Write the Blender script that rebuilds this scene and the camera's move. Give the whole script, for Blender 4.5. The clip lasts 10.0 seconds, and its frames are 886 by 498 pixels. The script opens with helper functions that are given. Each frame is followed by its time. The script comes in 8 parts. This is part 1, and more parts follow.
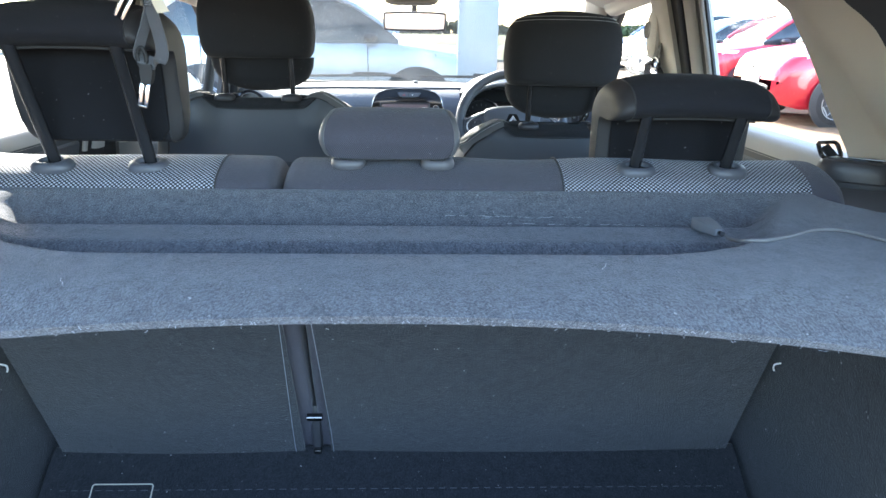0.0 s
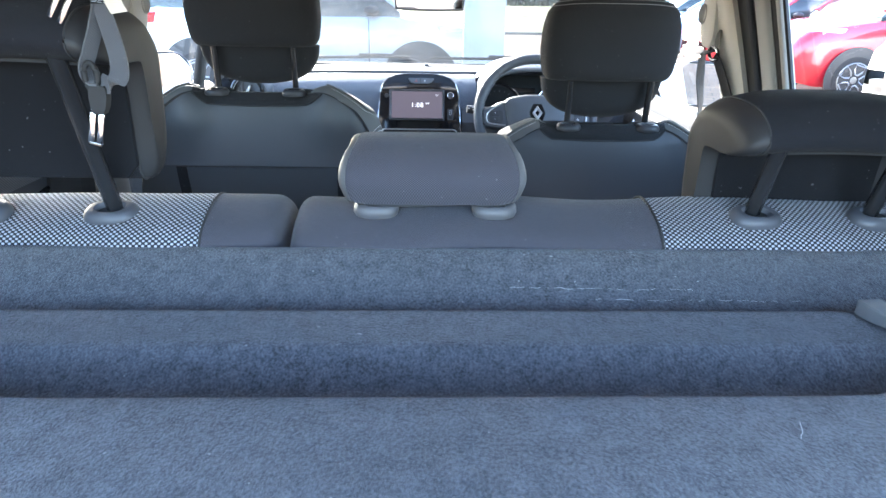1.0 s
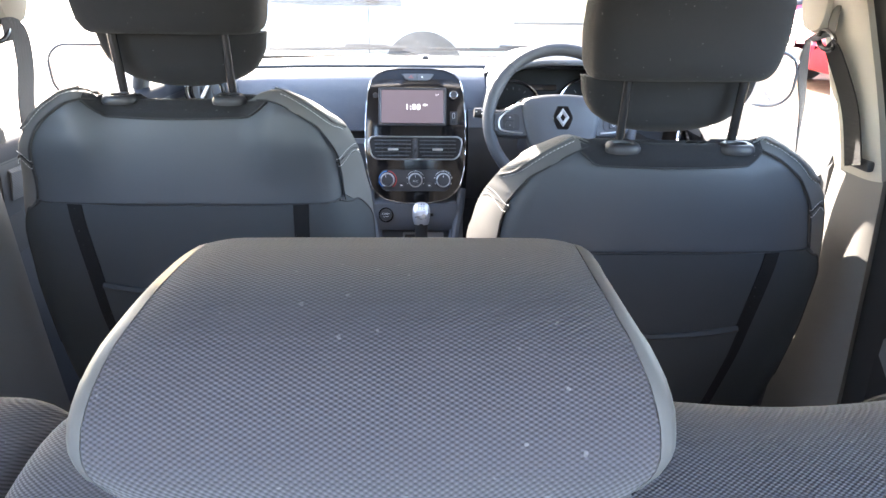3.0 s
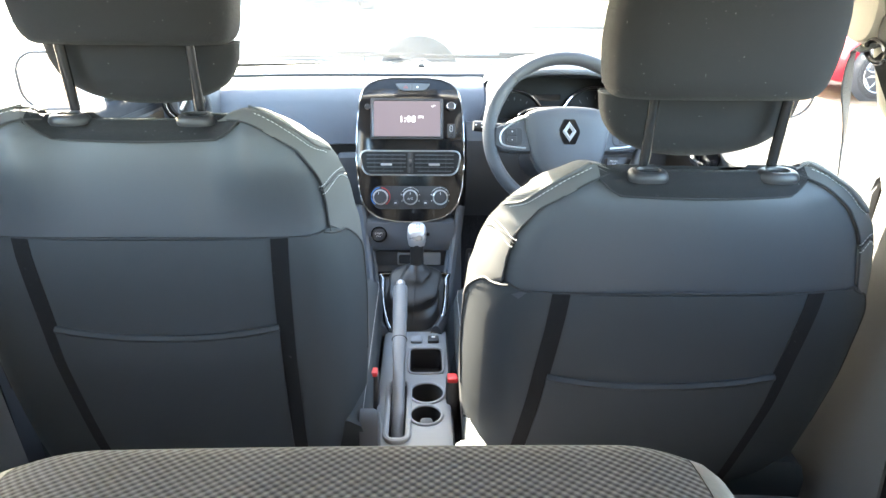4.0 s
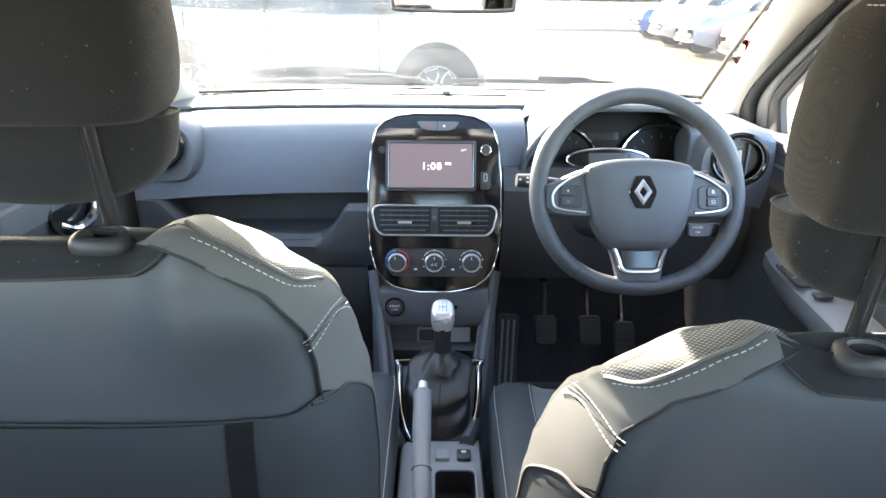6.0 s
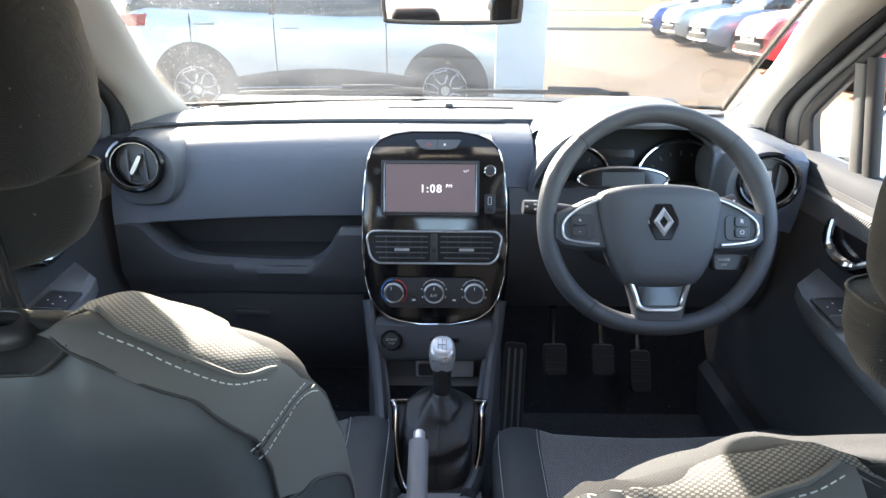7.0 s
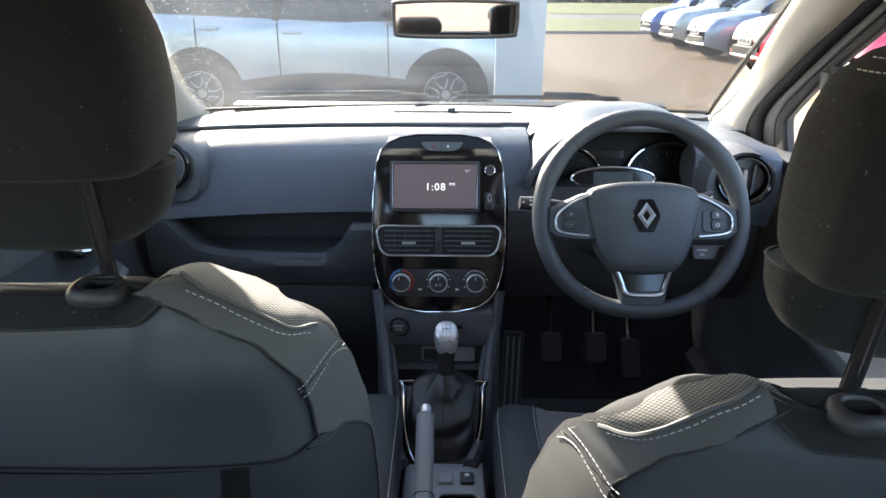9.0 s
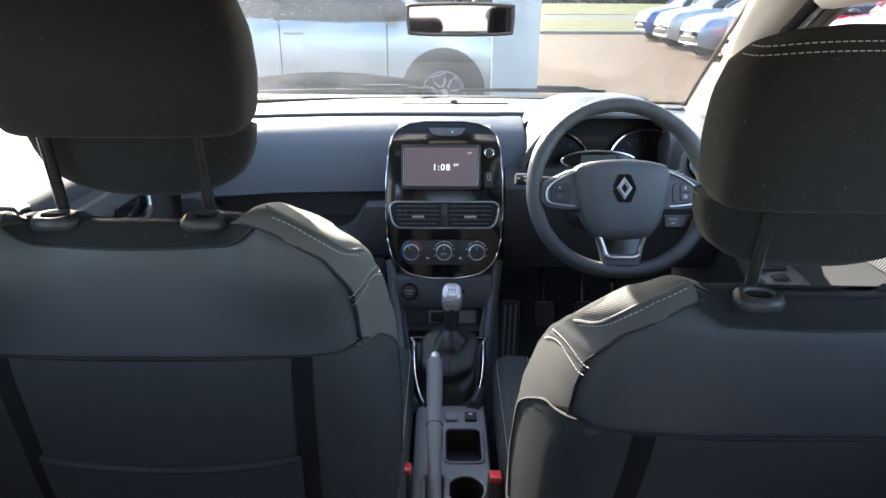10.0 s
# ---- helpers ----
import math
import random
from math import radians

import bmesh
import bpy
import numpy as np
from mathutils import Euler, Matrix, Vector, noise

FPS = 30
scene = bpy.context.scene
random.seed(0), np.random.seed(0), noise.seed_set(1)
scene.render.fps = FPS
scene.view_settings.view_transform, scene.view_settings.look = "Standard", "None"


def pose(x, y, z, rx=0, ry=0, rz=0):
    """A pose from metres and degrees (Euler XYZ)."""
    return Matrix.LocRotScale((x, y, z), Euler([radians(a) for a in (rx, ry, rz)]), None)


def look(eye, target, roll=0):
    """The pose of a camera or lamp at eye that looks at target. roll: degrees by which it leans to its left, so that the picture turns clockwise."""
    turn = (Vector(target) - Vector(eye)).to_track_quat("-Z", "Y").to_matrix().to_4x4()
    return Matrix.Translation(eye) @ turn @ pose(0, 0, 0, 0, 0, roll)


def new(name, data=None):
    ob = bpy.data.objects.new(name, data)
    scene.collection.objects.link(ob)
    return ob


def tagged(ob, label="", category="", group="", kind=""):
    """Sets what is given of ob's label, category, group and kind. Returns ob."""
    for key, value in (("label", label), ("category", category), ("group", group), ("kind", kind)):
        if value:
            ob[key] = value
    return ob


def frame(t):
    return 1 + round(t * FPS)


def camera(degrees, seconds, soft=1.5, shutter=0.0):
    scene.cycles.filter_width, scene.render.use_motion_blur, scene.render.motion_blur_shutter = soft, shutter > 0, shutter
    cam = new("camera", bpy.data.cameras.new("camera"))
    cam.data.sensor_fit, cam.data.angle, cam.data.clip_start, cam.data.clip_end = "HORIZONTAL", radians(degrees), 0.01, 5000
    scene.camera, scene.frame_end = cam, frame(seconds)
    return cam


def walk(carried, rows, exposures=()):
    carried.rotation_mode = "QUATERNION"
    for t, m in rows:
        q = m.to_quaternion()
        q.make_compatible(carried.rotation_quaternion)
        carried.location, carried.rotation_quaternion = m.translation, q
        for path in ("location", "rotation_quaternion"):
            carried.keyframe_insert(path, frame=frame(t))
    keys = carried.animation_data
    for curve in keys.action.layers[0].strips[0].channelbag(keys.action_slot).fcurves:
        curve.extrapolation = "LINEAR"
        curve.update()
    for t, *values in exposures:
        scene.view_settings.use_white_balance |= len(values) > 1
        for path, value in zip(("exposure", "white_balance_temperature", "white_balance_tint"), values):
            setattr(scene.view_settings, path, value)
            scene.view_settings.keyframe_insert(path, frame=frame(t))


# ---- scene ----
cam = camera(70.1, 10.0)
PATH = [
    (0, (0.036, 0.4, 1.175), (0.101, 2.29, 0.524), 0.9),
    (0.5, (0.017, 0.5, 1.186), (0.082, 2.377, 0.498), 1.0),
    (1, (-0.013, 0.605, 1.2), (0.057, 2.467, 0.471), 1.1),
    (1.5, (-0.013, 0.673, 1.2), (0.055, 2.527, 0.453), 1.1),
    (2, (-0.003, 0.779, 1.205), (0.063, 2.632, 0.455), 1.2),
    (2.5, (0.01, 0.887, 1.185), (0.067, 2.738, 0.432), 0.9),
    (3.8, (0.011, 1.119, 1.163), (0.063, 2.973, 0.414), 0.5),
    (4, (0.011, 1.125, 1.169), (0.074, 2.98, 0.426), 0.7),
    (4.5, (-0.002, 1.198, 1.18), (0.061, 3.054, 0.438), 0.7),
    (5, (-0.01, 1.287, 1.19), (0.045, 3.144, 0.45), 0.7),
    (5.5, (-0.022, 1.383, 1.2), (0.016, 3.241, 0.461), 0.7),
    (6.8, (0.001, 1.577, 1.195), (-0.006, 3.434, 0.451), 0.4),
    (7, (0.003, 1.589, 1.213), (-0.01, 3.446, 0.47), 0.3),
    (7.5, (-0.003, 1.594, 1.24), (-0.021, 3.453, 0.503), 0.2),
    (8, (-0.005, 1.583, 1.222), (-0.025, 3.441, 0.483), 0.2),
    (8.5, (-0.004, 1.546, 1.222), (-0.023, 3.405, 0.485), 0.2),
    (9, (-0.003, 1.486, 1.233), (-0.017, 3.346, 0.499), 0.2),
    (9.5, (-0.023, 1.377, 1.247), (-0.03, 3.238, 0.514), 0.1),
    (10, (-0.022, 1.302, 1.238), (-0.024, 3.163, 0.505), 0.2),
]
EXPOSURES = [(0, 3.80, 6100, 8), (1.0, 4.2, 6000, 10), (2.0, 4.42, 6300, 14), (2.5, 4.54, 6550, 18), (4.0, 5.35, 6950, 5), (5.0, 5.42, 7000, 4), (5.5, 5.15, 7000, 6),
             (7.0, 4.0, 6800, 10), (7.5, 3.5, 6750, 10), (8.0, 3.38, 6750, 10), (9.0, 3.43, 6700, 10), (10.0, 3.6, 6600, 10)]
walk(cam, [(t, look(eye, target, roll)) for t, eye, target, roll in PATH], EXPOSURES)

# ---- daylight: low sun ahead of the car and a little to its left ----
SUN_AZ, SUN_EL = -24.0, 26.0      # degrees from +y towards +x, and above the horizon
world = bpy.data.worlds.new("sky")
scene.world = world
world.use_nodes = True
wn = world.node_tree.nodes
sky = wn.new("ShaderNodeTexSky")
sky.sky_type, sky.sun_disc = "NISHITA", False
sky.sun_elevation, sky.sun_rotation = radians(SUN_EL), radians(SUN_AZ)
sky.altitude, sky.air_density, sky.dust_density = 50, 1.0, 1.5
world.node_tree.links.new(sky.outputs[0], wn["Background"].inputs["Color"])
wn["Background"].inputs["Strength"].default_value = 0.15
sun_data = bpy.data.lights.new("sun", "SUN")
sun_data.energy, sun_data.angle, sun_data.color = 3.3, radians(0.53), (1.0, 0.93, 0.82)
sun = new("sun", sun_data)
az, el = radians(SUN_AZ), radians(SUN_EL)
sun_dir = Vector((math.sin(az) * math.cos(el), math.cos(az) * math.cos(el), math.sin(el)))
sun.matrix_world = look(sun_dir * 60, (0, 0, 0))


# ---- materials ----
def principled(name, color, rough=0.6, metal=0.0, spec=0.5):
    m = bpy.data.materials.new(name)
    m.use_nodes = True
    b = m.node_tree.nodes["Principled BSDF"]
    b.inputs["Base Color"].default_value = (*color, 1)
    b.inputs["Roughness"].default_value = rough
    b.inputs["Metallic"].default_value = metal
    b.inputs["Specular IOR Level"].default_value = spec
    return m, m.node_tree.nodes, m.node_tree.links, b


def obj_coord(n):
    return n.new("ShaderNodeTexCoord").outputs["Object"]


def noise_of(n, l, scale, detail=3.0, rough=0.55, vec=None):
    t = n.new("ShaderNodeTexNoise")
    t.inputs["Scale"].default_value, t.inputs["Detail"].default_value, t.inputs["Roughness"].default_value = scale, detail, rough
    l.new(vec if vec else obj_coord(n), t.inputs["Vector"])
    return t.outputs["Fac"]


def ramp_of(n, l, fac, stops):
    r = n.new("ShaderNodeValToRGB")
    e = r.color_ramp.elements
    while len(e) < len(stops):
        e.new(0.5)
    for el_, (p, c) in zip(e, stops):
        el_.position, el_.color = p, (*c, 1) if len(c) == 3 else c
    l.new(fac, r.inputs["Fac"])
    return r.outputs["Color"]


def mathn(n, l, op, a, b=None, c=None):
    m = n.new("ShaderNodeMath")
    m.operation = op
    for i, v in enumerate((a, b, c)):
        if v is None:
            continue
        if isinstance(v, (int, float)):
            m.inputs[i].default_value = v
        else:
            l.new(v, m.inputs[i])
    return m.outputs[0]


def mixc(n, l, fac, a, b, mode="MIX"):
    m = n.new("ShaderNodeMix")
    m.data_type, m.blend_type = "RGBA", mode
    for sock, v in ((m.inputs["Factor"], fac), (m.inputs["A"], a), (m.inputs["B"], b)):
        if isinstance(v, (int, float)):
            sock.default_value = v
        elif isinstance(v, tuple):
            sock.default_value = (*v, 1)
        else:
            l.new(v, sock)
    return m.outputs["Result"]


def bump(n, l, b, height, strength=0.3, dist=0.001):
    k = n.new("ShaderNodeBump")
    k.inputs["Strength"].default_value, k.inputs["Distance"].default_value = strength, dist
    l.new(height, k.inputs["Height"])
    l.new(k.outputs["Normal"], b.inputs["Normal"])


def plain(name, color, rough=0.5, metal=0.0, grain=400.0, amount=0.12, strength=0.15, dist=0.0005, spec=0.5):
    """A moulded or painted surface with faint mottling, grain and uneven gloss."""
    m, n, l, b = principled(name, color, rough, metal, spec)
    big, fine = noise_of(n, l, 6.0, 4), noise_of(n, l, grain, 2)
    f = mathn(n, l, "MULTIPLY_ADD", big, 2 * amount, 1 - amount)
    l.new(mixc(n, l, 1.0, color, ramp_of(n, l, mathn(n, l, "MULTIPLY", f, 0.5), [(0, (0, 0, 0)), (1, (2, 2, 2))]), "MULTIPLY"), b.inputs["Base Color"])
    l.new(mathn(n, l, "MULTIPLY_ADD", big, 0.16, rough - 0.08), b.inputs["Roughness"])
    if strength:
        bump(n, l, b, fine, strength, dist)
    return m


def grid_pattern(n, l, fx, fv):
    """Two coordinates across a draped cloth: along x, and along y and z together."""
    s = n.new("ShaderNodeSeparateXYZ")
    l.new(obj_coord(n), s.inputs[0])
    yz = mathn(n, l, "ADD", s.outputs["Y"], s.outputs["Z"])
    return mathn(n, l, "MULTIPLY", s.outputs["X"], fx), mathn(n, l, "MULTIPLY", yz, fv), s


def twill(name, color, pitch=0.0022, light=1.7, rough=0.9, sheen=0.3, spec=0.25):
    """Woven seat cloth: a fine diagonal rib with stray fluff."""
    m, n, l, b = principled(name, color, rough, 0, spec)
    u, v, s = grid_pattern(n, l, 2 * math.pi / pitch, 2 * math.pi / (pitch * 0.8))
    rib = mathn(n, l, "MULTIPLY", mathn(n, l, "SINE", u), mathn(n, l, "SINE", v))
    fac = mathn(n, l, "MULTIPLY_ADD", rib, 0.5, 0.5)
    hi = tuple(min(1, c * light) for c in color)
    lo = tuple(c / light for c in color)
    col = mixc(n, l, fac, lo, hi)
    col = mixc(n, l, mathn(n, l, "MULTIPLY", noise_of(n, l, 9.0, 5), 0.3), col, hi)
    lint = ramp_of(n, l, noise_of(n, l, 260.0, 1, 0.4), [(0.0, (0, 0, 0)), (0.76, (0, 0, 0)), (0.80, (1, 1, 1))])
    col = mixc(n, l, mathn(n, l, "MULTIPLY", lint, 0.25), col, (0.35, 0.35, 0.36))
    l.new(col, b.inputs["Base Color"])
    b.inputs["Sheen Weight"].default_value = sheen
    b.inputs["Sheen Roughness"].default_value = 0.5
    bump(n, l, b, fac, 0.5, 0.0008)
    return m


def dotted_weave(name, dark, pale, px, pv, cut=0.05):
    """Black knit with staggered pale oval stitches."""
    m, n, l, b = principled(name, dark, 0.85, 0, 0.3)
    u, v, s = grid_pattern(n, l, 2 * math.pi / px, 2 * math.pi / pv)
    w = mathn(n, l, "MULTIPLY", mathn(n, l, "SINE", u), mathn(n, l, "SINE", v))
    wob = mathn(n, l, "MULTIPLY_ADD", noise_of(n, l, 300, 2), 0.5, -0.25)
    fac = ramp_of(n, l, mathn(n, l, "ADD", w, wob), [(cut, (0, 0, 0)), (cut + 0.22, (1, 1, 1))])
    shade = mixc(n, l, noise_of(n, l, 14, 4), tuple(c * 0.7 for c in pale), pale)
    l.new(mixc(n, l, fac, dark, shade), b.inputs["Base Color"])
    b.inputs["Sheen Weight"].default_value = 0.15
    bump(n, l, b, fac, 0.7, 0.0015)
    return m


def felt(name, dark, pale, scale=330.0):
    """Needle-felt carpet: short speckled fibres, lint and faint wear."""
    m, n, l, b = principled(name, dark, 1.0, 0, 0.1)
    co = n.new("ShaderNodeMapping")
    co.inputs["Scale"].default_value = (1.0, 0.8, 1.0)
    l.new(obj_coord(n), co.inputs["Vector"])
    fine = noise_of(n, l, scale, 4, 0.65, co.outputs[0])
    mid = noise_of(n, l, scale / 6, 3, 0.6, co.outputs[0])
    mix = mathn(n, l, "ADD", mathn(n, l, "MULTIPLY", fine, 0.72), mathn(n, l, "MULTIPLY", mid, 0.28))
    col = ramp_of(n, l, mix, [(0.37, dark), (0.64, pale)])
    col = mixc(n, l, mathn(n, l, "MULTIPLY", noise_of(n, l, 5.0, 4), 0.5), col, tuple(0.5 * (p + q) for p, q in zip(dark, pale)))
    lint = ramp_of(n, l, noise_of(n, l, 210.0, 1, 0.4), [(0.0, (0, 0, 0)), (0.775, (0, 0, 0)), (0.81, (1, 1, 1))])
    col = mixc(n, l, mathn(n, l, "MULTIPLY", lint, 0.5), col, (0.5, 0.5, 0.5))
    l.new(col, b.inputs["Base Color"])
    b.inputs["Sheen Weight"].default_value = 0.25
    bump(n, l, b, mix, 0.9, 0.003)
    return m


def pimpled(name, color, rough, pitch):
    """Soft dash skin with a regular raised grain."""
    m, n, l, b = principled(name, color, rough)
    v = n.new("ShaderNodeTexVoronoi")
    v.inputs["Scale"].default_value = 1 / pitch
    v.inputs["Randomness"].default_value = 0.25
    l.new(obj_coord(n), v.inputs["Vector"])
    big = noise_of(n, l, 5, 4)
    l.new(mixc(n, l, big, tuple(c * 0.85 for c in color), tuple(c * 1.2 for c in color)), b.inputs["Base Color"])
    l.new(mathn(n, l, "MULTIPLY_ADD", big, 0.2, rough - 0.1), b.inputs["Roughness"])
    bump(n, l, b, v.outputs["Distance"], 0.5, 0.0012)
    return m


def ribbed(name, color, rough, pitch):
    """Soft dash skin with fine slanting ribs, groove shade put into its colour."""
    m, n, l, b = principled(name, color, rough)
    s = n.new("ShaderNodeSeparateXYZ")
    l.new(obj_coord(n), s.inputs[0])
    k = 2 * math.pi / pitch
    ph = mathn(n, l, "ADD", mathn(n, l, "MULTIPLY", s.outputs["X"], k), mathn(n, l, "MULTIPLY", mathn(n, l, "ADD", s.outputs["Y"], s.outputs["Z"]), 0.9 * k))
    rib = mathn(n, l, "SINE", mathn(n, l, "MULTIPLY_ADD", noise_of(n, l, 60, 2), 1.2, ph))
    big = noise_of(n, l, 5, 4)
    skin = mixc(n, l, big, tuple(c * 0.88 for c in color), tuple(c * 1.2 for c in color))
    # shade between the ribs, painted as a darker tone
    groove = mixc(n, l, mathn(n, l, "MULTIPLY_ADD", rib, 0.5, 0.5), (0.72, 0.72, 0.72), (1.12, 1.12, 1.12))
    l.new(mixc(n, l, 1.0, skin, groove, "MULTIPLY"), b.inputs["Base Color"])
    l.new(mathn(n, l, "MULTIPLY_ADD", big, 0.2, rough - 0.1), b.inputs["Roughness"])
    bump(n, l, b, mathn(n, l, "ADD", rib, mathn(n, l, "MULTIPLY", noise_of(n, l, 900, 2), 0.6)), 0.7, 0.0009)
    return m


def glass_mat(name, tint, dirt=0.0):
    m = bpy.data.materials.new(name)
    m.use_nodes = True
    n, l = m.node_tree.nodes, m.node_tree.links
    n.remove(n["Principled BSDF"])
    tr, gl, lw, mx = n.new("ShaderNodeBsdfTransparent"), n.new("ShaderNodeBsdfGlossy"), n.new("ShaderNodeLayerWeight"), n.new("ShaderNodeMixShader")
    tr.inputs["Color"].default_value = (*tint, 1)
    gl.inputs["Roughness"].default_value = 0.02
    gloss = mathn(n, l, "MULTIPLY_ADD", mathn(n, l, "POWER", lw.outputs["Facing"], 5.0), 0.85, 0.03)
    l.new(gloss, mx.inputs[0]), l.new(tr.outputs[0], mx.inputs[1]), l.new(gl.outputs[0], mx.inputs[2])
    out = mx.outputs[0]
    if dirt:
        df = n.new("ShaderNodeBsdfDiffuse")
        df.inputs["Color"].default_value = (0.75, 0.76, 0.76, 1)
        tl = n.new("ShaderNodeBsdfTranslucent")
        tl.inputs["Color"].default_value = (0.75, 0.76, 0.76, 1)
        ad = n.new("ShaderNodeMixShader")
        l.new(df.outputs[0], ad.inputs[1]), l.new(tl.outputs[0], ad.inputs[2])
        s = n.new("ShaderNodeSeparateXYZ")
        l.new(obj_coord(n), s.inputs[0])
        side = n.new("ShaderNodeMapRange")
        for k, v in zip(("From Min", "From Max", "To Min", "To Max"), (0.35, -0.5, 0.0, 1.0)):
            side.inputs[k].default_value = v
        l.new(s.outputs["X"], side.inputs["Value"])
        v = n.new("ShaderNodeTexVoronoi")
        v.inputs["Scale"].default_value = 240
        l.new(obj_coord(n), v.inputs["Vector"])
        size = mathn(n, l, "MULTIPLY_ADD", noise_of(n, l, 90, 2), 0.70, -0.25)
        spots = mathn(n, l, "LESS_THAN", v.outputs["Distance"], mathn(n, l, "MULTIPLY", size, mathn(n, l, "MULTIPLY_ADD", side.outputs[0], 0.9, 0.25)))
        film = mathn(n, l, "MULTIPLY", ramp_of(n, l, noise_of(n, l, 7, 5), [(0.3, (0.04, 0.04, 0.04)), (0.8, (0.16, 0.16, 0.16))]), mathn(n, l, "MULTIPLY_ADD", side.outputs[0], 0.8, 0.3))
        fac = mathn(n, l, "MINIMUM", mathn(n, l, "ADD", mathn(n, l, "MULTIPLY", spots, 0.30), mathn(n, l, "MULTIPLY", film, dirt)), 1.0)
        m2 = n.new("ShaderNodeMixShader")
        l.new(fac, m2.inputs[0]), l.new(out, m2.inputs[1]), l.new(ad.outputs[0], m2.inputs[2])
        out = m2.outputs[0]
    l.new(out, n["Material Output"].inputs["Surface"])
    return m


def glow(name, color, strength):
    m, n, l, b = principled(name, color, 0.4)
    b.inputs["Emission Color"].default_value = (*color, 1)
    b.inputs["Emission Strength"].default_value = strength
    return m


def car_paint(name, color, metal=0.35, rough=0.3):
    m, n, l, b = principled(name, color, rough, metal)
    b.inputs["Coat Weight"].default_value, b.inputs["Coat Roughness"].default_value = 1.0, 0.04
    f = noise_of(n, l, 3, 5)
    l.new(mixc(n, l, f, tuple(c * 0.82 for c in color), tuple(min(1, c * 1.1) for c in color)), b.inputs["Base Color"])
    l.new(mathn(n, l, "MULTIPLY_ADD", noise_of(n, l, 11, 5), 0.2, rough - 0.08), b.inputs["Roughness"])
    return m


M_CLOTH = twill("seat_cloth", (0.0285, 0.0275, 0.034), 0.0024, 3.1, 0.9, 0.14)
M_CLOTH_GREY = plain("shoulder_cloth", (0.096, 0.097, 0.097), 0.8, 0, 900, 0.08, 0.3, 0.0004)
M_WEAVE = dotted_weave("dotted_weave", (0.019, 0.020, 0.026), (0.47, 0.48, 0.54), 0.0053, 0.0064, 0.08)
M_MESH = dotted_weave("shoulder_mesh", (0.075, 0.074, 0.071), (0.25, 0.243, 0.23), 0.0038, 0.0038)
M_MESH_DARK = dotted_weave("cushion_mesh", (0.05, 0.05, 0.053), (0.26, 0.262, 0.27), 0.0046, 0.0050)
M_PAD = twill("headrest_cloth", (0.017, 0.0172, 0.019), 0.0016, 1.4, 0.85, 0.06)
M_VINYL = plain("seat_back_vinyl", (0.056, 0.062, 0.070), 0.55, 0, 900, 0.06, 0.2, 0.0003)
M_VINYL_LOW = plain("seat_pocket_cloth", (0.031, 0.037, 0.042), 0.75, 0, 900, 0.06, 0.25, 0.0004)
M_SIDE_CLOTH = plain("seat_side_cloth", (0.096, 0.095, 0.092), 0.72, 0, 900, 0.08, 0.3, 0.0004)
M_SIDE_VINYL = plain("headrest_side_vinyl", (0.10, 0.10, 0.104), 0.5, 0, 700, 0.06, 0.2, 0.0003)
M_SUEDE = twill("headrest_back_cloth", (0.012, 0.012, 0.014), 0.0012, 1.3, 0.9, 0.03, 0.1)
M_FELT = felt("shelf_felt", (0.015, 0.0165, 0.021), (0.145, 0.152, 0.174), 560)
M_FELT_DARK = felt("boot_felt", (0.008, 0.0085, 0.0105), (0.034, 0.036, 0.042), 420)
M_REAR_PAD = twill("rear_headrest_cloth", (0.015, 0.0155, 0.019), 0.0016, 1.5, 0.85, 0.03, 0.1)
M_REAR_END = plain("rear_headrest_vinyl", (0.028, 0.0275, 0.029), 0.5, 0, 700, 0.06, 0.2, 0.0003, 0.25)
M_STRAP = twill("strap_webbing", (0.008, 0.008, 0.009), 0.003, 1.5, 0.9, 0.05)
M_BELT = twill("belt_webbing", (0.075, 0.078, 0.088), 0.0016, 1.25)
M_BELT_DARK = twill("dark_belt_webbing", (0.014, 0.014, 0.015), 0.0016, 1.3, 0.9, 0.05)
M_THREAD = plain("pale_thread", (0.55, 0.55, 0.55), 0.8, 0, 900, 0.1, 0)
M_FIBRE = plain("felt_fibre", (0.26, 0.27, 0.30), 0.9, 0, 900, 0.1, 0)
M_SEAM = plain("seam_piping", (0.03, 0.03, 0.032), 0.8, 0, 900, 0.1, 0)
M_BLACK = plain("black_plastic", (0.032, 0.032, 0.036), 0.45, 0, 1200, 0.1, 0.2, 0.0003)
M_GUIDE = plain("guide_plastic", (0.070, 0.073, 0.086), 0.45, 0, 1500, 0.08, 0.15, 0.0002)
M_TRIM_DARK = plain("charcoal_plastic", (0.085, 0.091, 0.104), 0.5, 0, 1100, 0.08, 0.3, 0.0004)
M_CONSOLE = plain("console_plastic", (0.28, 0.288, 0.305), 0.5, 0, 1100, 0.08, 0.3, 0.0004)
M_LEVER = plain("lever_plastic", (0.17, 0.175, 0.188), 0.45, 0, 1100, 0.08, 0.3, 0.0004)
# blue daylight on the pads is put into this skin's colour
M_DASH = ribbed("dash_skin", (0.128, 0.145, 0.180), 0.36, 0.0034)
M_DOOR = ribbed("door_skin", (0.095, 0.098, 0.106), 0.5, 0.0048)
M_SILL = plain("sill_plastic", (0.030, 0.033, 0.040), 0.8, 0, 1100, 0.08, 0.3, 0.0004, 0.15)
M_ARM = plain("armrest_plastic", (0.135, 0.139, 0.148), 0.55, 0, 1100, 0.08, 0.3, 0.0004)
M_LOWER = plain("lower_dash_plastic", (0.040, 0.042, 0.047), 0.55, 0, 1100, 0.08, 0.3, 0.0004)
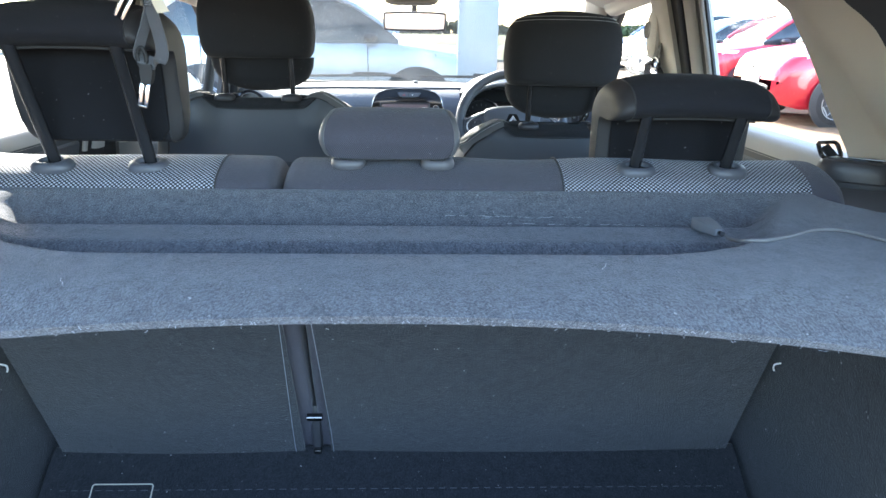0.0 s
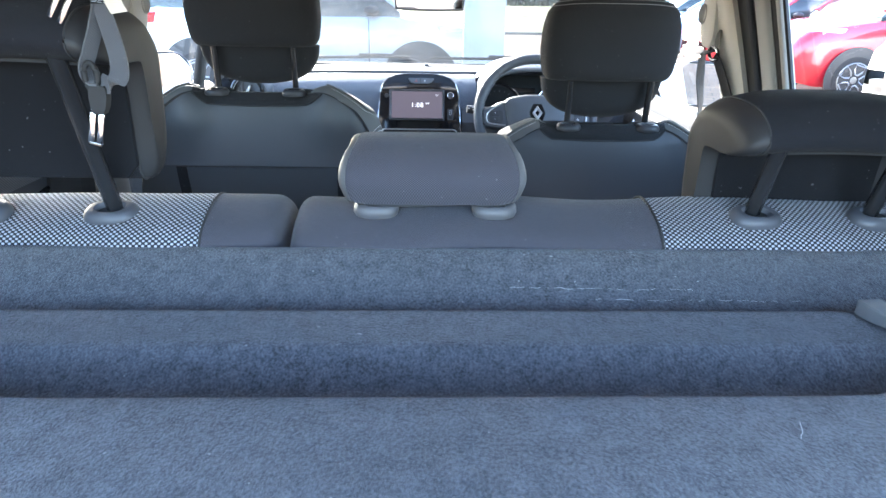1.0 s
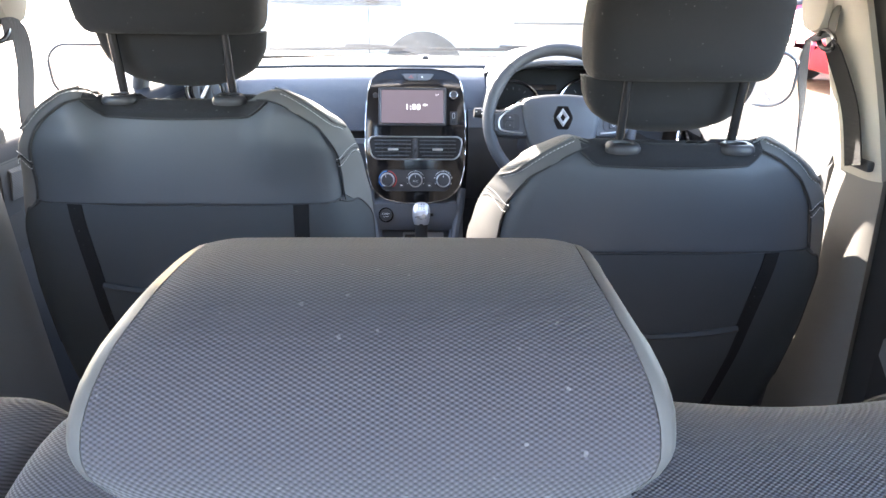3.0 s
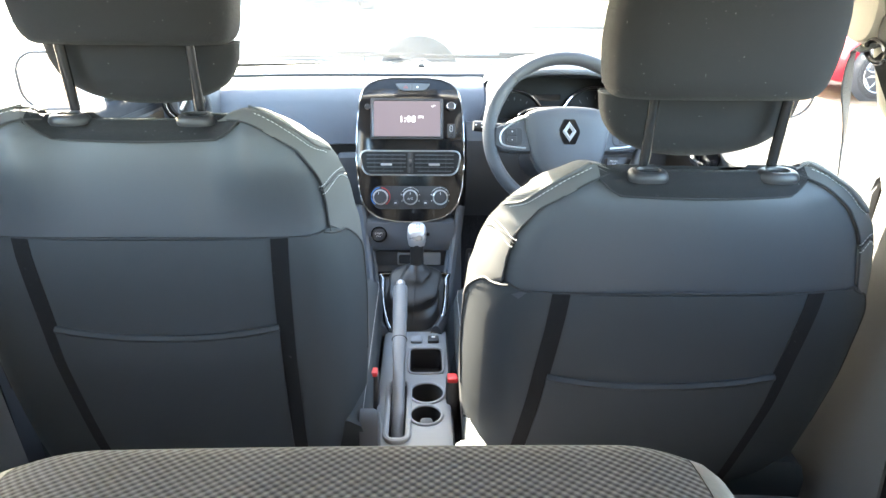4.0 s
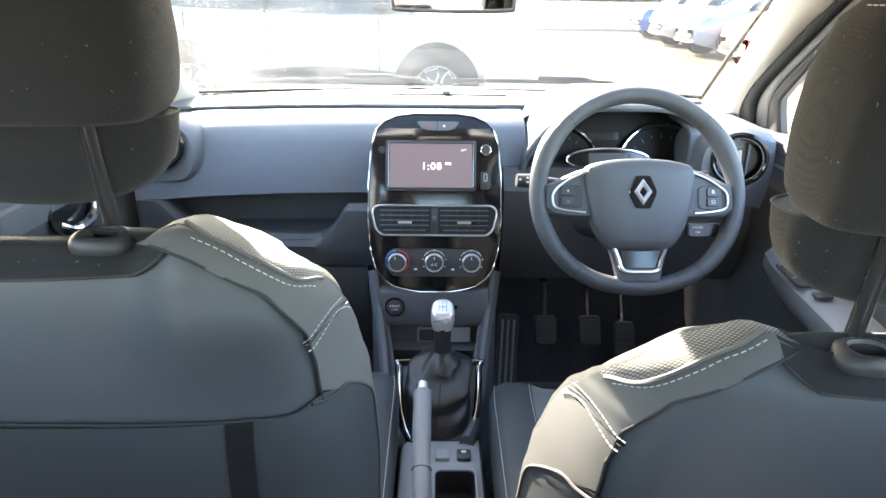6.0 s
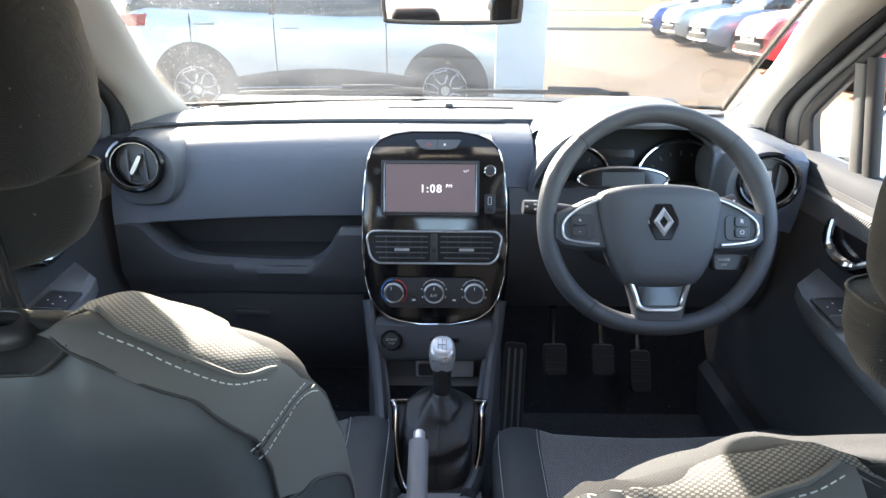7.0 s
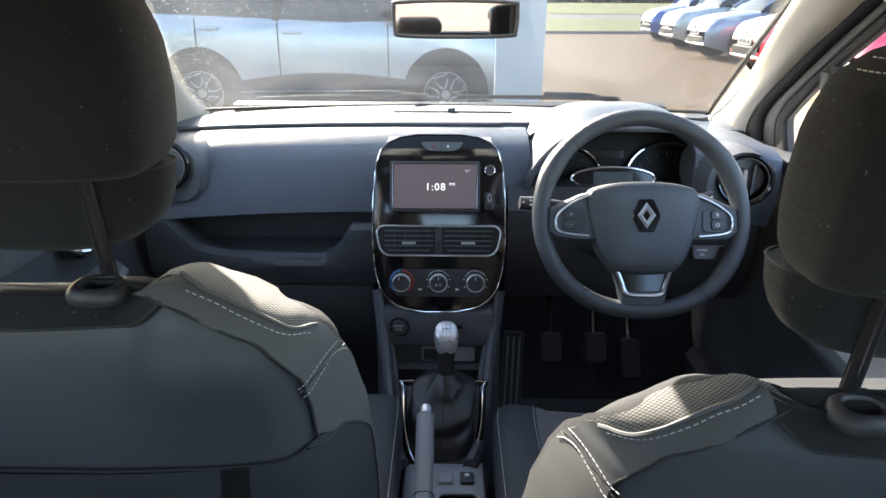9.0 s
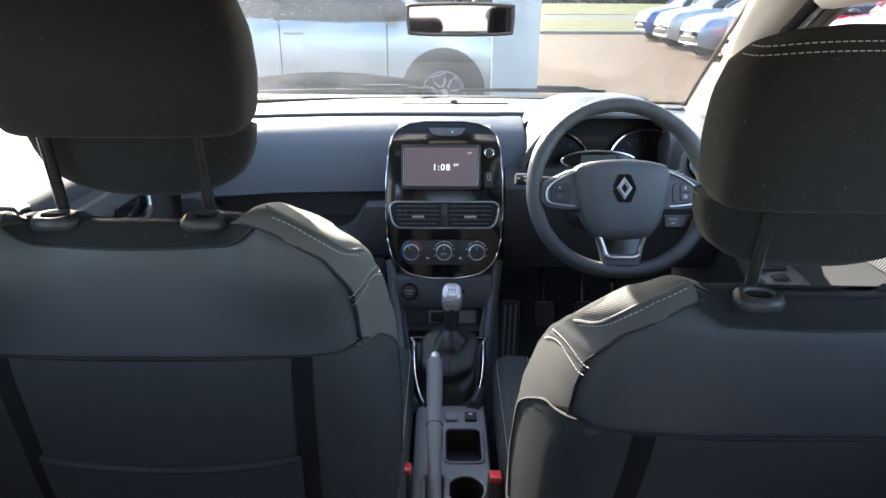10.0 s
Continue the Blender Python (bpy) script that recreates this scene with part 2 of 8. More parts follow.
M_LEATHER = pimpled("wheel_leather", (0.043, 0.047, 0.055), 0.36, 0.0011)
M_GAITER = plain("gaiter_leather", (0.020, 0.020, 0.021), 0.42, 0, 500, 0.1, 0.35, 0.0006)
M_GLOSS = plain("gloss_black", (0.006, 0.006, 0.007), 0.12, 0, 400, 0.05, 0)
M_CHROME = plain("chrome", (0.72, 0.72, 0.73), 0.12, 1.0, 300, 0.05, 0)
M_SATIN = plain("satin_silver", (0.55, 0.55, 0.56), 0.32, 1.0, 300, 0.05, 0)
M_KNOB = plain("knob_silver", (0.55, 0.55, 0.57), 0.28, 0.6, 300, 0.05, 0)
M_STEEL = plain("dark_steel", (0.16, 0.16, 0.165), 0.25, 1.0, 300, 0.1, 0)
M_BLACK_ROD = plain("black_rod", (0.02, 0.02, 0.022), 0.22, 0, 300, 0.1, 0)
M_CREAM = plain("cream_trim", (0.42, 0.388, 0.335), 0.6, 0, 900, 0.05, 0.3, 0.0004)
M_HEADLINER = plain("headliner", (0.55, 0.53, 0.49), 0.9, 0, 700, 0.05, 0.3, 0.0006)
M_GREYTRIM = plain("grey_lower_trim", (0.30, 0.29, 0.27), 0.6, 0, 900, 0.05, 0.3, 0.0004)
M_PILLAR_LOW = plain("pillar_lower_trim", (0.15, 0.147, 0.138), 0.6, 0, 900, 0.05, 0.3, 0.0004)
M_LOWER_PAD = plain("glovebox_plastic", (0.052, 0.056, 0.064), 0.5, 0, 1100, 0.08, 0.3, 0.0004)
# frame paint taken darker, standing in for shade on the posts
M_POST = plain("shaded_frame_paint", (0.075, 0.075, 0.074), 0.5, 0, 900, 0.05, 0.2, 0.0003)
M_RUBBER = plain("rubber_seal", (0.015, 0.015, 0.016), 0.7, 0, 600, 0.1, 0.2, 0.0005)
M_RED = plain("red_button", (0.65, 0.03, 0.035), 0.4, 0, 600, 0.05, 0)
M_SCREEN = glow("screen_on", (0.048, 0.038, 0.045), 0.17)
M_DIGIT = glow("screen_digits", (0.9, 0.9, 0.9), 0.11)
M_PRINT = plain("white_print", (0.75, 0.75, 0.75), 0.6, 0, 600, 0.05, 0)
M_TICK = plain("faint_print", (0.12, 0.12, 0.125), 0.6, 0, 600, 0.05, 0)
M_PRINT_RED = plain("red_print", (0.55, 0.05, 0.05), 0.6, 0, 600, 0.05, 0)
M_PRINT_BLUE = plain("blue_print", (0.05, 0.22, 0.6), 0.6, 0, 600, 0.05, 0)
M_DIAL = plain("dial_face", (0.006, 0.006, 0.007), 0.5, 0, 600, 0.1, 0, 0.0005, 0.2)
M_GLASS = glass_mat("side_glass", (0.95, 0.97, 0.965))
M_WINDSCREEN = glass_mat("dirty_windscreen", (0.55, 0.565, 0.56), 0.26)
M_PRIVACY = glass_mat("privacy_glass", (0.06, 0.062, 0.065))
M_MIRROR = plain("mirror_silver", (0.85, 0.85, 0.86), 0.02, 1.0, 300, 0.02, 0)
M_PAPER = plain("cream_label", (0.62, 0.56, 0.45), 0.8, 0, 300, 0.05, 0.1)


# ---- building helpers ----
def thing(name, at, label, category, group="", kind=""):
    ob = new(name)
    ob.location = at
    return tagged(ob, label, category, group, kind)


def finish(bm, smooth=True):
    bmesh.ops.recalc_face_normals(bm, faces=bm.faces)
    for f in bm.faces:
        f.smooth = smooth
    return bm


def part(name, bm, material, parent=None, label="", smooth=True, auto=40):
    """Links a bmesh, drawn in world metres, as one mesh object under a thing or a part."""
    finish(bm, smooth)
    if smooth and auto:
        for e in bm.edges:
            if len(e.link_faces) == 2 and e.calc_face_angle(0) > radians(auto):
                e.smooth = False
    me = bpy.data.meshes.new(name)
    bm.to_mesh(me)
    bm.free()
    me.materials.append(material)
    ob = new(name, me)
    if parent is not None:
        ob.parent = parent
        if parent.type == "EMPTY":
            ob.matrix_parent_inverse = Matrix.Translation(-Vector(parent.location))
    if label:
        ob["label"] = label
    return ob


def structure(name, bm, material, label, category, smooth=True):
    return tagged(part(name, bm, material, None, "", smooth), label, category, "", "structure")


def surf(fn, us, vs, bm=None, close_u=False):
    """A sheet through fn(u, v)."""
    bm = bm or bmesh.new()
    rows = [[bm.verts.new(fn(u, v)) for u in us] for v in vs]
    nu = len(us)
    for a, b in zip(rows, rows[1:]):
        for i in range(nu if close_u else nu - 1):
            j = (i + 1) % nu
            bm.faces.new((a[i], a[j], b[j], b[i]))
    return bm


def loft(rings, bm=None, caps=True, closed=True):
    """Joins rings of equal count; closed rings, capped at both ends."""
    bm = bm or bmesh.new()
    rows = [[bm.verts.new(p) for p in r] for r in rings]
    n = len(rows[0])
    for a, b in zip(rows, rows[1:]):
        for i in range(n if closed else n - 1):
            j = (i + 1) % n
            bm.faces.new((a[i], a[j], b[j], b[i]))
    if caps and closed:
        bm.faces.new(rows[0])
        bm.faces.new(list(reversed(rows[-1])))
    return bm


def thick(bm, depth):
    """Gives a sheet a thickness."""
    bmesh.ops.recalc_face_normals(bm, faces=bm.faces)
    bmesh.ops.solidify(bm, geom=list(bm.faces), thickness=depth)
    return bm


def box(c, s, bevel=0.0, rot=None, bm=None, seg=2):
    bm = bm or bmesh.new()
    m = Matrix.Translation(c) @ (rot.to_4x4() if rot else Matrix.Identity(4)) @ Matrix.Diagonal((*s, 1))
    got = bmesh.ops.create_cube(bm, size=1.0, matrix=m)
    if bevel:
        edges = {e for v in got["verts"] for e in v.link_edges}
        bmesh.ops.bevel(bm, geom=list(edges), offset=bevel, segments=seg, affect="EDGES", profile=0.5)
    return bm


def smooth_path(pts, n=6, closed=False):
    """Catmull-Rom through points."""
    p = [Vector(q) for q in pts]
    out = []
    k = len(p)
    for i in range(k if closed else k - 1):
        if closed:
            a, b, c, d = p[(i - 1) % k], p[i], p[(i + 1) % k], p[(i + 2) % k]
        else:
            a, b, c, d = p[max(i - 1, 0)], p[i], p[i + 1], p[min(i + 2, k - 1)]
        for j in range(n):
            t = j / n
            out.append(0.5 * ((2 * b) + (c - a) * t + (2 * a - 5 * b + 4 * c - d) * t * t + (3 * b - a - 3 * c + d) * t ** 3))
    if not closed:
        out.append(p[-1])
    return out


def tube(pts, r, n=8, closed=False, bm=None, flat=1.0, up=(0, 0, 1)):
    """A rod along points; r may be a list; flat squeezes it across up."""
    bm = bm or bmesh.new()
    pts = [Vector(p) for p in pts]
    k = len(pts)
    rs = r if isinstance(r, (list, tuple)) else [r] * k
    rings = []
    for i, p in enumerate(pts):
        if closed:
            d = pts[(i + 1) % k] - pts[i - 1]
        else:
            d = pts[min(i + 1, k - 1)] - pts[max(i - 1, 0)]
        d = d.normalized() if d.length > 1e-9 else Vector((0, 0, 1))
        ref = Vector(up)
        if abs(d.dot(ref)) > 0.97:
            ref = Vector((0, 1, 0)) if abs(d.y) < 0.9 else Vector((1, 0, 0))
        a = d.cross(ref).normalized()
        b = a.cross(d)
        rings.append([p + rs[i] * (math.cos(2 * math.pi * j / n) * a + flat * math.sin(2 * math.pi * j / n) * b) for j in range(n)])
    rows = [[bm.verts.new(q) for q in ring] for ring in rings]
    for i in range(k if closed else k - 1):
        a, b = rows[i], rows[(i + 1) % k]
        for j in range(n):
            bm.faces.new((a[j], a[(j + 1) % n], b[(j + 1) % n], b[j]))
    if not closed:
        bm.faces.new(rows[0])
        bm.faces.new(list(reversed(rows[-1])))
    return bm


def lathe(profile, m, n=32, bm=None):
    """Turns (radius, height) pairs about the z axis of the pose m."""
    bm = bm or bmesh.new()
    rows = []
    for r, h in profile:
        if r < 1e-6:
            rows.append([bm.verts.new(m @ Vector((0, 0, h)))])
        else:
            rows.append([bm.verts.new(m @ Vector((r * math.cos(2 * math.pi * j / n), r * math.sin(2 * math.pi * j / n), h))) for j in range(n)])
    for a, b in zip(rows, rows[1:]):
        for j in range(n):
            k = (j + 1) % n
            if len(a) == 1 and len(b) == 1:
                continue
            if len(a) == 1:
                bm.faces.new((a[0], b[k], b[j]))
            elif len(b) == 1:
                bm.faces.new((a[j], a[k], b[0]))
            else:
                bm.faces.new((a[j], a[k], b[k], b[j]))
    return bm


def plate(outline, m, depth, bevel=0.0, bm=None):
    """A flat piece: outline in the x, y of the pose m, depth along its z."""
    bm = bm or bmesh.new()
    lo = [bm.verts.new(m @ Vector((x, y, 0))) for x, y in outline]
    k = len(lo)
    c = Vector((sum(p[0] for p in outline) / k, sum(p[1] for p in outline) / k))
    levels = [lo]
    if bevel:
        levels.append([bm.verts.new(m @ Vector((x, y, depth - bevel))) for x, y in outline])
        ins = []
        for x, y in outline:
            d = Vector((x, y)) - c
            q = c + d * (1 - bevel / max(d.length, 1e-6))
            ins.append(bm.verts.new(m @ Vector((q.x, q.y, depth))))
        levels.append(ins)
    else:
        levels.append([bm.verts.new(m @ Vector((x, y, depth))) for x, y in outline])
    for a, b in zip(levels, levels[1:]):
        for i in range(k):
            j = (i + 1) % k
            bm.faces.new((a[i], a[j], b[j], b[i]))
    bm.faces.new(list(reversed(levels[0])))
    bm.faces.new(levels[-1])
    return bm


def frame_of(outline, m, width, depth, bm=None):
    """A raised rim of that width along a closed outline, in the x, y of the pose m."""
    pts = [m @ Vector((x, y, depth / 2)) for x, y in outline]
    return tube(pts, width / 2, 8, True, bm)


def rounded(w, h, r, n=5, skew=0.0):
    """The outline of a rounded rectangle; skew narrows the foot."""
    out = []
    for cx, cy, a0 in ((w / 2 - r, h / 2 - r, 0), (-w / 2 + r, h / 2 - r, 90), (-w / 2 + r, -h / 2 + r, 180), (w / 2 - r, -h / 2 + r, 270)):
        for i in range(n + 1):
            a = radians(a0 + 90 * i / n)
            x, y = cx + r * math.cos(a), cy + r * math.sin(a)
            out.append((x * (1 + skew * y / h), y))
    return out


def ellipse(w, h, n=40):
    return [(w / 2 * math.cos(2 * math.pi * i / n), h / 2 * math.sin(2 * math.pi * i / n)) for i in range(n)]


def tab(table, x):
    """Smoothly read a table of (key, value)."""
    ks, vs = [k for k, _ in table], [v for _, v in table]
    return float(np.interp(x, ks, vs))


def lin(a, b, n):
    return [a + (b - a) * i / (n - 1) for i in range(n)]


def ease(x):
    x = max(0.0, min(1.0, x))
    return x * x * (3 - 2 * x)


def stitches(path, length, gap, r, bm=None):
    """A row of thread dashes along a path."""
    bm = bm or bmesh.new()
    pts = [Vector(p) for p in path]
    d = [0.0]
    for a, b in zip(pts, pts[1:]):
        d.append(d[-1] + (b - a).length)
    def at(s):
        i = max(0, min(len(d) - 2, int(np.searchsorted(d, s)) - 1))
        t = (s - d[i]) / max(d[i + 1] - d[i], 1e-9)
        return pts[i].lerp(pts[i + 1], t)
    s = 0.0
    while s + length < d[-1]:
        tube([at(s), at(s + length / 2), at(s + length)], r, 5, False, bm)
        s += length + gap
    return bm


def text_mesh(body, size, m, material, parent, name="lettering", align="CENTER"):
    cu = bpy.data.curves.new(name, "FONT")
    cu.space_character = 1.18
    cu.body, cu.size, cu.align_x, cu.align_y, cu.extrude = body, size, align, "CENTER", 0.0002
    tmp = bpy.data.objects.new(name, cu)
    scene.collection.objects.link(tmp)
    bpy.context.view_layer.update()
    me = bpy.data.meshes.new_from_object(tmp.evaluated_get(bpy.context.evaluated_depsgraph_get()))
    bpy.data.objects.remove(tmp)
    me.transform(m)
    me.materials.clear()
    me.materials.append(material)
    ob = new(name, me)
    if parent is not None:
        ob.parent = parent
        if parent.type == "EMPTY":
            ob.matrix_parent_inverse = Matrix.Translation(-Vector(parent.location))
    return ob


def facing(at, normal, up=(0, 0, 1)):
    """A pose at a place, its z along normal and its y as near to up as can be."""
    z = Vector(normal).normalized()
    x = Vector(up).cross(z).normalized()
    y = z.cross(x)
    m = Matrix((x, y, z)).transposed().to_4x4()
    m.translation = at
    return m


# ---- the outdoors: paved yard, grass, road ----
def paving_mat():
    m, n, l, b = principled("block_paving", (0.3, 0.2, 0.14), 0.75, 0, 0.25)
    t = n.new("ShaderNodeTexBrick")
    t.inputs["Scale"].default_value = 1.0
    t.inputs["Brick Width"].default_value, t.inputs["Row Height"].default_value = 0.21, 0.105
    t.inputs["Mortar Size"].default_value = 0.006
    t.inputs["Color1"].default_value, t.inputs["Color2"].default_value = (0.215, 0.142, 0.088, 1), (0.155, 0.104, 0.067, 1)
    t.inputs["Mortar"].default_value = (0.07, 0.055, 0.04, 1)
    l.new(obj_coord(n), t.inputs["Vector"])
    w = mixc(n, l, noise_of(n, l, 0.6, 5), (0.72, 0.72, 0.72), (1.25, 1.2, 1.15))
    l.new(mixc(n, l, 1.0, t.outputs["Color"], w, "MULTIPLY"), b.inputs["Base Color"])
    l.new(mathn(n, l, "MULTIPLY_ADD", noise_of(n, l, 1.3, 5), 0.3, 0.65), b.inputs["Roughness"])
    bump(n, l, b, t.outputs["Fac"], -0.5, 0.006)
    return m


def grass_mat():
    m, n, l, b = principled("mown_grass", (0.08, 0.1, 0.03), 0.9)
    mix = mathn(n, l, "ADD", mathn(n, l, "MULTIPLY", noise_of(n, l, 9, 5), 0.6), mathn(n, l, "MULTIPLY", noise_of(n, l, 0.7, 4), 0.4))
    l.new(ramp_of(n, l, mix, [(0.3, (0.065, 0.075, 0.014)), (0.55, (0.14, 0.14, 0.03)), (0.75, (0.21, 0.19, 0.055))]), b.inputs["Base Color"])
    bump(n, l, b, mix, 0.8, 0.05)
    return m


M_PAVING, M_GRASS = paving_mat(), grass_mat()
M_ASPHALT = plain("asphalt", (0.10, 0.095, 0.09), 0.8, 0, 60, 0.2, 0.5, 0.006)
M_KERB = plain("kerb_concrete", (0.24, 0.225, 0.20), 0.85, 0, 30, 0.15, 0.4, 0.004)
M_HEDGE = plain("hedge_leaves", (0.05, 0.07, 0.025), 0.8, 0, 30, 0.4, 0.5, 0.02)


def slab(x0, x1, y0, y1, z0, z1):
    return box(((x0 + x1) / 2, (y0 + y1) / 2, (z0 + z1) / 2), (x1 - x0, y1 - y0, z1 - z0))


structure("ground", surf(lambda x, y: (x, y, 0), (-900, -40, -8, 14, 60, 900), (-900, -60, -5, 28.2, 80, 1500)), M_PAVING,
          "brown block-paved car park in low sun", "ground", False)
structure("kerb", box((0, 27.9, 0.05), (160, 0.15, 0.13), 0.02), M_KERB, "pale concrete kerb along the paved car park", "kerb")
structure("lawn", slab(-300, 300, 28.0, 46, -0.2, 0.09), M_GRASS, "yellow-green mown grass strip behind the kerb", "grass", False)
structure("road", slab(-500, 500, 46, 64, -0.2, 0.035), M_ASPHALT, "grey asphalt road beyond the grass", "road", False)
structure("far_lawn", slab(-700, 700, 64, 330, -0.2, 0.07), M_GRASS, "sunlit far grass verge across the road", "grass", False)


def hedge():
    """A far belt of bushes: many leaf clumps of uneven height."""
    rnd = random.Random(5)
    vs, fs = [], []
    for i in range(9000):
        x = rnd.uniform(-420, 420)
        h = 4.5 + 2.5 * noise.noise(Vector((x * 0.03, 0.3, 0))) + 1.2 * noise.noise(Vector((x * 0.13, 3, 0)))
        z = h * rnd.random() ** 0.7
        y = 320 + rnd.uniform(-4, 4)
        s = rnd.uniform(0.8, 1.7)
        a, t = rnd.uniform(0, 6.3), rnd.uniform(-0.9, 0.9)
        u = Vector((math.cos(a), math.sin(a), t)) * s
        v = Vector((-math.sin(a) * t, math.cos(a) * t, 1)) * s
        c = Vector((x, y, z))
        k = len(vs)
        vs += [c - u - v, c + u - v * 0.4, c + u * 0.5 + v, c - u * 0.8 + v * 0.6]
        fs.append((k, k + 1, k + 2, k + 3))
    me = bpy.data.meshes.new("hedge")
    me.from_pydata([tuple(v) for v in vs], [], fs)
    me.materials.append(M_HEDGE)
    return tagged(new("hedge", me), "dark green uneven hedge far beyond the road", "hedge", "", "stuff")


hedge()

# ---- the car's shell ----
structure("floor", box((0, 1.9, 0.235), (1.36, 2.5, 0.03), 0.01), M_FELT_DARK, "black carpeted car floor in deep shade", "floor")
structure("boot_floor", box((0, 0.86, 0.425), (1.12, 0.86, 0.03), 0.012), M_FELT_DARK, "dark felt boot floor under the parcel shelf", "boot floor")
structure("boot_flap", loft([[(x, 1.315, 0.43), (x, 1.31, 0.51), (x, 1.285, 0.525), (x, 1.255, 0.505), (x, 1.21, 0.47), (x, 1.18, 0.44)] for x in lin(-0.56, 0.56, 20)]),
          M_FELT_DARK, "dark felt flap folded over the boot floor's front edge", "boot flap")
part("stitching", stitches([(x, 1.228, 0.4865) for x in lin(-0.53, 0.53, 30)], 0.010, 0.008, 0.0004), M_GUIDE, bpy.data.objects["boot_flap"])


lm = facing((-0.434, 1.216, 0.4765), (0, -0.61, 0.79), (0, 1, 0))
part("label", frame_of(rounded(0.094, 0.05, 0.004), lm, 0.002, 0.001), M_PAPER, bpy.data.objects["boot_flap"], "pale outlined label")


def roof_z(x, y):
    return 1.395 - 0.085 * (abs(x) / 0.6) ** 3 - 0.035 * ((y - 1.6) / 0.9) ** 2


structure("ceiling", thick(surf(lambda x, y: (x, y, roof_z(x, y)), lin(-0.6, 0.6, 17), lin(0.62, 2.47, 15)), 0.03), M_HEADLINER,
          "pale grey cloth headliner of the small car", "ceiling")
# front scuttle and bulkhead, closing the cabin ahead
structure("bulkhead", loft([[(x, 3.30, 0.2), (x, 3.34, 0.9), (x, 3.30, 0.965), (x, 3.26, 0.96), (x, 3.24, 0.2)] for x in lin(-0.60, 0.60, 9)]),
          M_BLACK, "black scuttle panel below the windscreen", "bulkhead")
for sd in (-1, 1):
    structure("kick_panel", box((sd * 0.70, 3.08, 0.58), (0.06, 0.40, 0.72), 0.01), M_FELT_DARK, "dark side wall of the footwell", "wall")
structure("bonnet", loft([[(x, y, 0.93 - 0.02 * (x / 0.7) ** 2 - (0.14 * ((y - 3.36) / 0.85) ** 1.7 if y > 3.36 else 0) + dz) for x, dz in
                           ([(q, 0) for q in lin(-0.72, 0.72, 15)] + [(q, -0.03) for q in lin(0.72, -0.72, 15)])] for y in lin(3.36, 4.2, 12)]),
          car_paint("white_paint", (0.75, 0.76, 0.77), 0, 0.3), "white bonnet just below the windscreen", "bonnet")

# windscreen: a gently bowed sheet from the scuttle to the roof's front edge
WS_B, WS_T = (3.225, 0.963), (2.565, 1.338)


def screen_pt(u, v):
    w = 0.668 - 0.105 * v
    x = u * w
    bow = 0.10 * (1 - u * u) * (1 - 0.5 * v)
    return (x, WS_B[0] + (WS_T[0] - WS_B[0]) * v - 0.10 + bow, WS_B[1] + (WS_T[1] - WS_B[1]) * v + 0.012 * math.sin(math.pi * v))


ws = structure("window_1", thick(surf(screen_pt, lin(-1, 1, 25), lin(0, 1, 13)), 0.004), M_WINDSCREEN,
               "dirty curved windscreen flecked with dried drops", "windscreen")
ws.visible_shadow = False
part("window_frame", tube([screen_pt(u, 0.012) for u in lin(-1, 1, 30)], 0.007, 8, False, None, 0.6), M_RUBBER, ws)
part("window_frame", tube([screen_pt(u, 0.985) for u in lin(-1, 1, 30)], 0.012, 8, False, None, 0.6), M_RUBBER, ws)
for u in (-0.99, 0.99):
    part("window_frame", tube([screen_pt(u, v) for v in lin(0, 1, 14)], 0.005, 8), M_RUBBER, ws)


for wx0, wx1 in ((-0.50, -0.06), (0.02, 0.44)):
    wp = thing("wiper", ((wx0 + wx1) / 2, 3.26, 0.96), "black wiper resting along the windscreen's foot", "wiper", "wipers")
    line = [Vector(screen_pt(x / 0.66, 0.045 + 0.02 * (x - wx0))) + Vector((0, 0.016, 0.010)) for x in lin(wx0, wx1, 12)]
    part("blade", tube(line, 0.006, 6), M_RUBBER, wp)
    part("arm", tube([line[6] + Vector((0, 0.006, 0.008)), line[9] + Vector((0, 0.012, 0.006)), line[11] + Vector((0.03, 0.06, -0.02))], 0.007, 6), M_BLACK, wp)


def pillar(name, sd, low, high, material, label, widths, mid=None):
    """A tapered trim from low to high; each end a list of (y, x-depth) ring points given as centre and half sizes."""
    rings = []
    n = 10
    for i in range(n):
        t = i / (n - 1)
        c = Vector(low).lerp(Vector(high), t)
        if mid:
            c += Vector(mid) * math.sin(math.pi * t)
        hy = widths[0] + (widths[1] - widths[0]) * t
        hx = widths[2]
        ring = []
        for k in range(16):
            a = 2 * math.pi * k / 16
            ca, sa = math.cos(a), math.sin(a)
            ring.append((sd * (c.x + hx * math.copysign(abs(ca) ** 0.6, ca)), c.y + hy * math.copysign(abs(sa) ** 0.6, sa), c.z))
        rings.append(ring)
    return structure(name, loft(rings), material, label, "pillar")


def band(sd, edge1, edge2, material, label, bulge, depth, sink=0.0):
    """A moulding that fills the strip between two edges, swelling inwards by bulge."""
    rings = []
    for p, q in zip(smooth_path(edge1, 5), smooth_path(edge2, 5)):
        p, q = Vector((sd * p.x, p.y, p.z)), Vector((sd * q.x, q.y, q.z))
        out = Vector((sd * 0.9, 0.35, 0.2)).normalized()
        ring = [p.lerp(q, t) + out * (sink - bulge * (1 - (2 * t - 1) ** 4)) for t in lin(0, 1, 9)]
        rings.append(ring + [q + out * depth, p + out * depth])
    return structure("trim", loft(rings), material, label, "pillar")


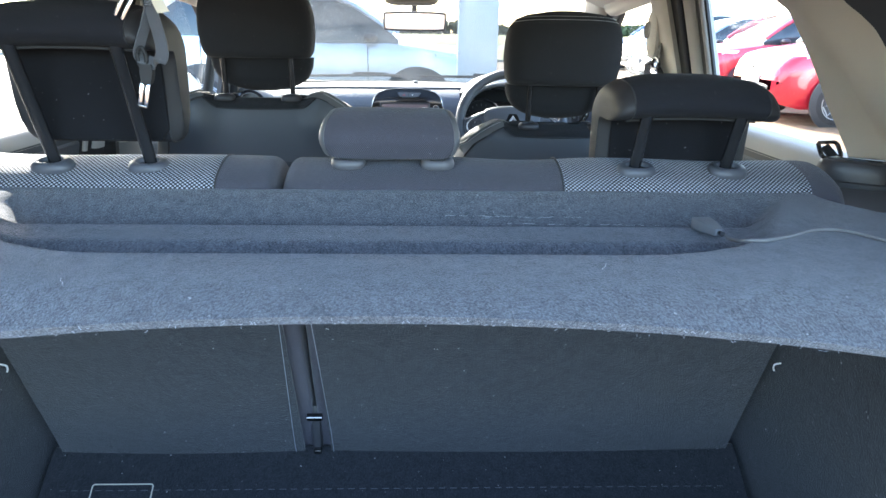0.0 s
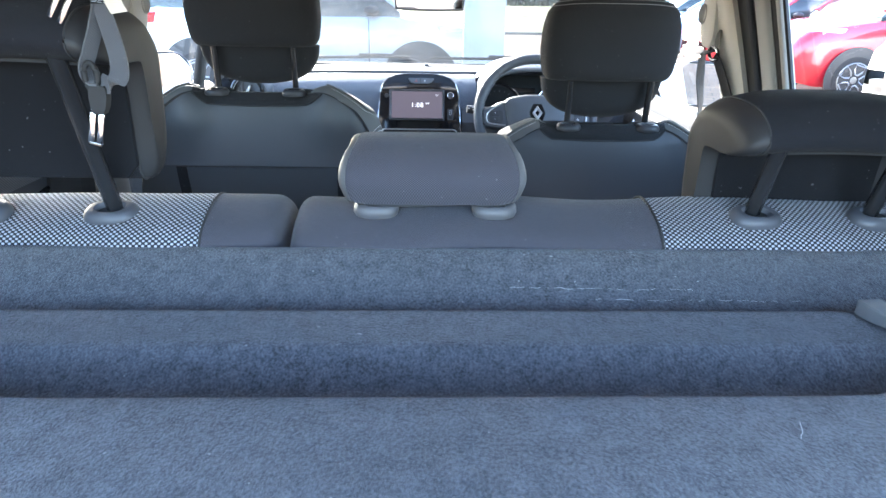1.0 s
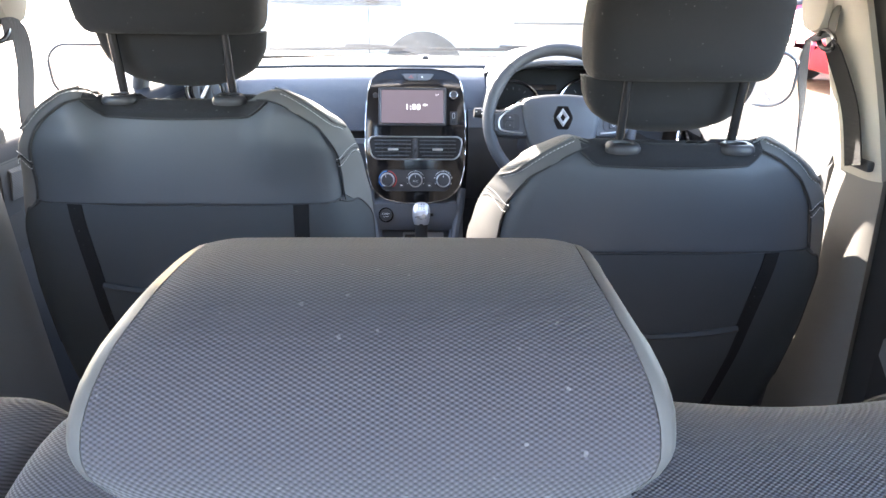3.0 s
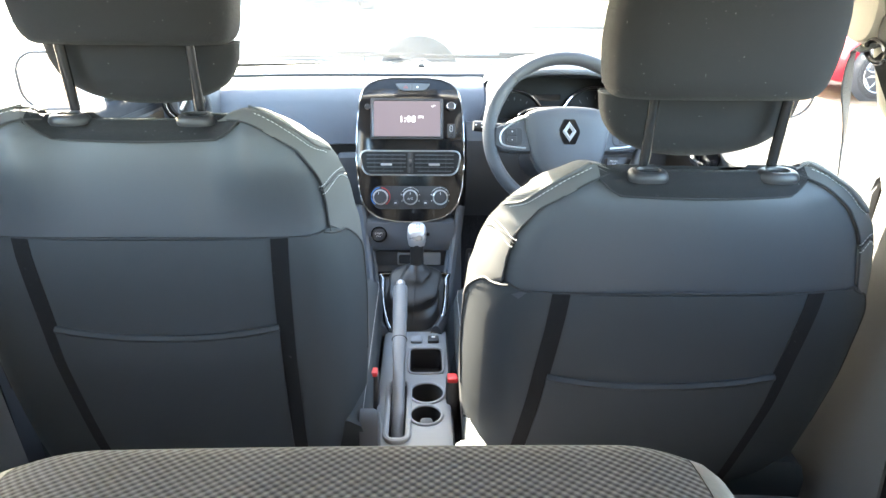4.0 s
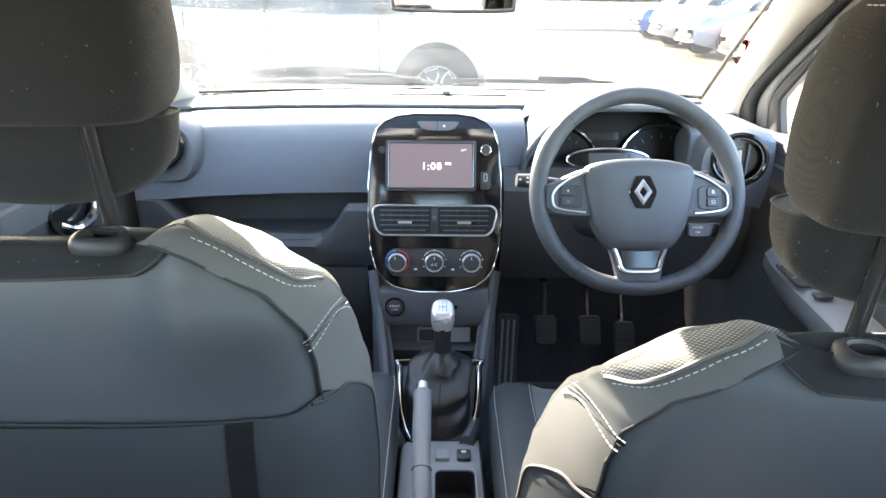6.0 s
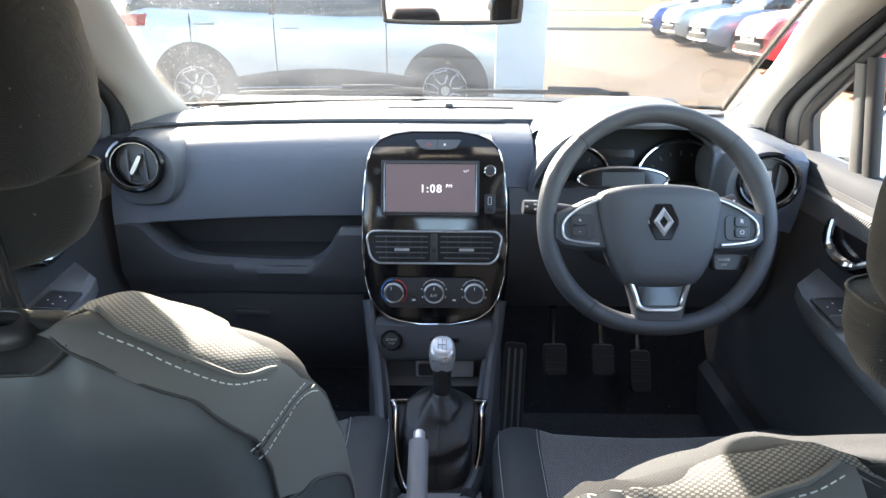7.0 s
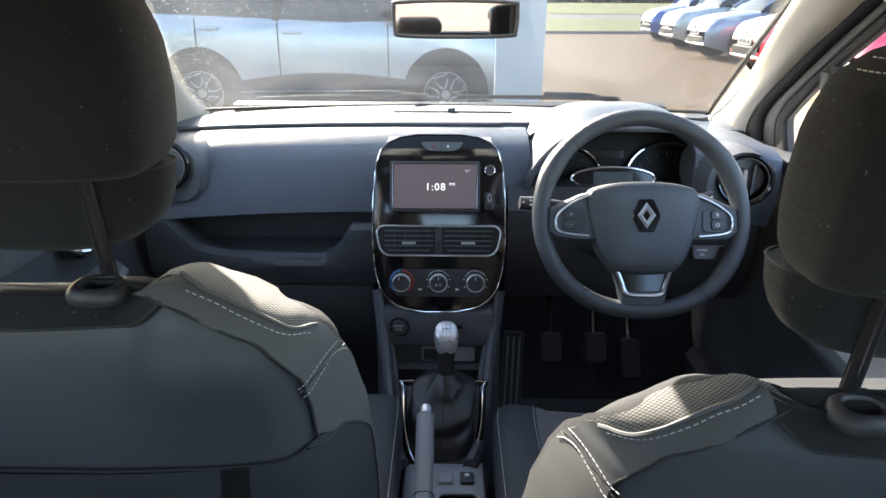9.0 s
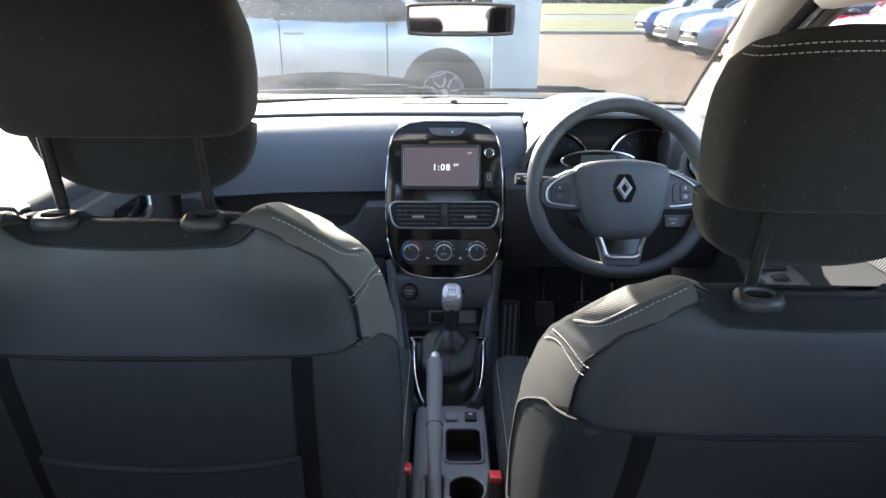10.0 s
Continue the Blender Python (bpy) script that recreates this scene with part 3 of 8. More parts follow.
for sd in (-1, 1):
    # windscreen pillar trim, its door frame and seals, side by side
    edge_a = [(0.672, 3.150, 0.925), (0.672, 3.120, 0.965), (0.668, 3.029, 1.015), (0.646, 2.904, 1.082), (0.590, 2.705, 1.188), (0.565, 2.608, 1.240), (0.540, 2.500, 1.300)]
    if sd < 0:
        edge_a = [(x - 0.050 + 0.012 * i / 6, y, z) for i, (x, y, z) in enumerate(edge_a)]
    edge_b = [(0.692, 2.960, 0.900), (0.681, 2.945, 0.956), (0.666, 2.891, 1.010), (0.649, 2.791, 1.073), (0.627, 2.644, 1.155), (0.612, 2.540, 1.205), (0.588, 2.380, 1.290)]
    edge_c = [(0.705, 2.902, 0.900), (0.688, 2.893, 0.975), (0.675, 2.846, 1.024), (0.660, 2.755, 1.078), (0.643, 2.642, 1.142), (0.630, 2.560, 1.186), (0.600, 2.355, 1.290)]
    edge_d = [(0.706, 2.850, 0.900), (0.686, 2.840, 0.981), (0.673, 2.794, 1.031), (0.660, 2.719, 1.078), (0.645, 2.620, 1.134), (0.632, 2.545, 1.175), (0.604, 2.335, 1.285)]
    edge_e = [(0.706, 2.788, 0.900), (0.683, 2.789, 0.992), (0.676, 2.766, 1.019), (0.661, 2.685, 1.073), (0.653, 2.639, 1.105), (0.636, 2.530, 1.162), (0.608, 2.315, 1.275)]
    band(sd, edge_a, edge_b, M_CREAM, "cream moulded trim of the windscreen pillar", 0.016, 0.03)
    band(sd, edge_b, edge_c, M_RUBBER, "black rubber door seal along the windscreen pillar", 0.007, 0.03, 0.006)
    band(sd, edge_c, edge_d, M_POST, "painted door frame beside the windscreen, its shade put into the grey", 0.004, 0.03, 0.010)
    band(sd, edge_d, edge_e, M_RUBBER, "black window seal of the front door", 0.006, 0.03, 0.012)
    # quarter-light post
    pillar("trim", sd, (0.712, 2.649, 0.905), (0.660, 2.628, 1.118), M_POST, "post of the front quarter light, coloured grey for its shade", (0.019, 0.015, 0.010))
    pillar("trim", sd, (0.713, 2.615, 0.905), (0.658, 2.600, 1.130), M_RUBBER, "black seal of the front quarter light", (0.014, 0.013, 0.010))
    # centre pillar: cream trim, then the door seal, the rear door's painted frame and its window seal
    zs = (0.25, 0.45, 0.70, 0.93, 1.02, 1.10, 1.20, 1.30)

    def post_line(y_low, y_belt, y_roof, out):
        return [((0.646 if z < 0.93 else 0.642 - 0.056 * (z - 0.93) / 0.37) + out, y_low + (y_belt - y_low) * (z - 0.25) / 0.68 if z < 0.93 else y_belt + (y_roof - y_belt) * ((z - 0.93) / 0.37) ** 1.2, z) for z in zs]

    line_a, line_b = post_line(2.01, 1.945, 2.065, 0.0), post_line(1.78, 1.834, 1.962, 0.0)
    line_c, line_d, line_e = post_line(1.75, 1.786, 1.890, 0.008), post_line(1.72, 1.748, 1.848, 0.016), post_line(1.68, 1.712, 1.806, 0.022)
    band(sd, line_a[3:], line_b[3:], M_CREAM, "cream moulded trim of the centre pillar", 0.010, 0.05)
    band(sd, line_a[:4], line_b[:4], M_PILLAR_LOW, "grey lower trim of the centre pillar", 0.008, 0.05, 0.003)
    band(sd, line_b, line_c, M_RUBBER, "black ribbed door seal behind the centre pillar", 0.002, 0.05, 0.012)
    rib = [tuple(Vector(p).lerp(Vector(q), 0.52)) for p, q in zip(line_b, line_c)]
    rib_b = [tuple(Vector(p).lerp(Vector(q), 0.80)) for p, q in zip(line_b, line_c)]
    band(sd, rib[3:], rib_b[3:], M_SILL, "grey painted edge in the rear door's gap", 0.004, 0.04, 0.008)
    band(sd, line_c[:4], line_e[:4], M_RUBBER, "black rear edge of the centre pillar below the windows", 0.002, 0.05, 0.006)
    band(sd, line_c[3:], line_d[3:], M_GREYTRIM, "pale painted rear door frame", 0.006, 0.05, 0.004)
    band(sd, line_d[3:], line_e[3:], M_RUBBER, "black rear window seal", 0.002, 0.012, 0.006)
    lip_a = [tuple(Vector(p).lerp(Vector(q), 0.45)) for p, q in zip(line_d, line_e)]
    lip_b = [tuple(Vector(p).lerp(Vector(q), 0.86)) for p, q in zip(line_d, line_e)]
    band(sd, lip_a[3:], lip_b[3:], M_GREYTRIM, "grey inner lip of the rear door frame", 0.005, 0.010, 0.004)
    structure("trim", box((sd * 0.715, 1.925, 0.60), (0.066, 0.26, 0.72), 0.01), M_RUBBER, "black painted shell of the centre pillar", "pillar")
    # rear quarter: broad cream trim behind the rear door glass
    rings = []
    for t in lin(0, 1, 12):
        z = 0.96 + 0.34 * t
        yf = tab([(0.96, 1.262), (1.03, 1.300), (1.07, 1.325), (1.125, 1.360), (1.18, 1.410), (1.23, 1.455), (1.30, 1.54)], z)
        yb = 0.62 + 0.10 * t
        xo = 0.660 - 0.05 * t ** 1.5
        yr = tab([(0.96, 1.13), (1.046, 1.179), (1.085, 1.204), (1.117, 1.238), (1.151, 1.273), (1.188, 1.338), (1.229, 1.43), (1.30, 1.60)], z)
        yr = min(yr, yf - 0.012)
        q = 0.25 + 0.75 * ease((z - 1.0) / 0.10)
        rings.append([(sd * (xo - 0.020 * q), yf, z), (sd * (xo - 0.028 * q), 0.6 * yf + 0.4 * yr, z), (sd * (xo - 0.033 * q), 0.2 * yf + 0.8 * yr, z), (sd * (xo - 0.046 * q), yr, z), (sd * (xo - 0.062 * q), yr - 0.025, z), (sd * (xo - 0.072 * q), yr - 0.07, z),
                      (sd * (xo - 0.080 * q), (yr + yb) / 2, z), (sd * (xo - 0.07), yb + 0.05, z), (sd * xo, yb, z), (sd * (xo + 0.05), yb, z), (sd * (xo + 0.05), yf, z)])
    structure("trim", loft(rings), M_CREAM, "cream moulded trim of the rear quarter pillar", "pillar")
    # black edging of the tailgate's opening, behind that trim
    edge_f = [(0.545, 1.28, 1.262), (0.540, 1.200, 1.218), (0.540, 1.157, 1.198), (0.540, 1.118, 1.174), (0.538, 1.05, 1.11), (0.536, 1.00, 1.03)]
    edge_g = [(x, y - 0.30, z + 0.02) for x, y, z in edge_f]
    band(sd, edge_f, edge_g, M_SILL, "black plastic edging of the tailgate opening", 0.006, 0.04)
    # lower rear quarter and boot side
    rings = []
    for y in lin(0.50, 1.335, 12):
        w = 0.555 + 0.03 * math.sin((y - 0.5) * 3)
        rings.append([(sd * w, y, 0.41), (sd * (w + 0.012), y, 0.6), (sd * (w + 0.025), y, 0.85), (sd * (w + 0.02), y, 0.985), (sd * 0.72, y, 0.985), (sd * 0.72, y, 0.41)])
    structure("boot_side", loft(rings), M_FELT_DARK, "dark felt side lining of the boot", "boot lining")
    part("hook", tube(smooth_path([(sd * 0.588, 1.246, 0.700), (sd * 0.578, 1.244, 0.699), (sd * 0.576, 1.243, 0.694), (sd * 0.578, 1.243, 0.689)], 4), 0.0014, 8), M_PRINT, bpy.data.objects["boot_side" if sd < 0 else "boot_side.001"], "pale plastic luggage hook")
    # black ledge that carries the shelf and the belt
    structure("shelf_ledge", loft([[(sd * 0.51, y, 0.955), (sd * 0.51, y, 0.975), (sd * 0.56, y, 0.988), (sd * 0.66, y, 0.992), (sd * 0.66, y, 0.955)] for y in lin(0.62, 1.33, 8)]),
              M_TRIM_DARK, "charcoal plastic ledge beside the parcel shelf", "trim")
    # roof rail over the doors
    structure("trim", tube([(sd * 0.61, y, 1.299 - 0.05 * ((y - 1.6) / 0.9) ** 2) for y in lin(0.62, 2.42, 14)], 0.032, 10), M_HEADLINER, "pale headliner edge over the doors", "trim")

# the open tailgate overhead
def gate_pt(x, t, dz=0.0):
    return (x, 0.60 - 0.74 * t, 1.33 + 0.84 * t + 0.08 * math.sin(math.pi * t) + dz)


def gate_slab(x0, x1, t0, t1):
    return loft([[gate_pt(x, t, dz) for x, dz in ([(q, 0) for q in lin(x0, x1, 7)] + [(q, 0.05) for q in lin(x1, x0, 7)])] for t in lin(t0, t1, 6)])


gate = structure("tailgate", gate_slab(-0.60, 0.60, 0.55, 1.0), M_GREYTRIM, "raised grey-lined tailgate over the open boot", "tailgate")
part("top_frame", gate_slab(-0.60, 0.60, 0.0, 0.07), M_GREYTRIM, gate)
for x0, x1 in ((-0.60, -0.51), (0.51, 0.60)):
    part("side_frame", gate_slab(x0, x1, 0.071, 0.549), M_GREYTRIM, gate)
part("glass", surf(lambda x, t: gate_pt(x, t, 0.03), lin(-0.51, 0.51, 5), lin(0.07, 0.55, 6)), M_PRIVACY, gate, "dark tinted rear window")
# rear end: sill under the tailgate opening
structure("boot_sill", loft([[(x, 0.43, 0.2), (x, 0.42, 0.62), (x, 0.45, 0.655), (x, 0.49, 0.65), (x, 0.50, 0.2)] for x in lin(-0.62, 0.62, 9)]), M_BLACK,
          "black plastic loading sill of the open boot", "sill")


# ---- doors ----
def car_door(sd, front):
    y0, y1 = (2.0, 2.93) if front else (1.30, 1.838)
    name = "front" if front else "rear"
    d = thing(f"door_{(1 if sd < 0 else 2) + (0 if front else 2)}", (sd * 0.70, (y0 + y1) / 2, 0.25), f"charcoal {name} door lining with cream-lit upper edge" if front else "dark rear door lining under its window", "car door", "", "structure")
    up = 0.0 if front else 0.062
    prof = [(0.66, 0.25), (0.655, 0.45), (0.665, 0.62), (0.680, 0.70), (0.684, 0.80), (0.676, 0.86 + up), (0.672, 0.905 + up), (0.682, 0.930 + up), (0.72, 0.938 + up), (0.75, 0.93 + up), (0.76, 0.25)]
    part("lining", loft([[(sd * x, y, z) for x, z in prof] for y in lin(y0, y1, 10)]), M_LOWER, d)
    strip = [(0.6785, 0.838 + up), (0.6735, 0.862 + up), (0.6705, 0.885 + up), (0.6775, 0.893 + up)]
    part("upper_skin", thick(surf(lambda i, y: (sd * (strip[i][0] - 0.002), y, strip[i][1] + 0.001), range(4), lin(y0 + 0.02, y1 - 0.01, 12)), 0.003), M_DOOR, d, "textured soft upper strip catching the sun")
    sill_s = [(0.682, 0.897 + up), (0.674, 0.902 + up), (0.678, 0.925 + up), (0.690, 0.936 + up), (0.712, 0.9405 + up)]
    part("sill", thick(surf(lambda i, y: (sd * (sill_s[i][0] - 0.002), y, sill_s[i][1] + 0.001), range(5), lin(y0 + 0.005, y1 + 0.03 * front, 12)), 0.003), M_SILL if front else M_GREYTRIM, d, "plain dark window sill" if front else "pale grey window sill")
    # armrest
    ya, yb = (y0 + 0.08, y0 + 0.66) if front else (y0 + 0.1, y1 - 0.08)
    rings = []
    for y in lin(ya, yb, 14):
        t = (y - ya) / (yb - ya)
        e = min(1.0, math.sqrt(max(0.0, 1 - (2 * t - 1) ** 6)))
        dx = 0.075 * e + 0.004
        z = 0.70 + 0.05 * t
        rings.append([(sd * 0.69, y, z - 0.09), (sd * (0.69 - 0.6 * dx), y, z - 0.075), (sd * (0.69 - dx), y, z - 0.03), (sd * (0.69 - dx), y, z - 0.006), (sd * (0.69 - 0.85 * dx), y, z + 0.004), (sd * 0.69, y, z + 0.006)])
    part("armrest", loft(rings), M_ARM, d)
    # handle in an oval recess with a chrome lever
    yh = y1 - 0.36 if front else y1 - 0.12
    m = facing((sd * 0.677, yh, 0.835), (-sd, 0, 0.1))
    part("handle_recess", plate(ellipse(0.15, 0.085), m, 0.004), M_GLOSS, d, "black oval handle recess")
    part("handle_rim", tube([m @ Vector((x, y, 0.004)) for x, y in ellipse(0.152, 0.088)], 0.004, 6, True), M_GLOSS, d)
    part("handle", tube(smooth_path([m @ Vector(p) for p in ((-0.06 * sd, 0.02, 0.006), (-0.03 * sd, -0.02, 0.018), (0.03 * sd, -0.028, 0.018), (0.062 * sd, -0.01, 0.008))], 6), [0.006] * 6 + [0.009] * 7 + [0.006] * 6, 8), M_CHROME, d, "chrome door lever")
    if front:
        ms = facing((sd * 0.635, 2.50, 0.7435), (-0.05 * sd, -0.08, 1), (0, 1, 0))
        sw = part("window_switch", plate(rounded(0.055, 0.085, 0.006), ms, 0.004, 0.001), M_BLACK, d)
        part("switch_line", box(ms @ Vector((0, 0.036, 0.0045)), (0.046, 0.002, 0.001), 0, ms.to_3x3()), M_SATIN, sw)
        part("switch_line", box(ms @ Vector((0, -0.014, 0.0045)), (0.046, 0.002, 0.001), 0, ms.to_3x3()), M_SATIN, sw)
        for px, py in ((0, 0.022), (-0.014, 0.011), (0.014, 0.011), (0, 0)):
            part("switch_mark", lathe([(0.0016, 0), (0.0016, 0.0006), (0, 0.0006)], ms @ Matrix.Translation((px, py, 0.004)), 8), M_PRINT, sw)
        part("lock_switch", plate(rounded(0.03, 0.02, 0.004), facing((sd * 0.632, 2.425, 0.738), (-0.05 * sd, -0.08, 1), (0, 1, 0)), 0.004, 0.001), M_BLACK, d)
        part("door_bin", loft([[(sd * 0.60, y, 0.30), (sd * 0.585, y, 0.42), (sd * 0.60, y, 0.44), (sd * 0.67, y, 0.40), (sd * 0.67, y, 0.30)] for y in lin(2.15, 2.85, 8)]), M_BLACK, d)
    # glass
    if front:
        g = surf(lambda u, v: (sd * (0.728 - 0.095 * v), (1.99 if u == 0 else 2.80) + (-0.05 if u == 0 else -0.54) * v, 0.93 + 0.36 * v), (0, 1), lin(0, 1, 6))
    else:
        g = surf(lambda u, v: (sd * (0.70 - 0.07 * v), (1.20 + 0.30 * v ** 1.15 if u == 0 else 1.715 + 0.09 * v), 0.93 + 0.36 * v), (0, 1), lin(0, 1, 8))
    gl = part("glass", g, M_GLASS, d, "clear side window")
    gl.visible_shadow = False
    return d


for sd in (-1, 1):
    for fr in (True, False):
        car_door(sd, fr)


# ---- door mirrors outside ----
def door_mirror(sd, y, z):
    d = thing("door_mirror", (sd * 0.90, y, z - 0.09), "white door mirror outside the front window", "door mirror", "door mirrors")
    rings = []
    for t in lin(0, 1, 9):
        r = math.sqrt(max(0.02, 1 - (t * 0.98) ** 2.2))
        rings.append([(sd * (0.91 + 0.115 * r * math.copysign(abs(math.cos(a)) ** 0.75, math.cos(a))), y + 0.13 * t, z + 0.075 * r * math.copysign(abs(math.sin(a)) ** 0.75, math.sin(a))) for a in [2 * math.pi * k / 28 for k in range(28)]])
    part("housing", loft(rings), bpy.data.materials["white_paint"], d)
    m = facing((sd * 0.91, y - 0.002, z), (-0.16 * sd, -1, -0.05))
    part("surround", tube([m @ Vector((x, yy, 0)) for x, yy in rounded(0.225, 0.145, 0.055, 8)], 0.004, 8, True), M_BLACK, d)
    part("mirror_glass", plate(rounded(0.215, 0.135, 0.05, 8), m, 0.003), M_MIRROR, d, "silver mirror glass reflecting the yard")
    part("arm", loft([[(sd * x, y + 0.03 + q, z - 0.05 + w) for q, w in ((0, -0.02), (0.07, -0.02), (0.07, 0.02), (0, 0.02))] for x in lin(0.72, 0.83, 4)]), M_BLACK, d)
    return d


door_mirror(1, 2.78, 0.955)
door_mirror(-1, 2.83, 0.955)


# ---- parcel shelf ----
SHELF = [(0.70, 1.0), (0.895, 1.0005), (0.8985, 0.997), (0.905, 0.975), (0.915, 0.962), (0.950, 0.9605), (0.958, 0.9615), (0.981, 0.9805), (0.985, 0.982), (1.031, 0.983), (1.036, 0.981), (1.042, 0.970), (1.058, 0.969), (1.104, 0.9965), (1.112, 1.0), (1.2, 1.0)]


# half the tray's length, shorter towards the rear, with rounded ends
TRAY_END = [(0.890, 0.22), (0.905, 0.265), (0.92, 0.303), (0.947, 0.344), (0.98, 0.374), (1.012, 0.394), (1.06, 0.418), (1.085, 0.436), (1.118, 0.44)]


def shelf_z(x, y):
    """Height of the felt top: a stepped tray across it, deepest towards the rear."""
    edge = ease((tab(TRAY_END, y) + 0.014 - abs(x)) / 0.042)
    z = 1.0 - (0.020 * ((0.83 - y) / 0.06) ** 2 if y < 0.83 else 0.0)
    return z - (1.0 - tab(SHELF, y)) * edge


def shelf_rear(x):
    return 0.791 - 0.20 * x * x


ys = [0.0, 0.1, 0.2, 0.3, 0.4] + [0.5 + 0.5 * i / 74 for i in range(75)]


def shelf_pt(x, t):
    r = shelf_rear(x)
    if t < 0.5:
        y = r + (0.893 - r) * t / 0.5
    else:
        y = 0.893 + (1.118 - 0.893) * (t - 0.5) / 0.5
    w = 0.545 - 0.05 * ease((y - 0.98) / 0.12)
    xx = x / 0.545 * w
    return (xx, y, shelf_z(xx, y))


shelf = thing("parcel_shelf", (0, 0.95, 0.95), "grey felt parcel shelf with a stepped tray and frayed rear edge", "parcel shelf")
part("shelf_panel", thick(surf(shelf_pt, lin(-0.545, 0.545, 150), ys), 0.007), M_FELT, shelf)
rnd = random.Random(3)
fr = bmesh.new()
for i in range(110):
    x = rnd.uniform(-0.5, 0.5)
    y = shelf_rear(x)
    z = shelf_z(x, y) - rnd.uniform(0.0, 0.007)
    a = Vector((x, y, z))
    b = a + Vector((rnd.uniform(-0.0025, 0.0025), -rnd.uniform(0.0005, 0.0022), rnd.uniform(-0.002, 0.002)))
    tube([a, a.lerp(b, 0.5) + Vector((0, 0, rnd.uniform(-0.001, 0.001))), b], 0.00025, 3, False, fr)
tagged(part("fringe", fr, M_FIBRE, shelf, "frayed fibres along the cut edge"), kind="stuff")
for i in range(2):
    x, y = rnd.uniform(-0.3, 0.4), rnd.uniform(0.80, 0.86)
    a = rnd.uniform(0, 6.28)
    c = Vector((x, y, 0))
    p = []
    for k in range(6):
        q = c + Vector((math.cos(a), math.sin(a), 0)) * 0.003 * k + Vector((0, 0.0012 * math.sin(k * 1.3 + i), 0))
        p.append((q.x, q.y, shelf_z(q.x, q.y) + 0.001))
    part("hair", tube(p, 0.00016, 4), M_THREAD, shelf, "pale lint thread")

# broken lines of white lint caught in the tray's front slope
ln = bmesh.new()
for xa, xb, ya in ((0.06, 0.21, 1.0775), (0.13, 0.30, 1.068)):
    x = xa
    while x < xb:
        step = rnd.uniform(0.004, 0.016)
        q = [(x + step * k / 3, ya - 0.06 * (x - xa) * (xb - xa) + rnd.uniform(-0.0008, 0.0008), 0) for k in range(4)]
        tube([(u, v, shelf_z(u, v) + 0.0003) for u, v, _ in q], rnd.uniform(0.00006, 0.00016), 4, False, ln)
        x += step + rnd.choice((0.001, 0.004, 0.012))
tagged(part("lint", ln, M_THREAD, shelf, "broken lines of white lint"), kind="stuff")

# the shelf's lift cord with its toggle, lying on the felt
cord = thing("shelf_cord", (0.37, 0.98, 0.99), "black woven shelf cord with a plastic toggle lying on the felt", "cord")
cp = smooth_path([(0.330, 0.976, 0.992), (0.328, 0.962, 0.993), (0.326, 0.941, 0.998), (0.330, 0.930, 1.002), (0.344, 0.928, 1.003), (0.372, 0.940, 1.003), (0.400, 0.957, 1.003), (0.425, 0.962, 1.003), (0.440, 0.953, 1.003), (0.457, 0.926, 1.003), (0.50, 0.895, 1.003), (0.54, 0.87, 0.999)], 8)
part("cord", tube(cp, 0.0016, 8), plain("cord_weave", (0.13, 0.13, 0.135), 0.8, 0, 900, 0.4, 0.8, 0.001), cord)
mt = look((0.3262, 1.008, 0.9915), (0.3285, 0.972, 0.9925))
part("toggle", loft([[mt @ Vector((sx * w, sz * h, d)) for sx, sz in ((-1, -0.8), (-0.9, -1), (0.9, -1), (1, -0.8), (1, 0.8), (0.9, 1), (-0.9, 1), (-1, 0.8))] for w, h, d in ((0.0092, 0.0056, 0.0165), (0.0096, 0.0060, 0.0150), (0.0092, 0.0060, 0.004), (0.0050, 0.0038, -0.0215), (0.0042, 0.0032, -0.024))]), M_ARM, cord, "pale grey wedge-shaped toggle", smooth=False)
part("toggle_collar", lathe([(0, 0), (0.0026, 0), (0.0022, 0.008), (0, 0.008)], mt @ pose(0, 0, -0.030), 10), M_BLACK, cord)


# ---- rear bench ----
def bench_section(k=1.0, top=1.025, inset=0.0):
    """The backrest's side outline as (y, z), pulled in by inset at rounded ends."""
    p = [(1.30, 0.50), (1.283, 0.56), (1.235, 0.70), (1.185, 0.84), (1.142, 0.94), (1.118, 0.985), (1.121, 1.002), (1.135, 1.013), (1.158, 1.021), (1.182, top), (1.203, 1.022),
         (1.221, 1.010), (1.236, 0.985), (1.262, 0.92), (1.31, 0.80), (1.37, 0.64), (1.42, 0.50)]
    p = [(q.y, q.z) for q in smooth_path([(0, y, z) for y, z in p], 3)]
    cy, cz = 1.25, 0.78
    out = []
    for y, z in p:
        d = Vector((y - cy, z - cz))
        n = d.normalized() * inset
        out.append((y - n.x * 1.0, z - n.y))
    return out


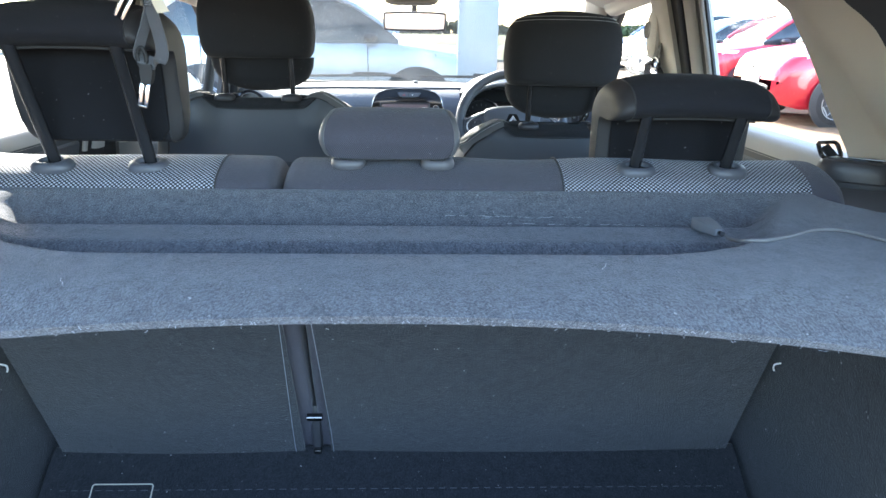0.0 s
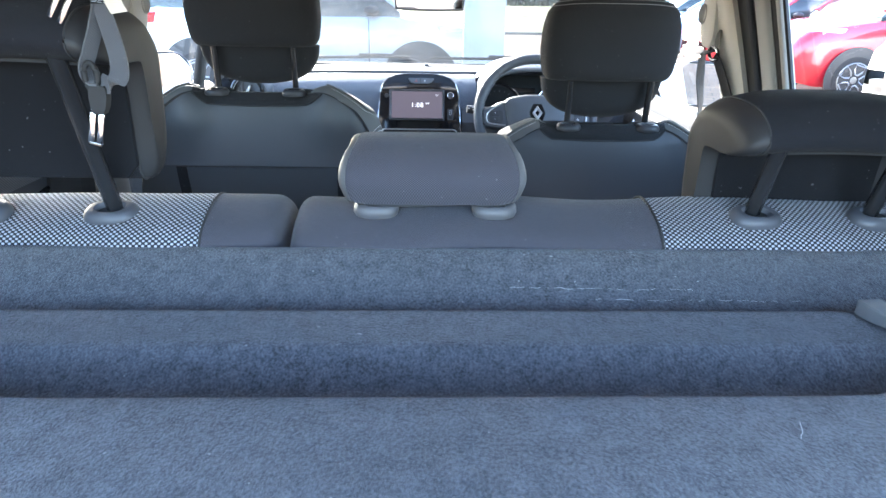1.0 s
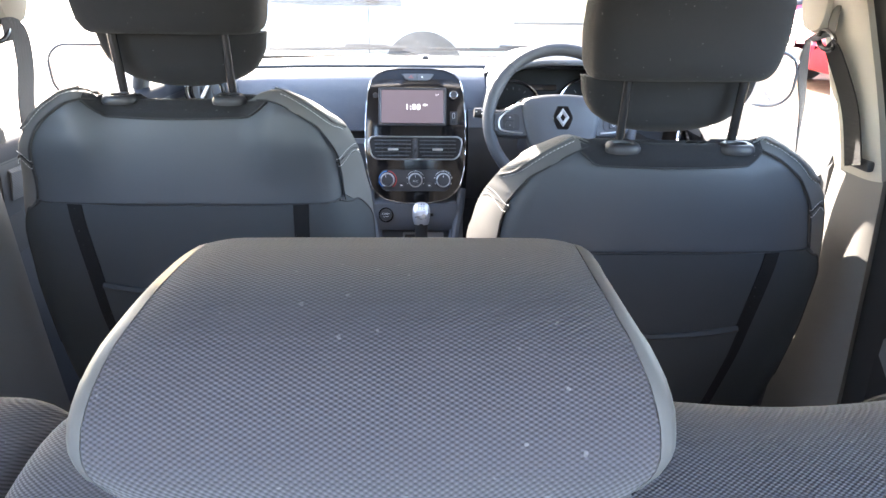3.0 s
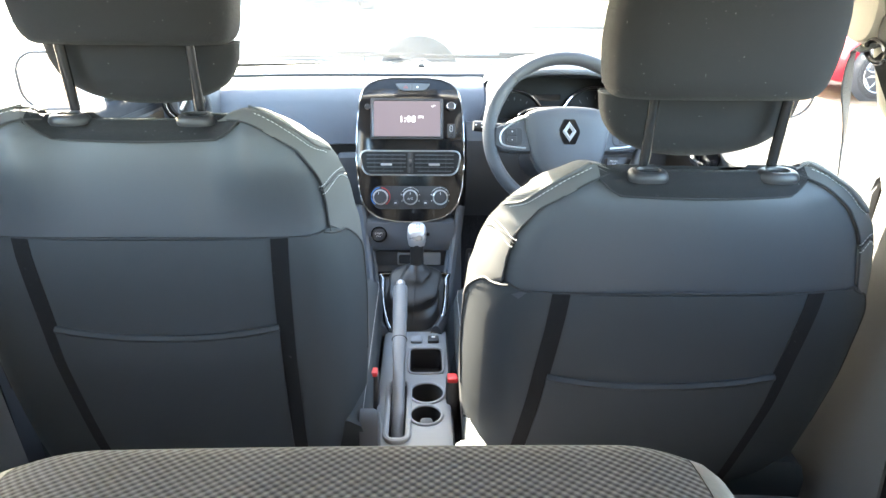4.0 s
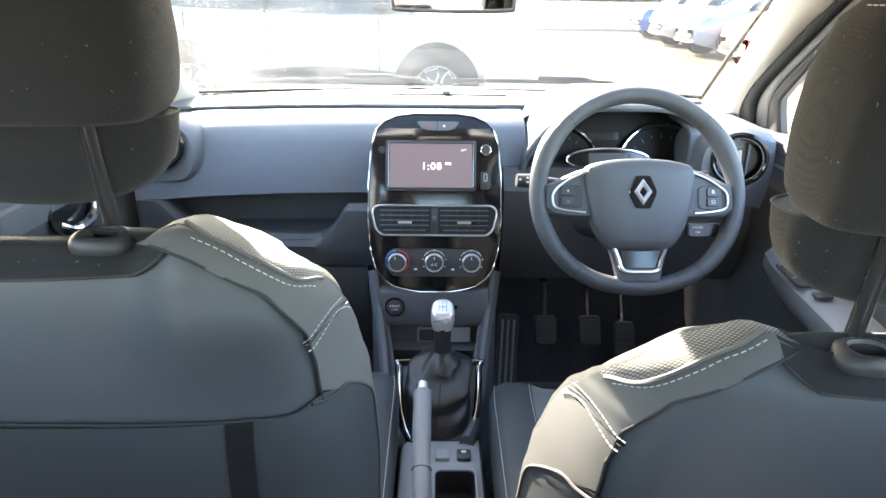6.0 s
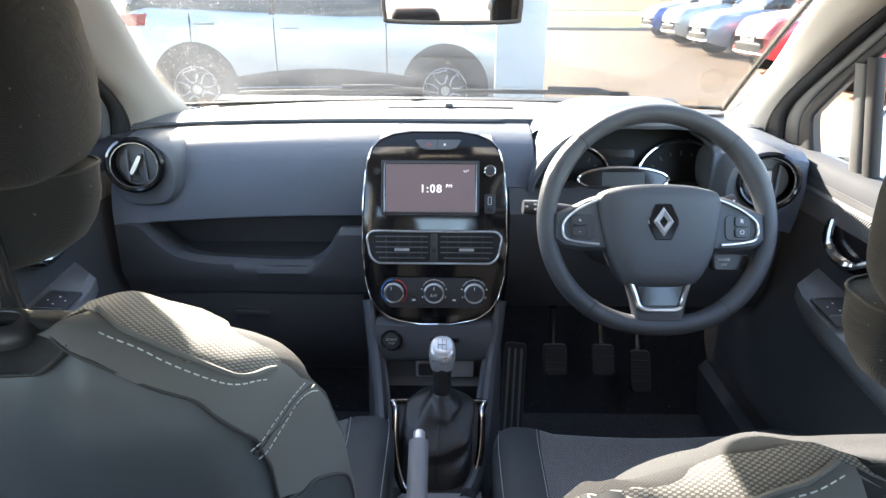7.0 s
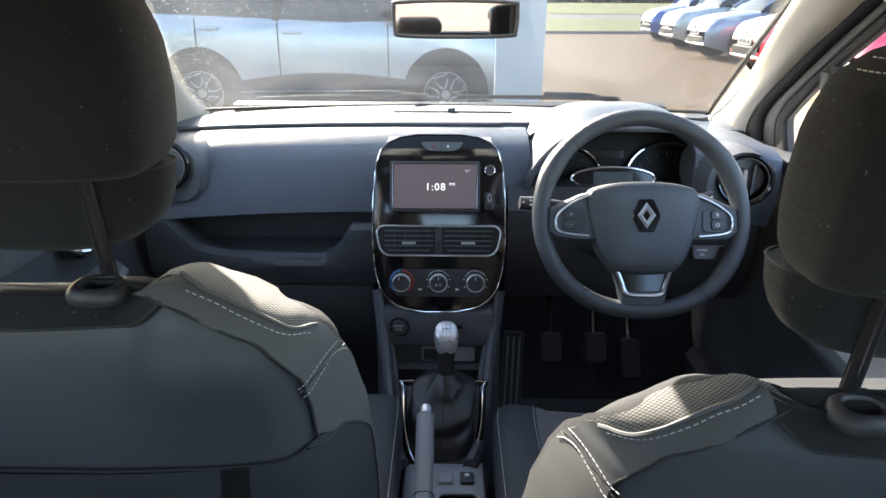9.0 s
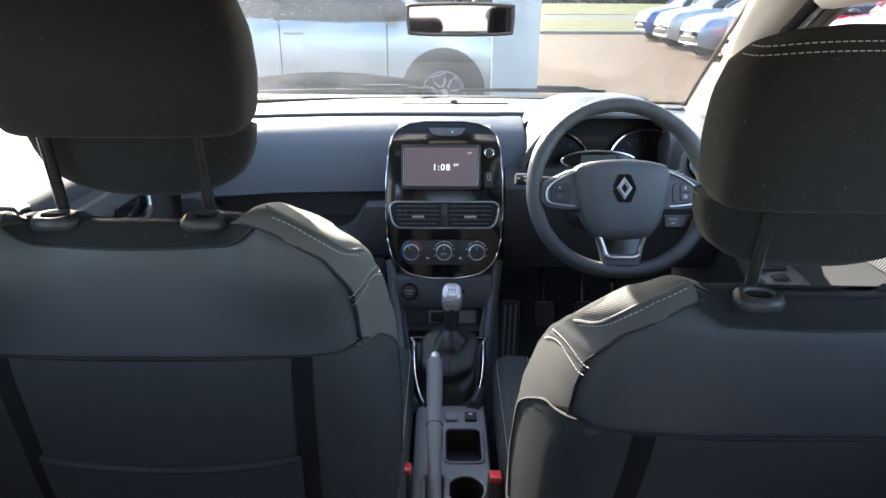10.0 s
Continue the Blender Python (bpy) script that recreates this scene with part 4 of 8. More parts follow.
def bench_run(x0, x1, r0, r1, n=24, skew=0.0):
    """A stretch of the backrest from x0 to x1, its ends rounded by r0 and r1 where these are not 0."""
    xs = []
    if r0:
        xs += [(x0 + r0 * (1 - math.cos(a)), r0 * (1 - math.sin(a))) for a in lin(0.12, math.pi / 2, 6)]
    else:
        xs += [(x0, 0)]
    xs += [(x0 + (x1 - x0) * t, 0) for t in lin(0.0, 1.0, n)[1:-1] if x0 + r0 < x0 + (x1 - x0) * t < x1 - r1]
    if r1:
        xs += [(x1 - r1 * (1 - math.cos(a)), r1 * (1 - math.sin(a))) for a in lin(math.pi / 2, 0.12, 6)]
    else:
        xs += [(x1, 0)]
    rings = []
    for x, ins in xs:
        rings.append([(x + skew * (y - 1.17) * (1 if x in (x0, x1) else 0), y + 0.004 * math.sin(x * 31) * (z > 0.95), z + 0.0015 * math.sin(x * 23 + 1)) for y, z in bench_section(inset=ins)])
    return loft(rings)


bench = thing("rear_bench", (0, 1.5, 0.27), "dark cloth rear bench split in two, with pale dotted weave", "rear seat")
part("narrow_backrest", bench_run(-0.204, -0.1375, 0, 0.016, 10, 0.0), M_CLOTH, bench, "plain black cloth strip of the narrow backrest")
part("weave_panel", bench_run(-0.548, -0.2045, 0.03, 0, 24), M_WEAVE, bench, "pale dotted weave cover of the narrow backrest")
part("wide_backrest", bench_run(-0.1300, 0.2015, 0.016, 0, 24), M_CLOTH, bench, "plain black cloth middle of the wide backrest")
part("weave_panel", bench_run(0.202, 0.500, 0, 0, 22), M_WEAVE, bench, "pale dotted weave cover of the wide backrest")
part("side_panel", bench_run(0.5005, 0.548, 0, 0.03, 8), M_CLOTH, bench, "plain black cloth end of the wide backrest")
for x, sgn in ((-0.2045, 1), (0.2018, -1)):
    part("seam", tube(smooth_path([(x, y, z + 0.0008) for y, z in bench_section()[12:38]], 4), 0.0012, 6), M_SEAM, bench)
# felt-covered rear faces, with the seam threads beside the gap
for x0, x1 in ((-0.546, -0.155), (-0.112, 0.546)):
    back = [(1.292, 0.505), (1.275, 0.56), (1.227, 0.70), (1.177, 0.84), (1.136, 0.94)]
    nm = part("rear_felt", thick(surf(lambda x, i: (x, back[i][0] - 0.004 - 0.004 * math.sin(math.pi * min(1, max(0, (x - x0) / (x1 - x0)))), back[i][1]), lin(x0, x1, 20), range(5)), 0.004), M_FELT_DARK, bench, "dark felt lining on the seat's rear")
for x, w in ((-0.163, 0.006), (-0.112, -0.004)):
    part("thread", tube(smooth_path([(x + w * math.sin(z * 9), y - 0.010, z) for y, z in ((1.290, 0.51), (1.275, 0.56), (1.227, 0.70), (1.177, 0.84), (1.136, 0.94))], 5), 0.0004, 5), M_FIBRE, bench, "pale seam thread")
latch = part("latch", box((-0.134, 1.283, 0.565), (0.014, 0.02, 0.09), 0.004), M_BLACK, bench, "black seat catch in the gap")
part("latch_pin", lathe([(0, -0.012), (0.006, -0.012), (0.006, 0.012), (0, 0.012)], Matrix.Translation((-0.134, 1.268, 0.592)) @ Matrix.Rotation(radians(90), 4, "Y"), 12), M_STEEL, latch)
part("latch_pin", box((-0.132, 1.270, 0.528), (0.012, 0.012, 0.008), 0.002), M_STEEL, latch)
rings = []
for x in lin(-0.60, 0.60, 26):
    e = 0.012 * (abs(x) / 0.6) ** 8
    rings.append([(x, 1.34, 0.30), (x, 1.36, 0.47), (x, 1.42, 0.505 - e), (x, 1.60, 0.49 - e), (x, 1.80, 0.515 - e), (x, 1.845, 0.49 - e), (x, 1.84, 0.40), (x, 1.80, 0.27)])
part("seat_cushion", loft(rings), M_CLOTH, bench)


def guide(x, y, z, parent, s=1.0, lean=0.0, material=None):
    """The collar in which a headrest post runs."""
    m = Matrix.Translation((x, y, z)) @ Matrix.Rotation(lean, 4, "X")
    bm = bmesh.new()
    prof = ((1.0, 0.0), (1.05, 0.25), (1.02, 0.55), (0.90, 0.85), (0.74, 0.98), (0.60, 0.95), (0.52, 0.75), (0.50, 0.2))
    rings = [[m @ Vector((s * 0.0235 * k * math.copysign(abs(math.cos(a)) ** 0.8, math.cos(a)), s * 0.017 * k * math.copysign(abs(math.sin(a)) ** 0.8, math.sin(a)), s * 0.013 * h - 0.002)) for a in [2 * math.pi * i / 28 for i in range(28)]] for k, h in prof]
    loft(rings, bm)
    return part("post_guide", bm, material or M_GUIDE, parent)


# middle headrest: a low bolster that sits on the backrest
BOL = [(p.y, p.z) for p in smooth_path([(0, y, z) for y, z in ((1.148, 1.030), (1.136, 1.040), (1.131, 1.054), (1.136, 1.068), (1.150, 1.0805), (1.172, 1.0868), (1.200, 1.0852), (1.224, 1.0805), (1.2385, 1.0765), (1.246, 1.066), (1.242, 1.045), (1.215, 1.030))], 3, True)]
BOLW = [(1.026, 0.0665), (1.032, 0.0712), (1.038, 0.0740), (1.046, 0.0757), (1.055, 0.0762), (1.064, 0.0756), (1.072, 0.0740), (1.080, 0.0712), (1.087, 0.0670)]


def low_bolster(u, scale, out=0.0):
    """A cross-section at u of its width; the pad is barrelled, widest low down."""
    c = (1.178, 1.060)
    return [(u * tab(BOLW, z) * 0.99 + out - 0.003, c[0] + (y - c[0]) * scale, c[1] + (z - c[1]) * scale) for y, z in BOL]


def end_round(u):
    return 0.99 + 0.011 * math.cos(u * 1.4) - 0.055 * max(0.0, (abs(u) - 0.80) / 0.20) ** 2


bm = loft([low_bolster(u, end_round(u)) for u in lin(-1, 1, 44)])
part("headrest_cover", bm, M_CLOTH, bench, "black cloth cover of the low middle headrest")
for sd in (-1, 1):
    xs = [(0.0003, 1.0), (0.003, 0.975), (0.0055, 0.92), (0.0072, 0.81), (0.0078, 0.6)]
    part("headrest_side", loft([low_bolster(sd * 1.0, s * end_round(1.0), sd * x) for x, s in xs]), M_SIDE_VINYL, bench, "smooth grey end of the low headrest")
    guide(sd * 0.0535, 1.1545, 1.0235, bench, 0.84, radians(14), plain("pale_guide" + ("" if sd > 0 else "_b"), (0.085, 0.083, 0.090), 0.45, 0, 1500, 0.08, 0.1, 0.0002))
part("headrest_seam", tube(smooth_path([(x, 1.1425, 1.0325 + 0.001 * math.sin(x * 60)) for x in lin(-0.062, 0.062, 9)], 3), 0.0018, 6), M_SEAM, bench)


def tall_headrest(sd, cx, raise_, name_label):
    """A comma-shaped outer headrest on two black posts: a roll at the rear over a hanging front pad."""
    h = thing("rear_headrest", (cx, 1.18, 1.02), name_label, "headrest", "rear headrests")
    w = 0.077
    lean = 0.36
    dyr = -0.006 - 0.40 * raise_
    prof = [(1.150, 1.0835), (1.130, 1.088), (1.118, 1.099), (1.122, 1.114), (1.140, 1.126), (1.170, 1.131), (1.205, 1.130), (1.232, 1.119), (1.245, 1.096), (1.246, 1.06), (1.240, 1.015),
            (1.228, 0.992), (1.212, 0.990), (1.204, 1.005), (1.201, 1.05), (1.198, 1.075), (1.188, 1.084)]
    prof = [(p.y, p.z - 0.017 * ease((1.06 - p.z) / 0.05)) for p in smooth_path([(0, y, z) for y, z in prof], 3, True)]
    c = Vector((1.195, 1.085))

    def ring(x, s):
        t = abs(x) / w
        return [(cx + x, c.x + (y - c.x) * s + dyr, c.y + (z - c.y) * s + raise_ - 0.008 * t ** 3 * ease((z - 1.06) / 0.06)) for y, z in prof]

    xs = lin(-w, w, 18)
    part("roll_cover", loft([ring(x, 1.0) for x in xs]), M_REAR_PAD, h, "black cloth comma-shaped pad")
    for e in (-1, 1):
        part("side_cover", loft([ring(e * (w + d), s) for d, s in ((0.0003, 1.0), (0.005, 0.995), (0.010, 0.97), (0.0145, 0.92), (0.0175, 0.84), (0.019, 0.7))]), M_REAR_END, h, "smooth dark grey vinyl end cap")
        part("end_seam", tube(smooth_path([Vector(p) + Vector((0, (p[1] - c.x - dyr) * 0.004, (p[2] - c.y - raise_) * 0.004)) for p in ring(e * (w + 0.0002), 1.0)], 1, True), 0.0009, 5, True), M_SEAM, h)
    part("back_panel", plate([(-0.078, -0.052), (-0.068, -0.064), (0.068, -0.064), (0.078, -0.052), (0.080, 0.042), (-0.080, 0.042)], facing((cx, 1.2000 + dyr, 1.040 + raise_), (0, -1, -0.05)), 0.003, 0.001), M_SUEDE, h, "dark suede-like rear panel between the posts")
    part("roll_seam", tube(smooth_path([(cx + x, 1.1495 + dyr, 1.0830 + raise_ - 0.003 * (x / w) ** 2) for x in lin(-w, w, 9)], 4), 0.0022, 6), M_SEAM, h)
    for px in (-0.056, 0.056):
        part("post", tube([(cx + px, 1.168, 0.99), (cx + px, 1.168 - lean * 0.04, 1.03), (cx + px, 1.168 - lean * (0.10 + raise_), 1.09 + raise_), (cx + px, 1.168 - lean * (0.115 + raise_), 1.105 + raise_)], 0.0072, 14), M_BLACK_ROD, h, "glossy black post")
        guide(cx + px, 1.150, 1.0165, h, 0.96, radians(12))
        part("post_hole", lathe([(0.0115, 0), (0.0115, 0.0012), (0.0, 0.0012)], Matrix.Translation((cx + px, 1.150, 1.0205)) @ Matrix.Rotation(radians(12), 4, "X"), 20), M_RUBBER, h)
    return h


tall_headrest(1, 0.351, 0.0, "lowered comma-shaped rear headrest in black cloth and grey vinyl")
tall_headrest(-1, -0.344, 0.071, "raised comma-shaped rear headrest on long black posts")

# ---- middle belt hanging from the roof, looped through its tongue ----
belt = thing("hanging_belt", (-0.26, 1.10, 1.09), "grey folded belt webbing with two chrome tongues hanging from the roof", "seat belt")


def ribbon(pts, width, across, t=0.0012, taper=None):
    """A strap of that width along points."""
    pts = smooth_path(pts, 6)
    rings = []
    for i, p in enumerate(pts):
        d = (pts[min(i + 1, len(pts) - 1)] - pts[max(i - 1, 0)]).normalized()
        a = Vector(across(i / (len(pts) - 1))) if callable(across) else Vector(across)
        a = (a - d * a.dot(d)).normalized()
        nrm = d.cross(a)
        w = width / 2 * (taper(i / (len(pts) - 1)) if taper else 1)
        rings.append([p - a * w - nrm * t / 2, p + a * w - nrm * t / 2, p + a * w + nrm * t / 2, p - a * w + nrm * t / 2])
    return loft(rings)


part("webbing", ribbon([(-0.236, 1.086, 1.395), (-0.236, 1.086, 1.26), (-0.2365, 1.085, 1.205), (-0.236, 1.084, 1.190), (-0.2315, 1.082, 1.170), (-0.2290, 1.080, 1.156), (-0.2310, 1.080, 1.145), (-0.238, 1.081, 1.1395), (-0.246, 1.082, 1.142)],
                       0.0125, lambda t: (0.95, -0.3 + 0.5 * t, 0.1 + 0.5 * t), 0.0016), M_BELT, belt)
part("webbing", ribbon([(-0.237, 1.090, 1.395), (-0.237, 1.090, 1.26), (-0.2385, 1.089, 1.205), (-0.2440, 1.088, 1.182), (-0.2515, 1.086, 1.162), (-0.2555, 1.085, 1.150), (-0.2520, 1.084, 1.142), (-0.2460, 1.083, 1.1405)],
                       0.012, (0.45, 0.85, 0.1), 0.0016), M_BELT, belt)
part("stitch_block", box((-0.2365, 1.0825, 1.199), (0.0135, 0.0012, 0.009), 0.0004), M_BELT_DARK, belt, "zigzag stitched fold of the webbing")
part("stitching", stitches([(-0.2365 + 0.0055 * (-1) ** i, 1.0815, 1.195 + 0.0011 * i) for i in range(8)], 0.003, 0.001, 0.0003), M_FIBRE, belt)
tongue = part("tongue", loft([[(-0.2475 + 0.10 * (z - 1.128) + hw * cx_, 1.081 + 0.004 * cy_, z) for cx_, cy_ in ((-1, -1), (1, -1), (1, 1), (-1, 1))] for z, hw in ((1.119, 0.0035), (1.124, 0.0055), (1.131, 0.0065), (1.137, 0.0060), (1.139, 0.0045))]), M_RUBBER, belt, "black moulded tongue grip")
part("tongue_loop", tube([(-0.2505 + 0.0045 * math.cos(a), 1.080, 1.1455 + 0.0095 * math.sin(a)) for a in lin(0, 5.9, 18)], 0.0022, 8, True), M_RUBBER, belt)
lean_m = Matrix.Rotation(radians(13), 3, "Y")
for dx in (-0.0030, 0.0030):
    part("tongue_blade", box(Vector((-0.2535, 1.0805, 1.1080)) + lean_m @ Vector((dx, 0, 0)), (0.0046, 0.0022, 0.024), 0.0007, lean_m), M_CHROME, belt, "bright chrome blade")
part("tongue_blade", box((-0.2562, 1.0805, 1.0965), (0.0100, 0.0024, 0.0035), 0.0008, lean_m), M_STEEL, belt)
part("tongue_tip", box((-0.2525, 1.0795, 1.1245), (0.0030, 0.003, 0.006), 0.0007, lean_m), M_CHROME, belt)
lean_m = Matrix.Rotation(radians(33), 3, "Y")
for dx in (-0.0036, 0.0036):
    part("tongue_blade", box(Vector((-0.2605, 1.078, 1.1945)) + lean_m @ Vector((dx, 0, 0)), (0.0040, 0.0022, 0.026), 0.0007, lean_m), M_CHROME, belt, "bright chrome blade")
part("label", surf(lambda u, v: (-0.2345 + 0.012 * u + 0.006 * v * v, 1.0790 - 0.001 * u, 1.210 - 0.022 * v + 0.002 * u), lin(0, 1, 4), lin(0, 1, 6)), M_PAPER, belt, "curled cream paper label")

# rear belt outlet on the ledge
for sd in (1, -1):
    b = thing("belt_outlet", (sd * 0.575, 1.19, 0.99), "black plastic rear belt guide on the side ledge", "belt guide", "rear belt guides")
    om = pose(sd * 0.612, 1.212, 0.985, 0, 0, -sd * 35)
    part("housing", loft([[om @ Vector((0.047 * k * math.copysign(abs(math.cos(a)) ** 0.7, math.cos(a)), 0.026 * k * math.copysign(abs(math.sin(a)) ** 0.7, math.sin(a)), z)) for a in [2 * math.pi * i / 28 for i in range(28)]] for k, z in ((1.06, 0), (1.08, 0.010), (1.0, 0.012), (1.0, 0.022), (0.95, 0.031), (0.84, 0.036), (0.5, 0.038))]), M_BLACK, b)
    part("slot", box(om @ Vector((-sd * 0.004, -0.004, 0.0375)), (0.062, 0.007, 0.003), 0.001, om.to_3x3()), M_GLOSS, b)
    part("tongue_blade", box(om @ Vector((sd * 0.045, -0.006, 0.0405)), (0.115, 0.006, 0.0022), 0.0008, om.to_3x3()), M_STEEL, b, "bare steel tongue lying across the guide")
    mo_ = facing((sd * 0.592, 1.245, 1.030), (0.1 * sd, -0.75, 0.6))
    part("belt_loop", tube([mo_ @ Vector((x, y, 0)) for x, y in rounded(0.030, 0.024, 0.006)], 0.0030, 6, True), M_STEEL, b, "steel belt loop")
    part("webbing", ribbon([(sd * 0.600, 1.240, 1.018), (sd * 0.594, 1.246, 1.026), (sd * 0.588, 1.252, 1.034)], 0.018, (0.9, 0.3 * sd, 0), 0.002), M_BELT_DARK, b)


# ---- front seats ----
def front_seat(sd, cx, oy, oz, label):
    """sd: the side of the car; the seat is drawn for a back top at y 1.905, z 1.037, then moved by oy, oz."""
    seat = thing("car_seat", (cx, 2.1 + oy, 0.25), label, "car seat", "front seats")
    WT = [(0.40, 0.235), (0.50, 0.258), (0.62, 0.268), (0.74, 0.272), (0.82, 0.272), (0.88, 0.268), (0.92, 0.2605), (0.948, 0.249), (0.968, 0.234), (0.985, 0.217), (1.001, 0.196), (1.016, 0.170), (1.028, 0.145), (1.038, 0.115)]
    TT = [(0.40, 0.135), (0.75, 0.140), (0.90, 0.135), (0.97, 0.130), (1.01, 0.118), (1.03, 0.080), (1.038, 0.040)]
    YB = [(0.40, 1.945), (0.55, 1.915), (0.70, 1.897), (0.85, 1.897), (0.97, 1.906), (1.02, 1.914), (1.038, 1.925)]

    WI = [(0.40, 0.235), (0.50, 0.256), (0.62, 0.265), (0.72, 0.267), (0.80, 0.265), (0.857, 0.260), (0.91, 0.248), (0.942, 0.236), (0.96, 0.2285), (0.975, 0.221), (0.985, 0.214), (1.001, 0.196), (1.016, 0.170), (1.028, 0.145), (1.038, 0.115)]

    def W(z): return tab(WT, z)
    def reach(e, z): return tab(WI if e == -sd else WT, z)
    def T(z): return tab(TT, z)

    def dip(x, z):
        return 0.0105 * proud(x, z) - (0.014 if sd > 0 else 0.019) * ease((z - 0.985) / 0.05) * ease((0.150 - abs(x)) / 0.055)

    def bow(x, z):
        """1 in the middle of the back, 0 at its side edge; the shoulders are rounder."""
        k = min(1.0, abs(x) / W(z))
        return (1 - k ** (4.5 - 2.2 * ease((z - 0.80) / 0.12))) ** (1 / 2.0)

    def proud(x, z):
        """The passenger's plump shoulders stand out behind the back."""
        return ease((z - 0.88) / 0.09) * ease((abs(x) - 0.085) / 0.05) * ease(bow(x, z) / 0.45) if sd < 0 else 0.0

    def wrap(x, z):
        """0 on the back, rising to 1 along the flank that faces the tunnel, which runs forward to the side bolster."""
        if x * sd > 0:
            return 0.0
        return max(0.0, (min(1.0, abs(x) / W(z)) - 0.77) / 0.23) ** 1.6 * ease((1.005 - z) / 0.085)

    def flare(x, z):
        return -0.005 * wrap(x, z) + 0.010 * proud(x, z) * ease(x / 0.1)

    def upright(z):
        """The driver's backrest stands a little steeper than the passenger's."""
        return 0.13 * max(0.0, 0.99 - z) if sd > 0 else 0.0

    def skin(x, z):
        """The rear skin at x from the seat's middle and height z."""
        t = T(z)
        y = tab(YB, z) + t / 2 * (1 - bow(x, z)) + upright(z) + 0.13 * wrap(x, z)
        # the shoulder pads swell rearwards under their mesh
        y -= 0.012 * math.exp(-((z - 1.006) / 0.020) ** 2) * ease((abs(x) - 0.115) / 0.04) * bow(x, z)
        y -= 0.033 * proud(x, z)
        # the pocket's slight sag
        y -= 0.006 * math.exp(-((x / 0.17) ** 4)) * math.exp(-(((z - 0.64) / 0.13) ** 2))
        return Vector((cx + x + flare(x, z), y + oy, z + dip(x, z) + oz))

    def back(x, z, off=0.0):
        """A point on the rear skin, moved out along its normal by off."""
        p = skin(x, z)
        if not off:
            return p
        h = 0.003
        a = skin(x + h * (-1 if x > 0 else 1), z) - p
        b = skin(x, z - h) - p
        nrm = a.cross(b) * (1 if x > 0 else -1)
        if nrm.length < 1e-12:
            return p + Vector((0, -off, 0))
        nrm.normalize()
        core = Vector((cx + 0.6 * x, tab(YB, z) + 0.09 + oy, min(z, 0.93) - 0.04 + oz))
        return p + (nrm if nrm.dot(p - core) > 0 else -nrm) * off

    n = 72
    rings = []
    for z in sorted(set(lin(0.40, 0.93, 20) + lin(0.93, 1.038, 16))):
        w, t = W(z), T(z)
        yb = tab(YB, z)
        ring = []
        for i in range(n):
            a = 2 * math.pi * i / n
            x = reach(1 if math.cos(a) > 0 else -1, z) * math.copysign(abs(math.cos(a)) ** 0.75, math.cos(a))
            k = min(1.0, abs(x) / w)
            half = t / 2 * bow(x, z)
            if math.sin(a) < 0:
                p = back(x, z)
                ring.append((p.x, p.y, p.z))
            else:
                bol = 0.035 * math.exp(-((k - 0.8) / 0.16) ** 2) * ease((1.0 - z) / 0.1)
                drop = ease((z - 0.955) / 0.07) * (0.020 + 0.006 * ease((0.17 - abs(x)) / 0.06)) * (bow(x, z) if sd > 0 else max(bow(x, z), 0.7 * ease((abs(x) - 0.085) / 0.05)))
                side = 0.042 * ease((k - 0.72) / 0.28) * ease((0.925 - z) / 0.09)
                ring.append((cx + x + flare(x, z), max(yb + t / 2 + half + bol + side + upright(z) + oy, back(x, z).y + 0.012 * wrap(x, z)), z + dip(x, z) + oz - drop * (1 + (0.9 * ease((abs(x) - 0.085) / 0.05) if sd < 0 else 0.0)) - 0.0105 * proud(x, z)))
        rings.append(ring)
    yt = sum(p[1] for p in rings[-1]) / n
    body = part("backrest", loft(rings), M_VINYL, seat, "smooth grey vinyl back shell", auto=60)

    # black cloth front and top of the backrest, a shell over its front half
    arc = range(-1, n // 2 + 2)
    part("front_cover", loft([[Vector(r[i]) + Vector((0, 0.003, 0.002)) for i in arc] + [Vector(r[i]) + Vector((0, 0.0, 0.0)) for i in reversed(arc)] for r in rings]), M_PAD, seat, "black cloth seat front", auto=60)
    part("top_cover", loft([[(cx + (p[0] - cx) * k, yt + (p[1] - yt) * k, p[2] + dz) for p in rings[-1]] for k, dz in ((1.04, -0.003), (1.02, 0.001), (0.9, 0.003), (0.5, 0.003))]), M_PAD, seat, "black cloth top edge", auto=60)

    def patch(name, x0, x1, z0, z1, material, lab="", off=0.0022, nx=22, nz=16):
        """A cover panel lying on the rear skin; edges may be functions."""
        def f(u, v):
            z = z0 + (z1 - z0) * v if not callable(z0) else z0(u) + (z1(u) - z0(u)) * v
            xa = x0(z) if callable(x0) else x0
            xb = x1(z) if callable(x1) else x1
            return back(xa + (xb - xa) * u, z, off)
        return part(name, thick(surf(f, lin(0, 1, nx), lin(0, 1, nz)), 0.0025), material, seat, lab)

    def seam(name, pts, r=0.0016, material=None, off=0.0022):
        return part(name, tube(smooth_path([back(x, z, off) for x, z in pts], 5), r, 6), material or M_SEAM, seat)

    def FLANK(z): return tab([(0.43, 0.238), (0.50, 0.254), (0.62, 0.263), (0.72, 0.2655), (0.77, 0.2645), (0.81, 0.263), (0.833, 0.2565), (0.853, 0.247), (0.860, 0.240), (0.872, 0.228)], z)

    # dark saddle round the posts
    def low_edge(u):
        x = -0.125 + 0.25 * u
        return 1.004 + 0.016 * ease((abs(x) - 0.100) / 0.025)

    def top_edge(u):
        x = abs(-0.125 + 0.25 * u)
        return 1.0372 - 0.004 * ease((x - 0.105) / 0.02)
    patch("saddle_cover", -0.125, 0.125, low_edge, top_edge, M_PAD, "black cloth saddle under the headrest", 0.0025, 40, 10)
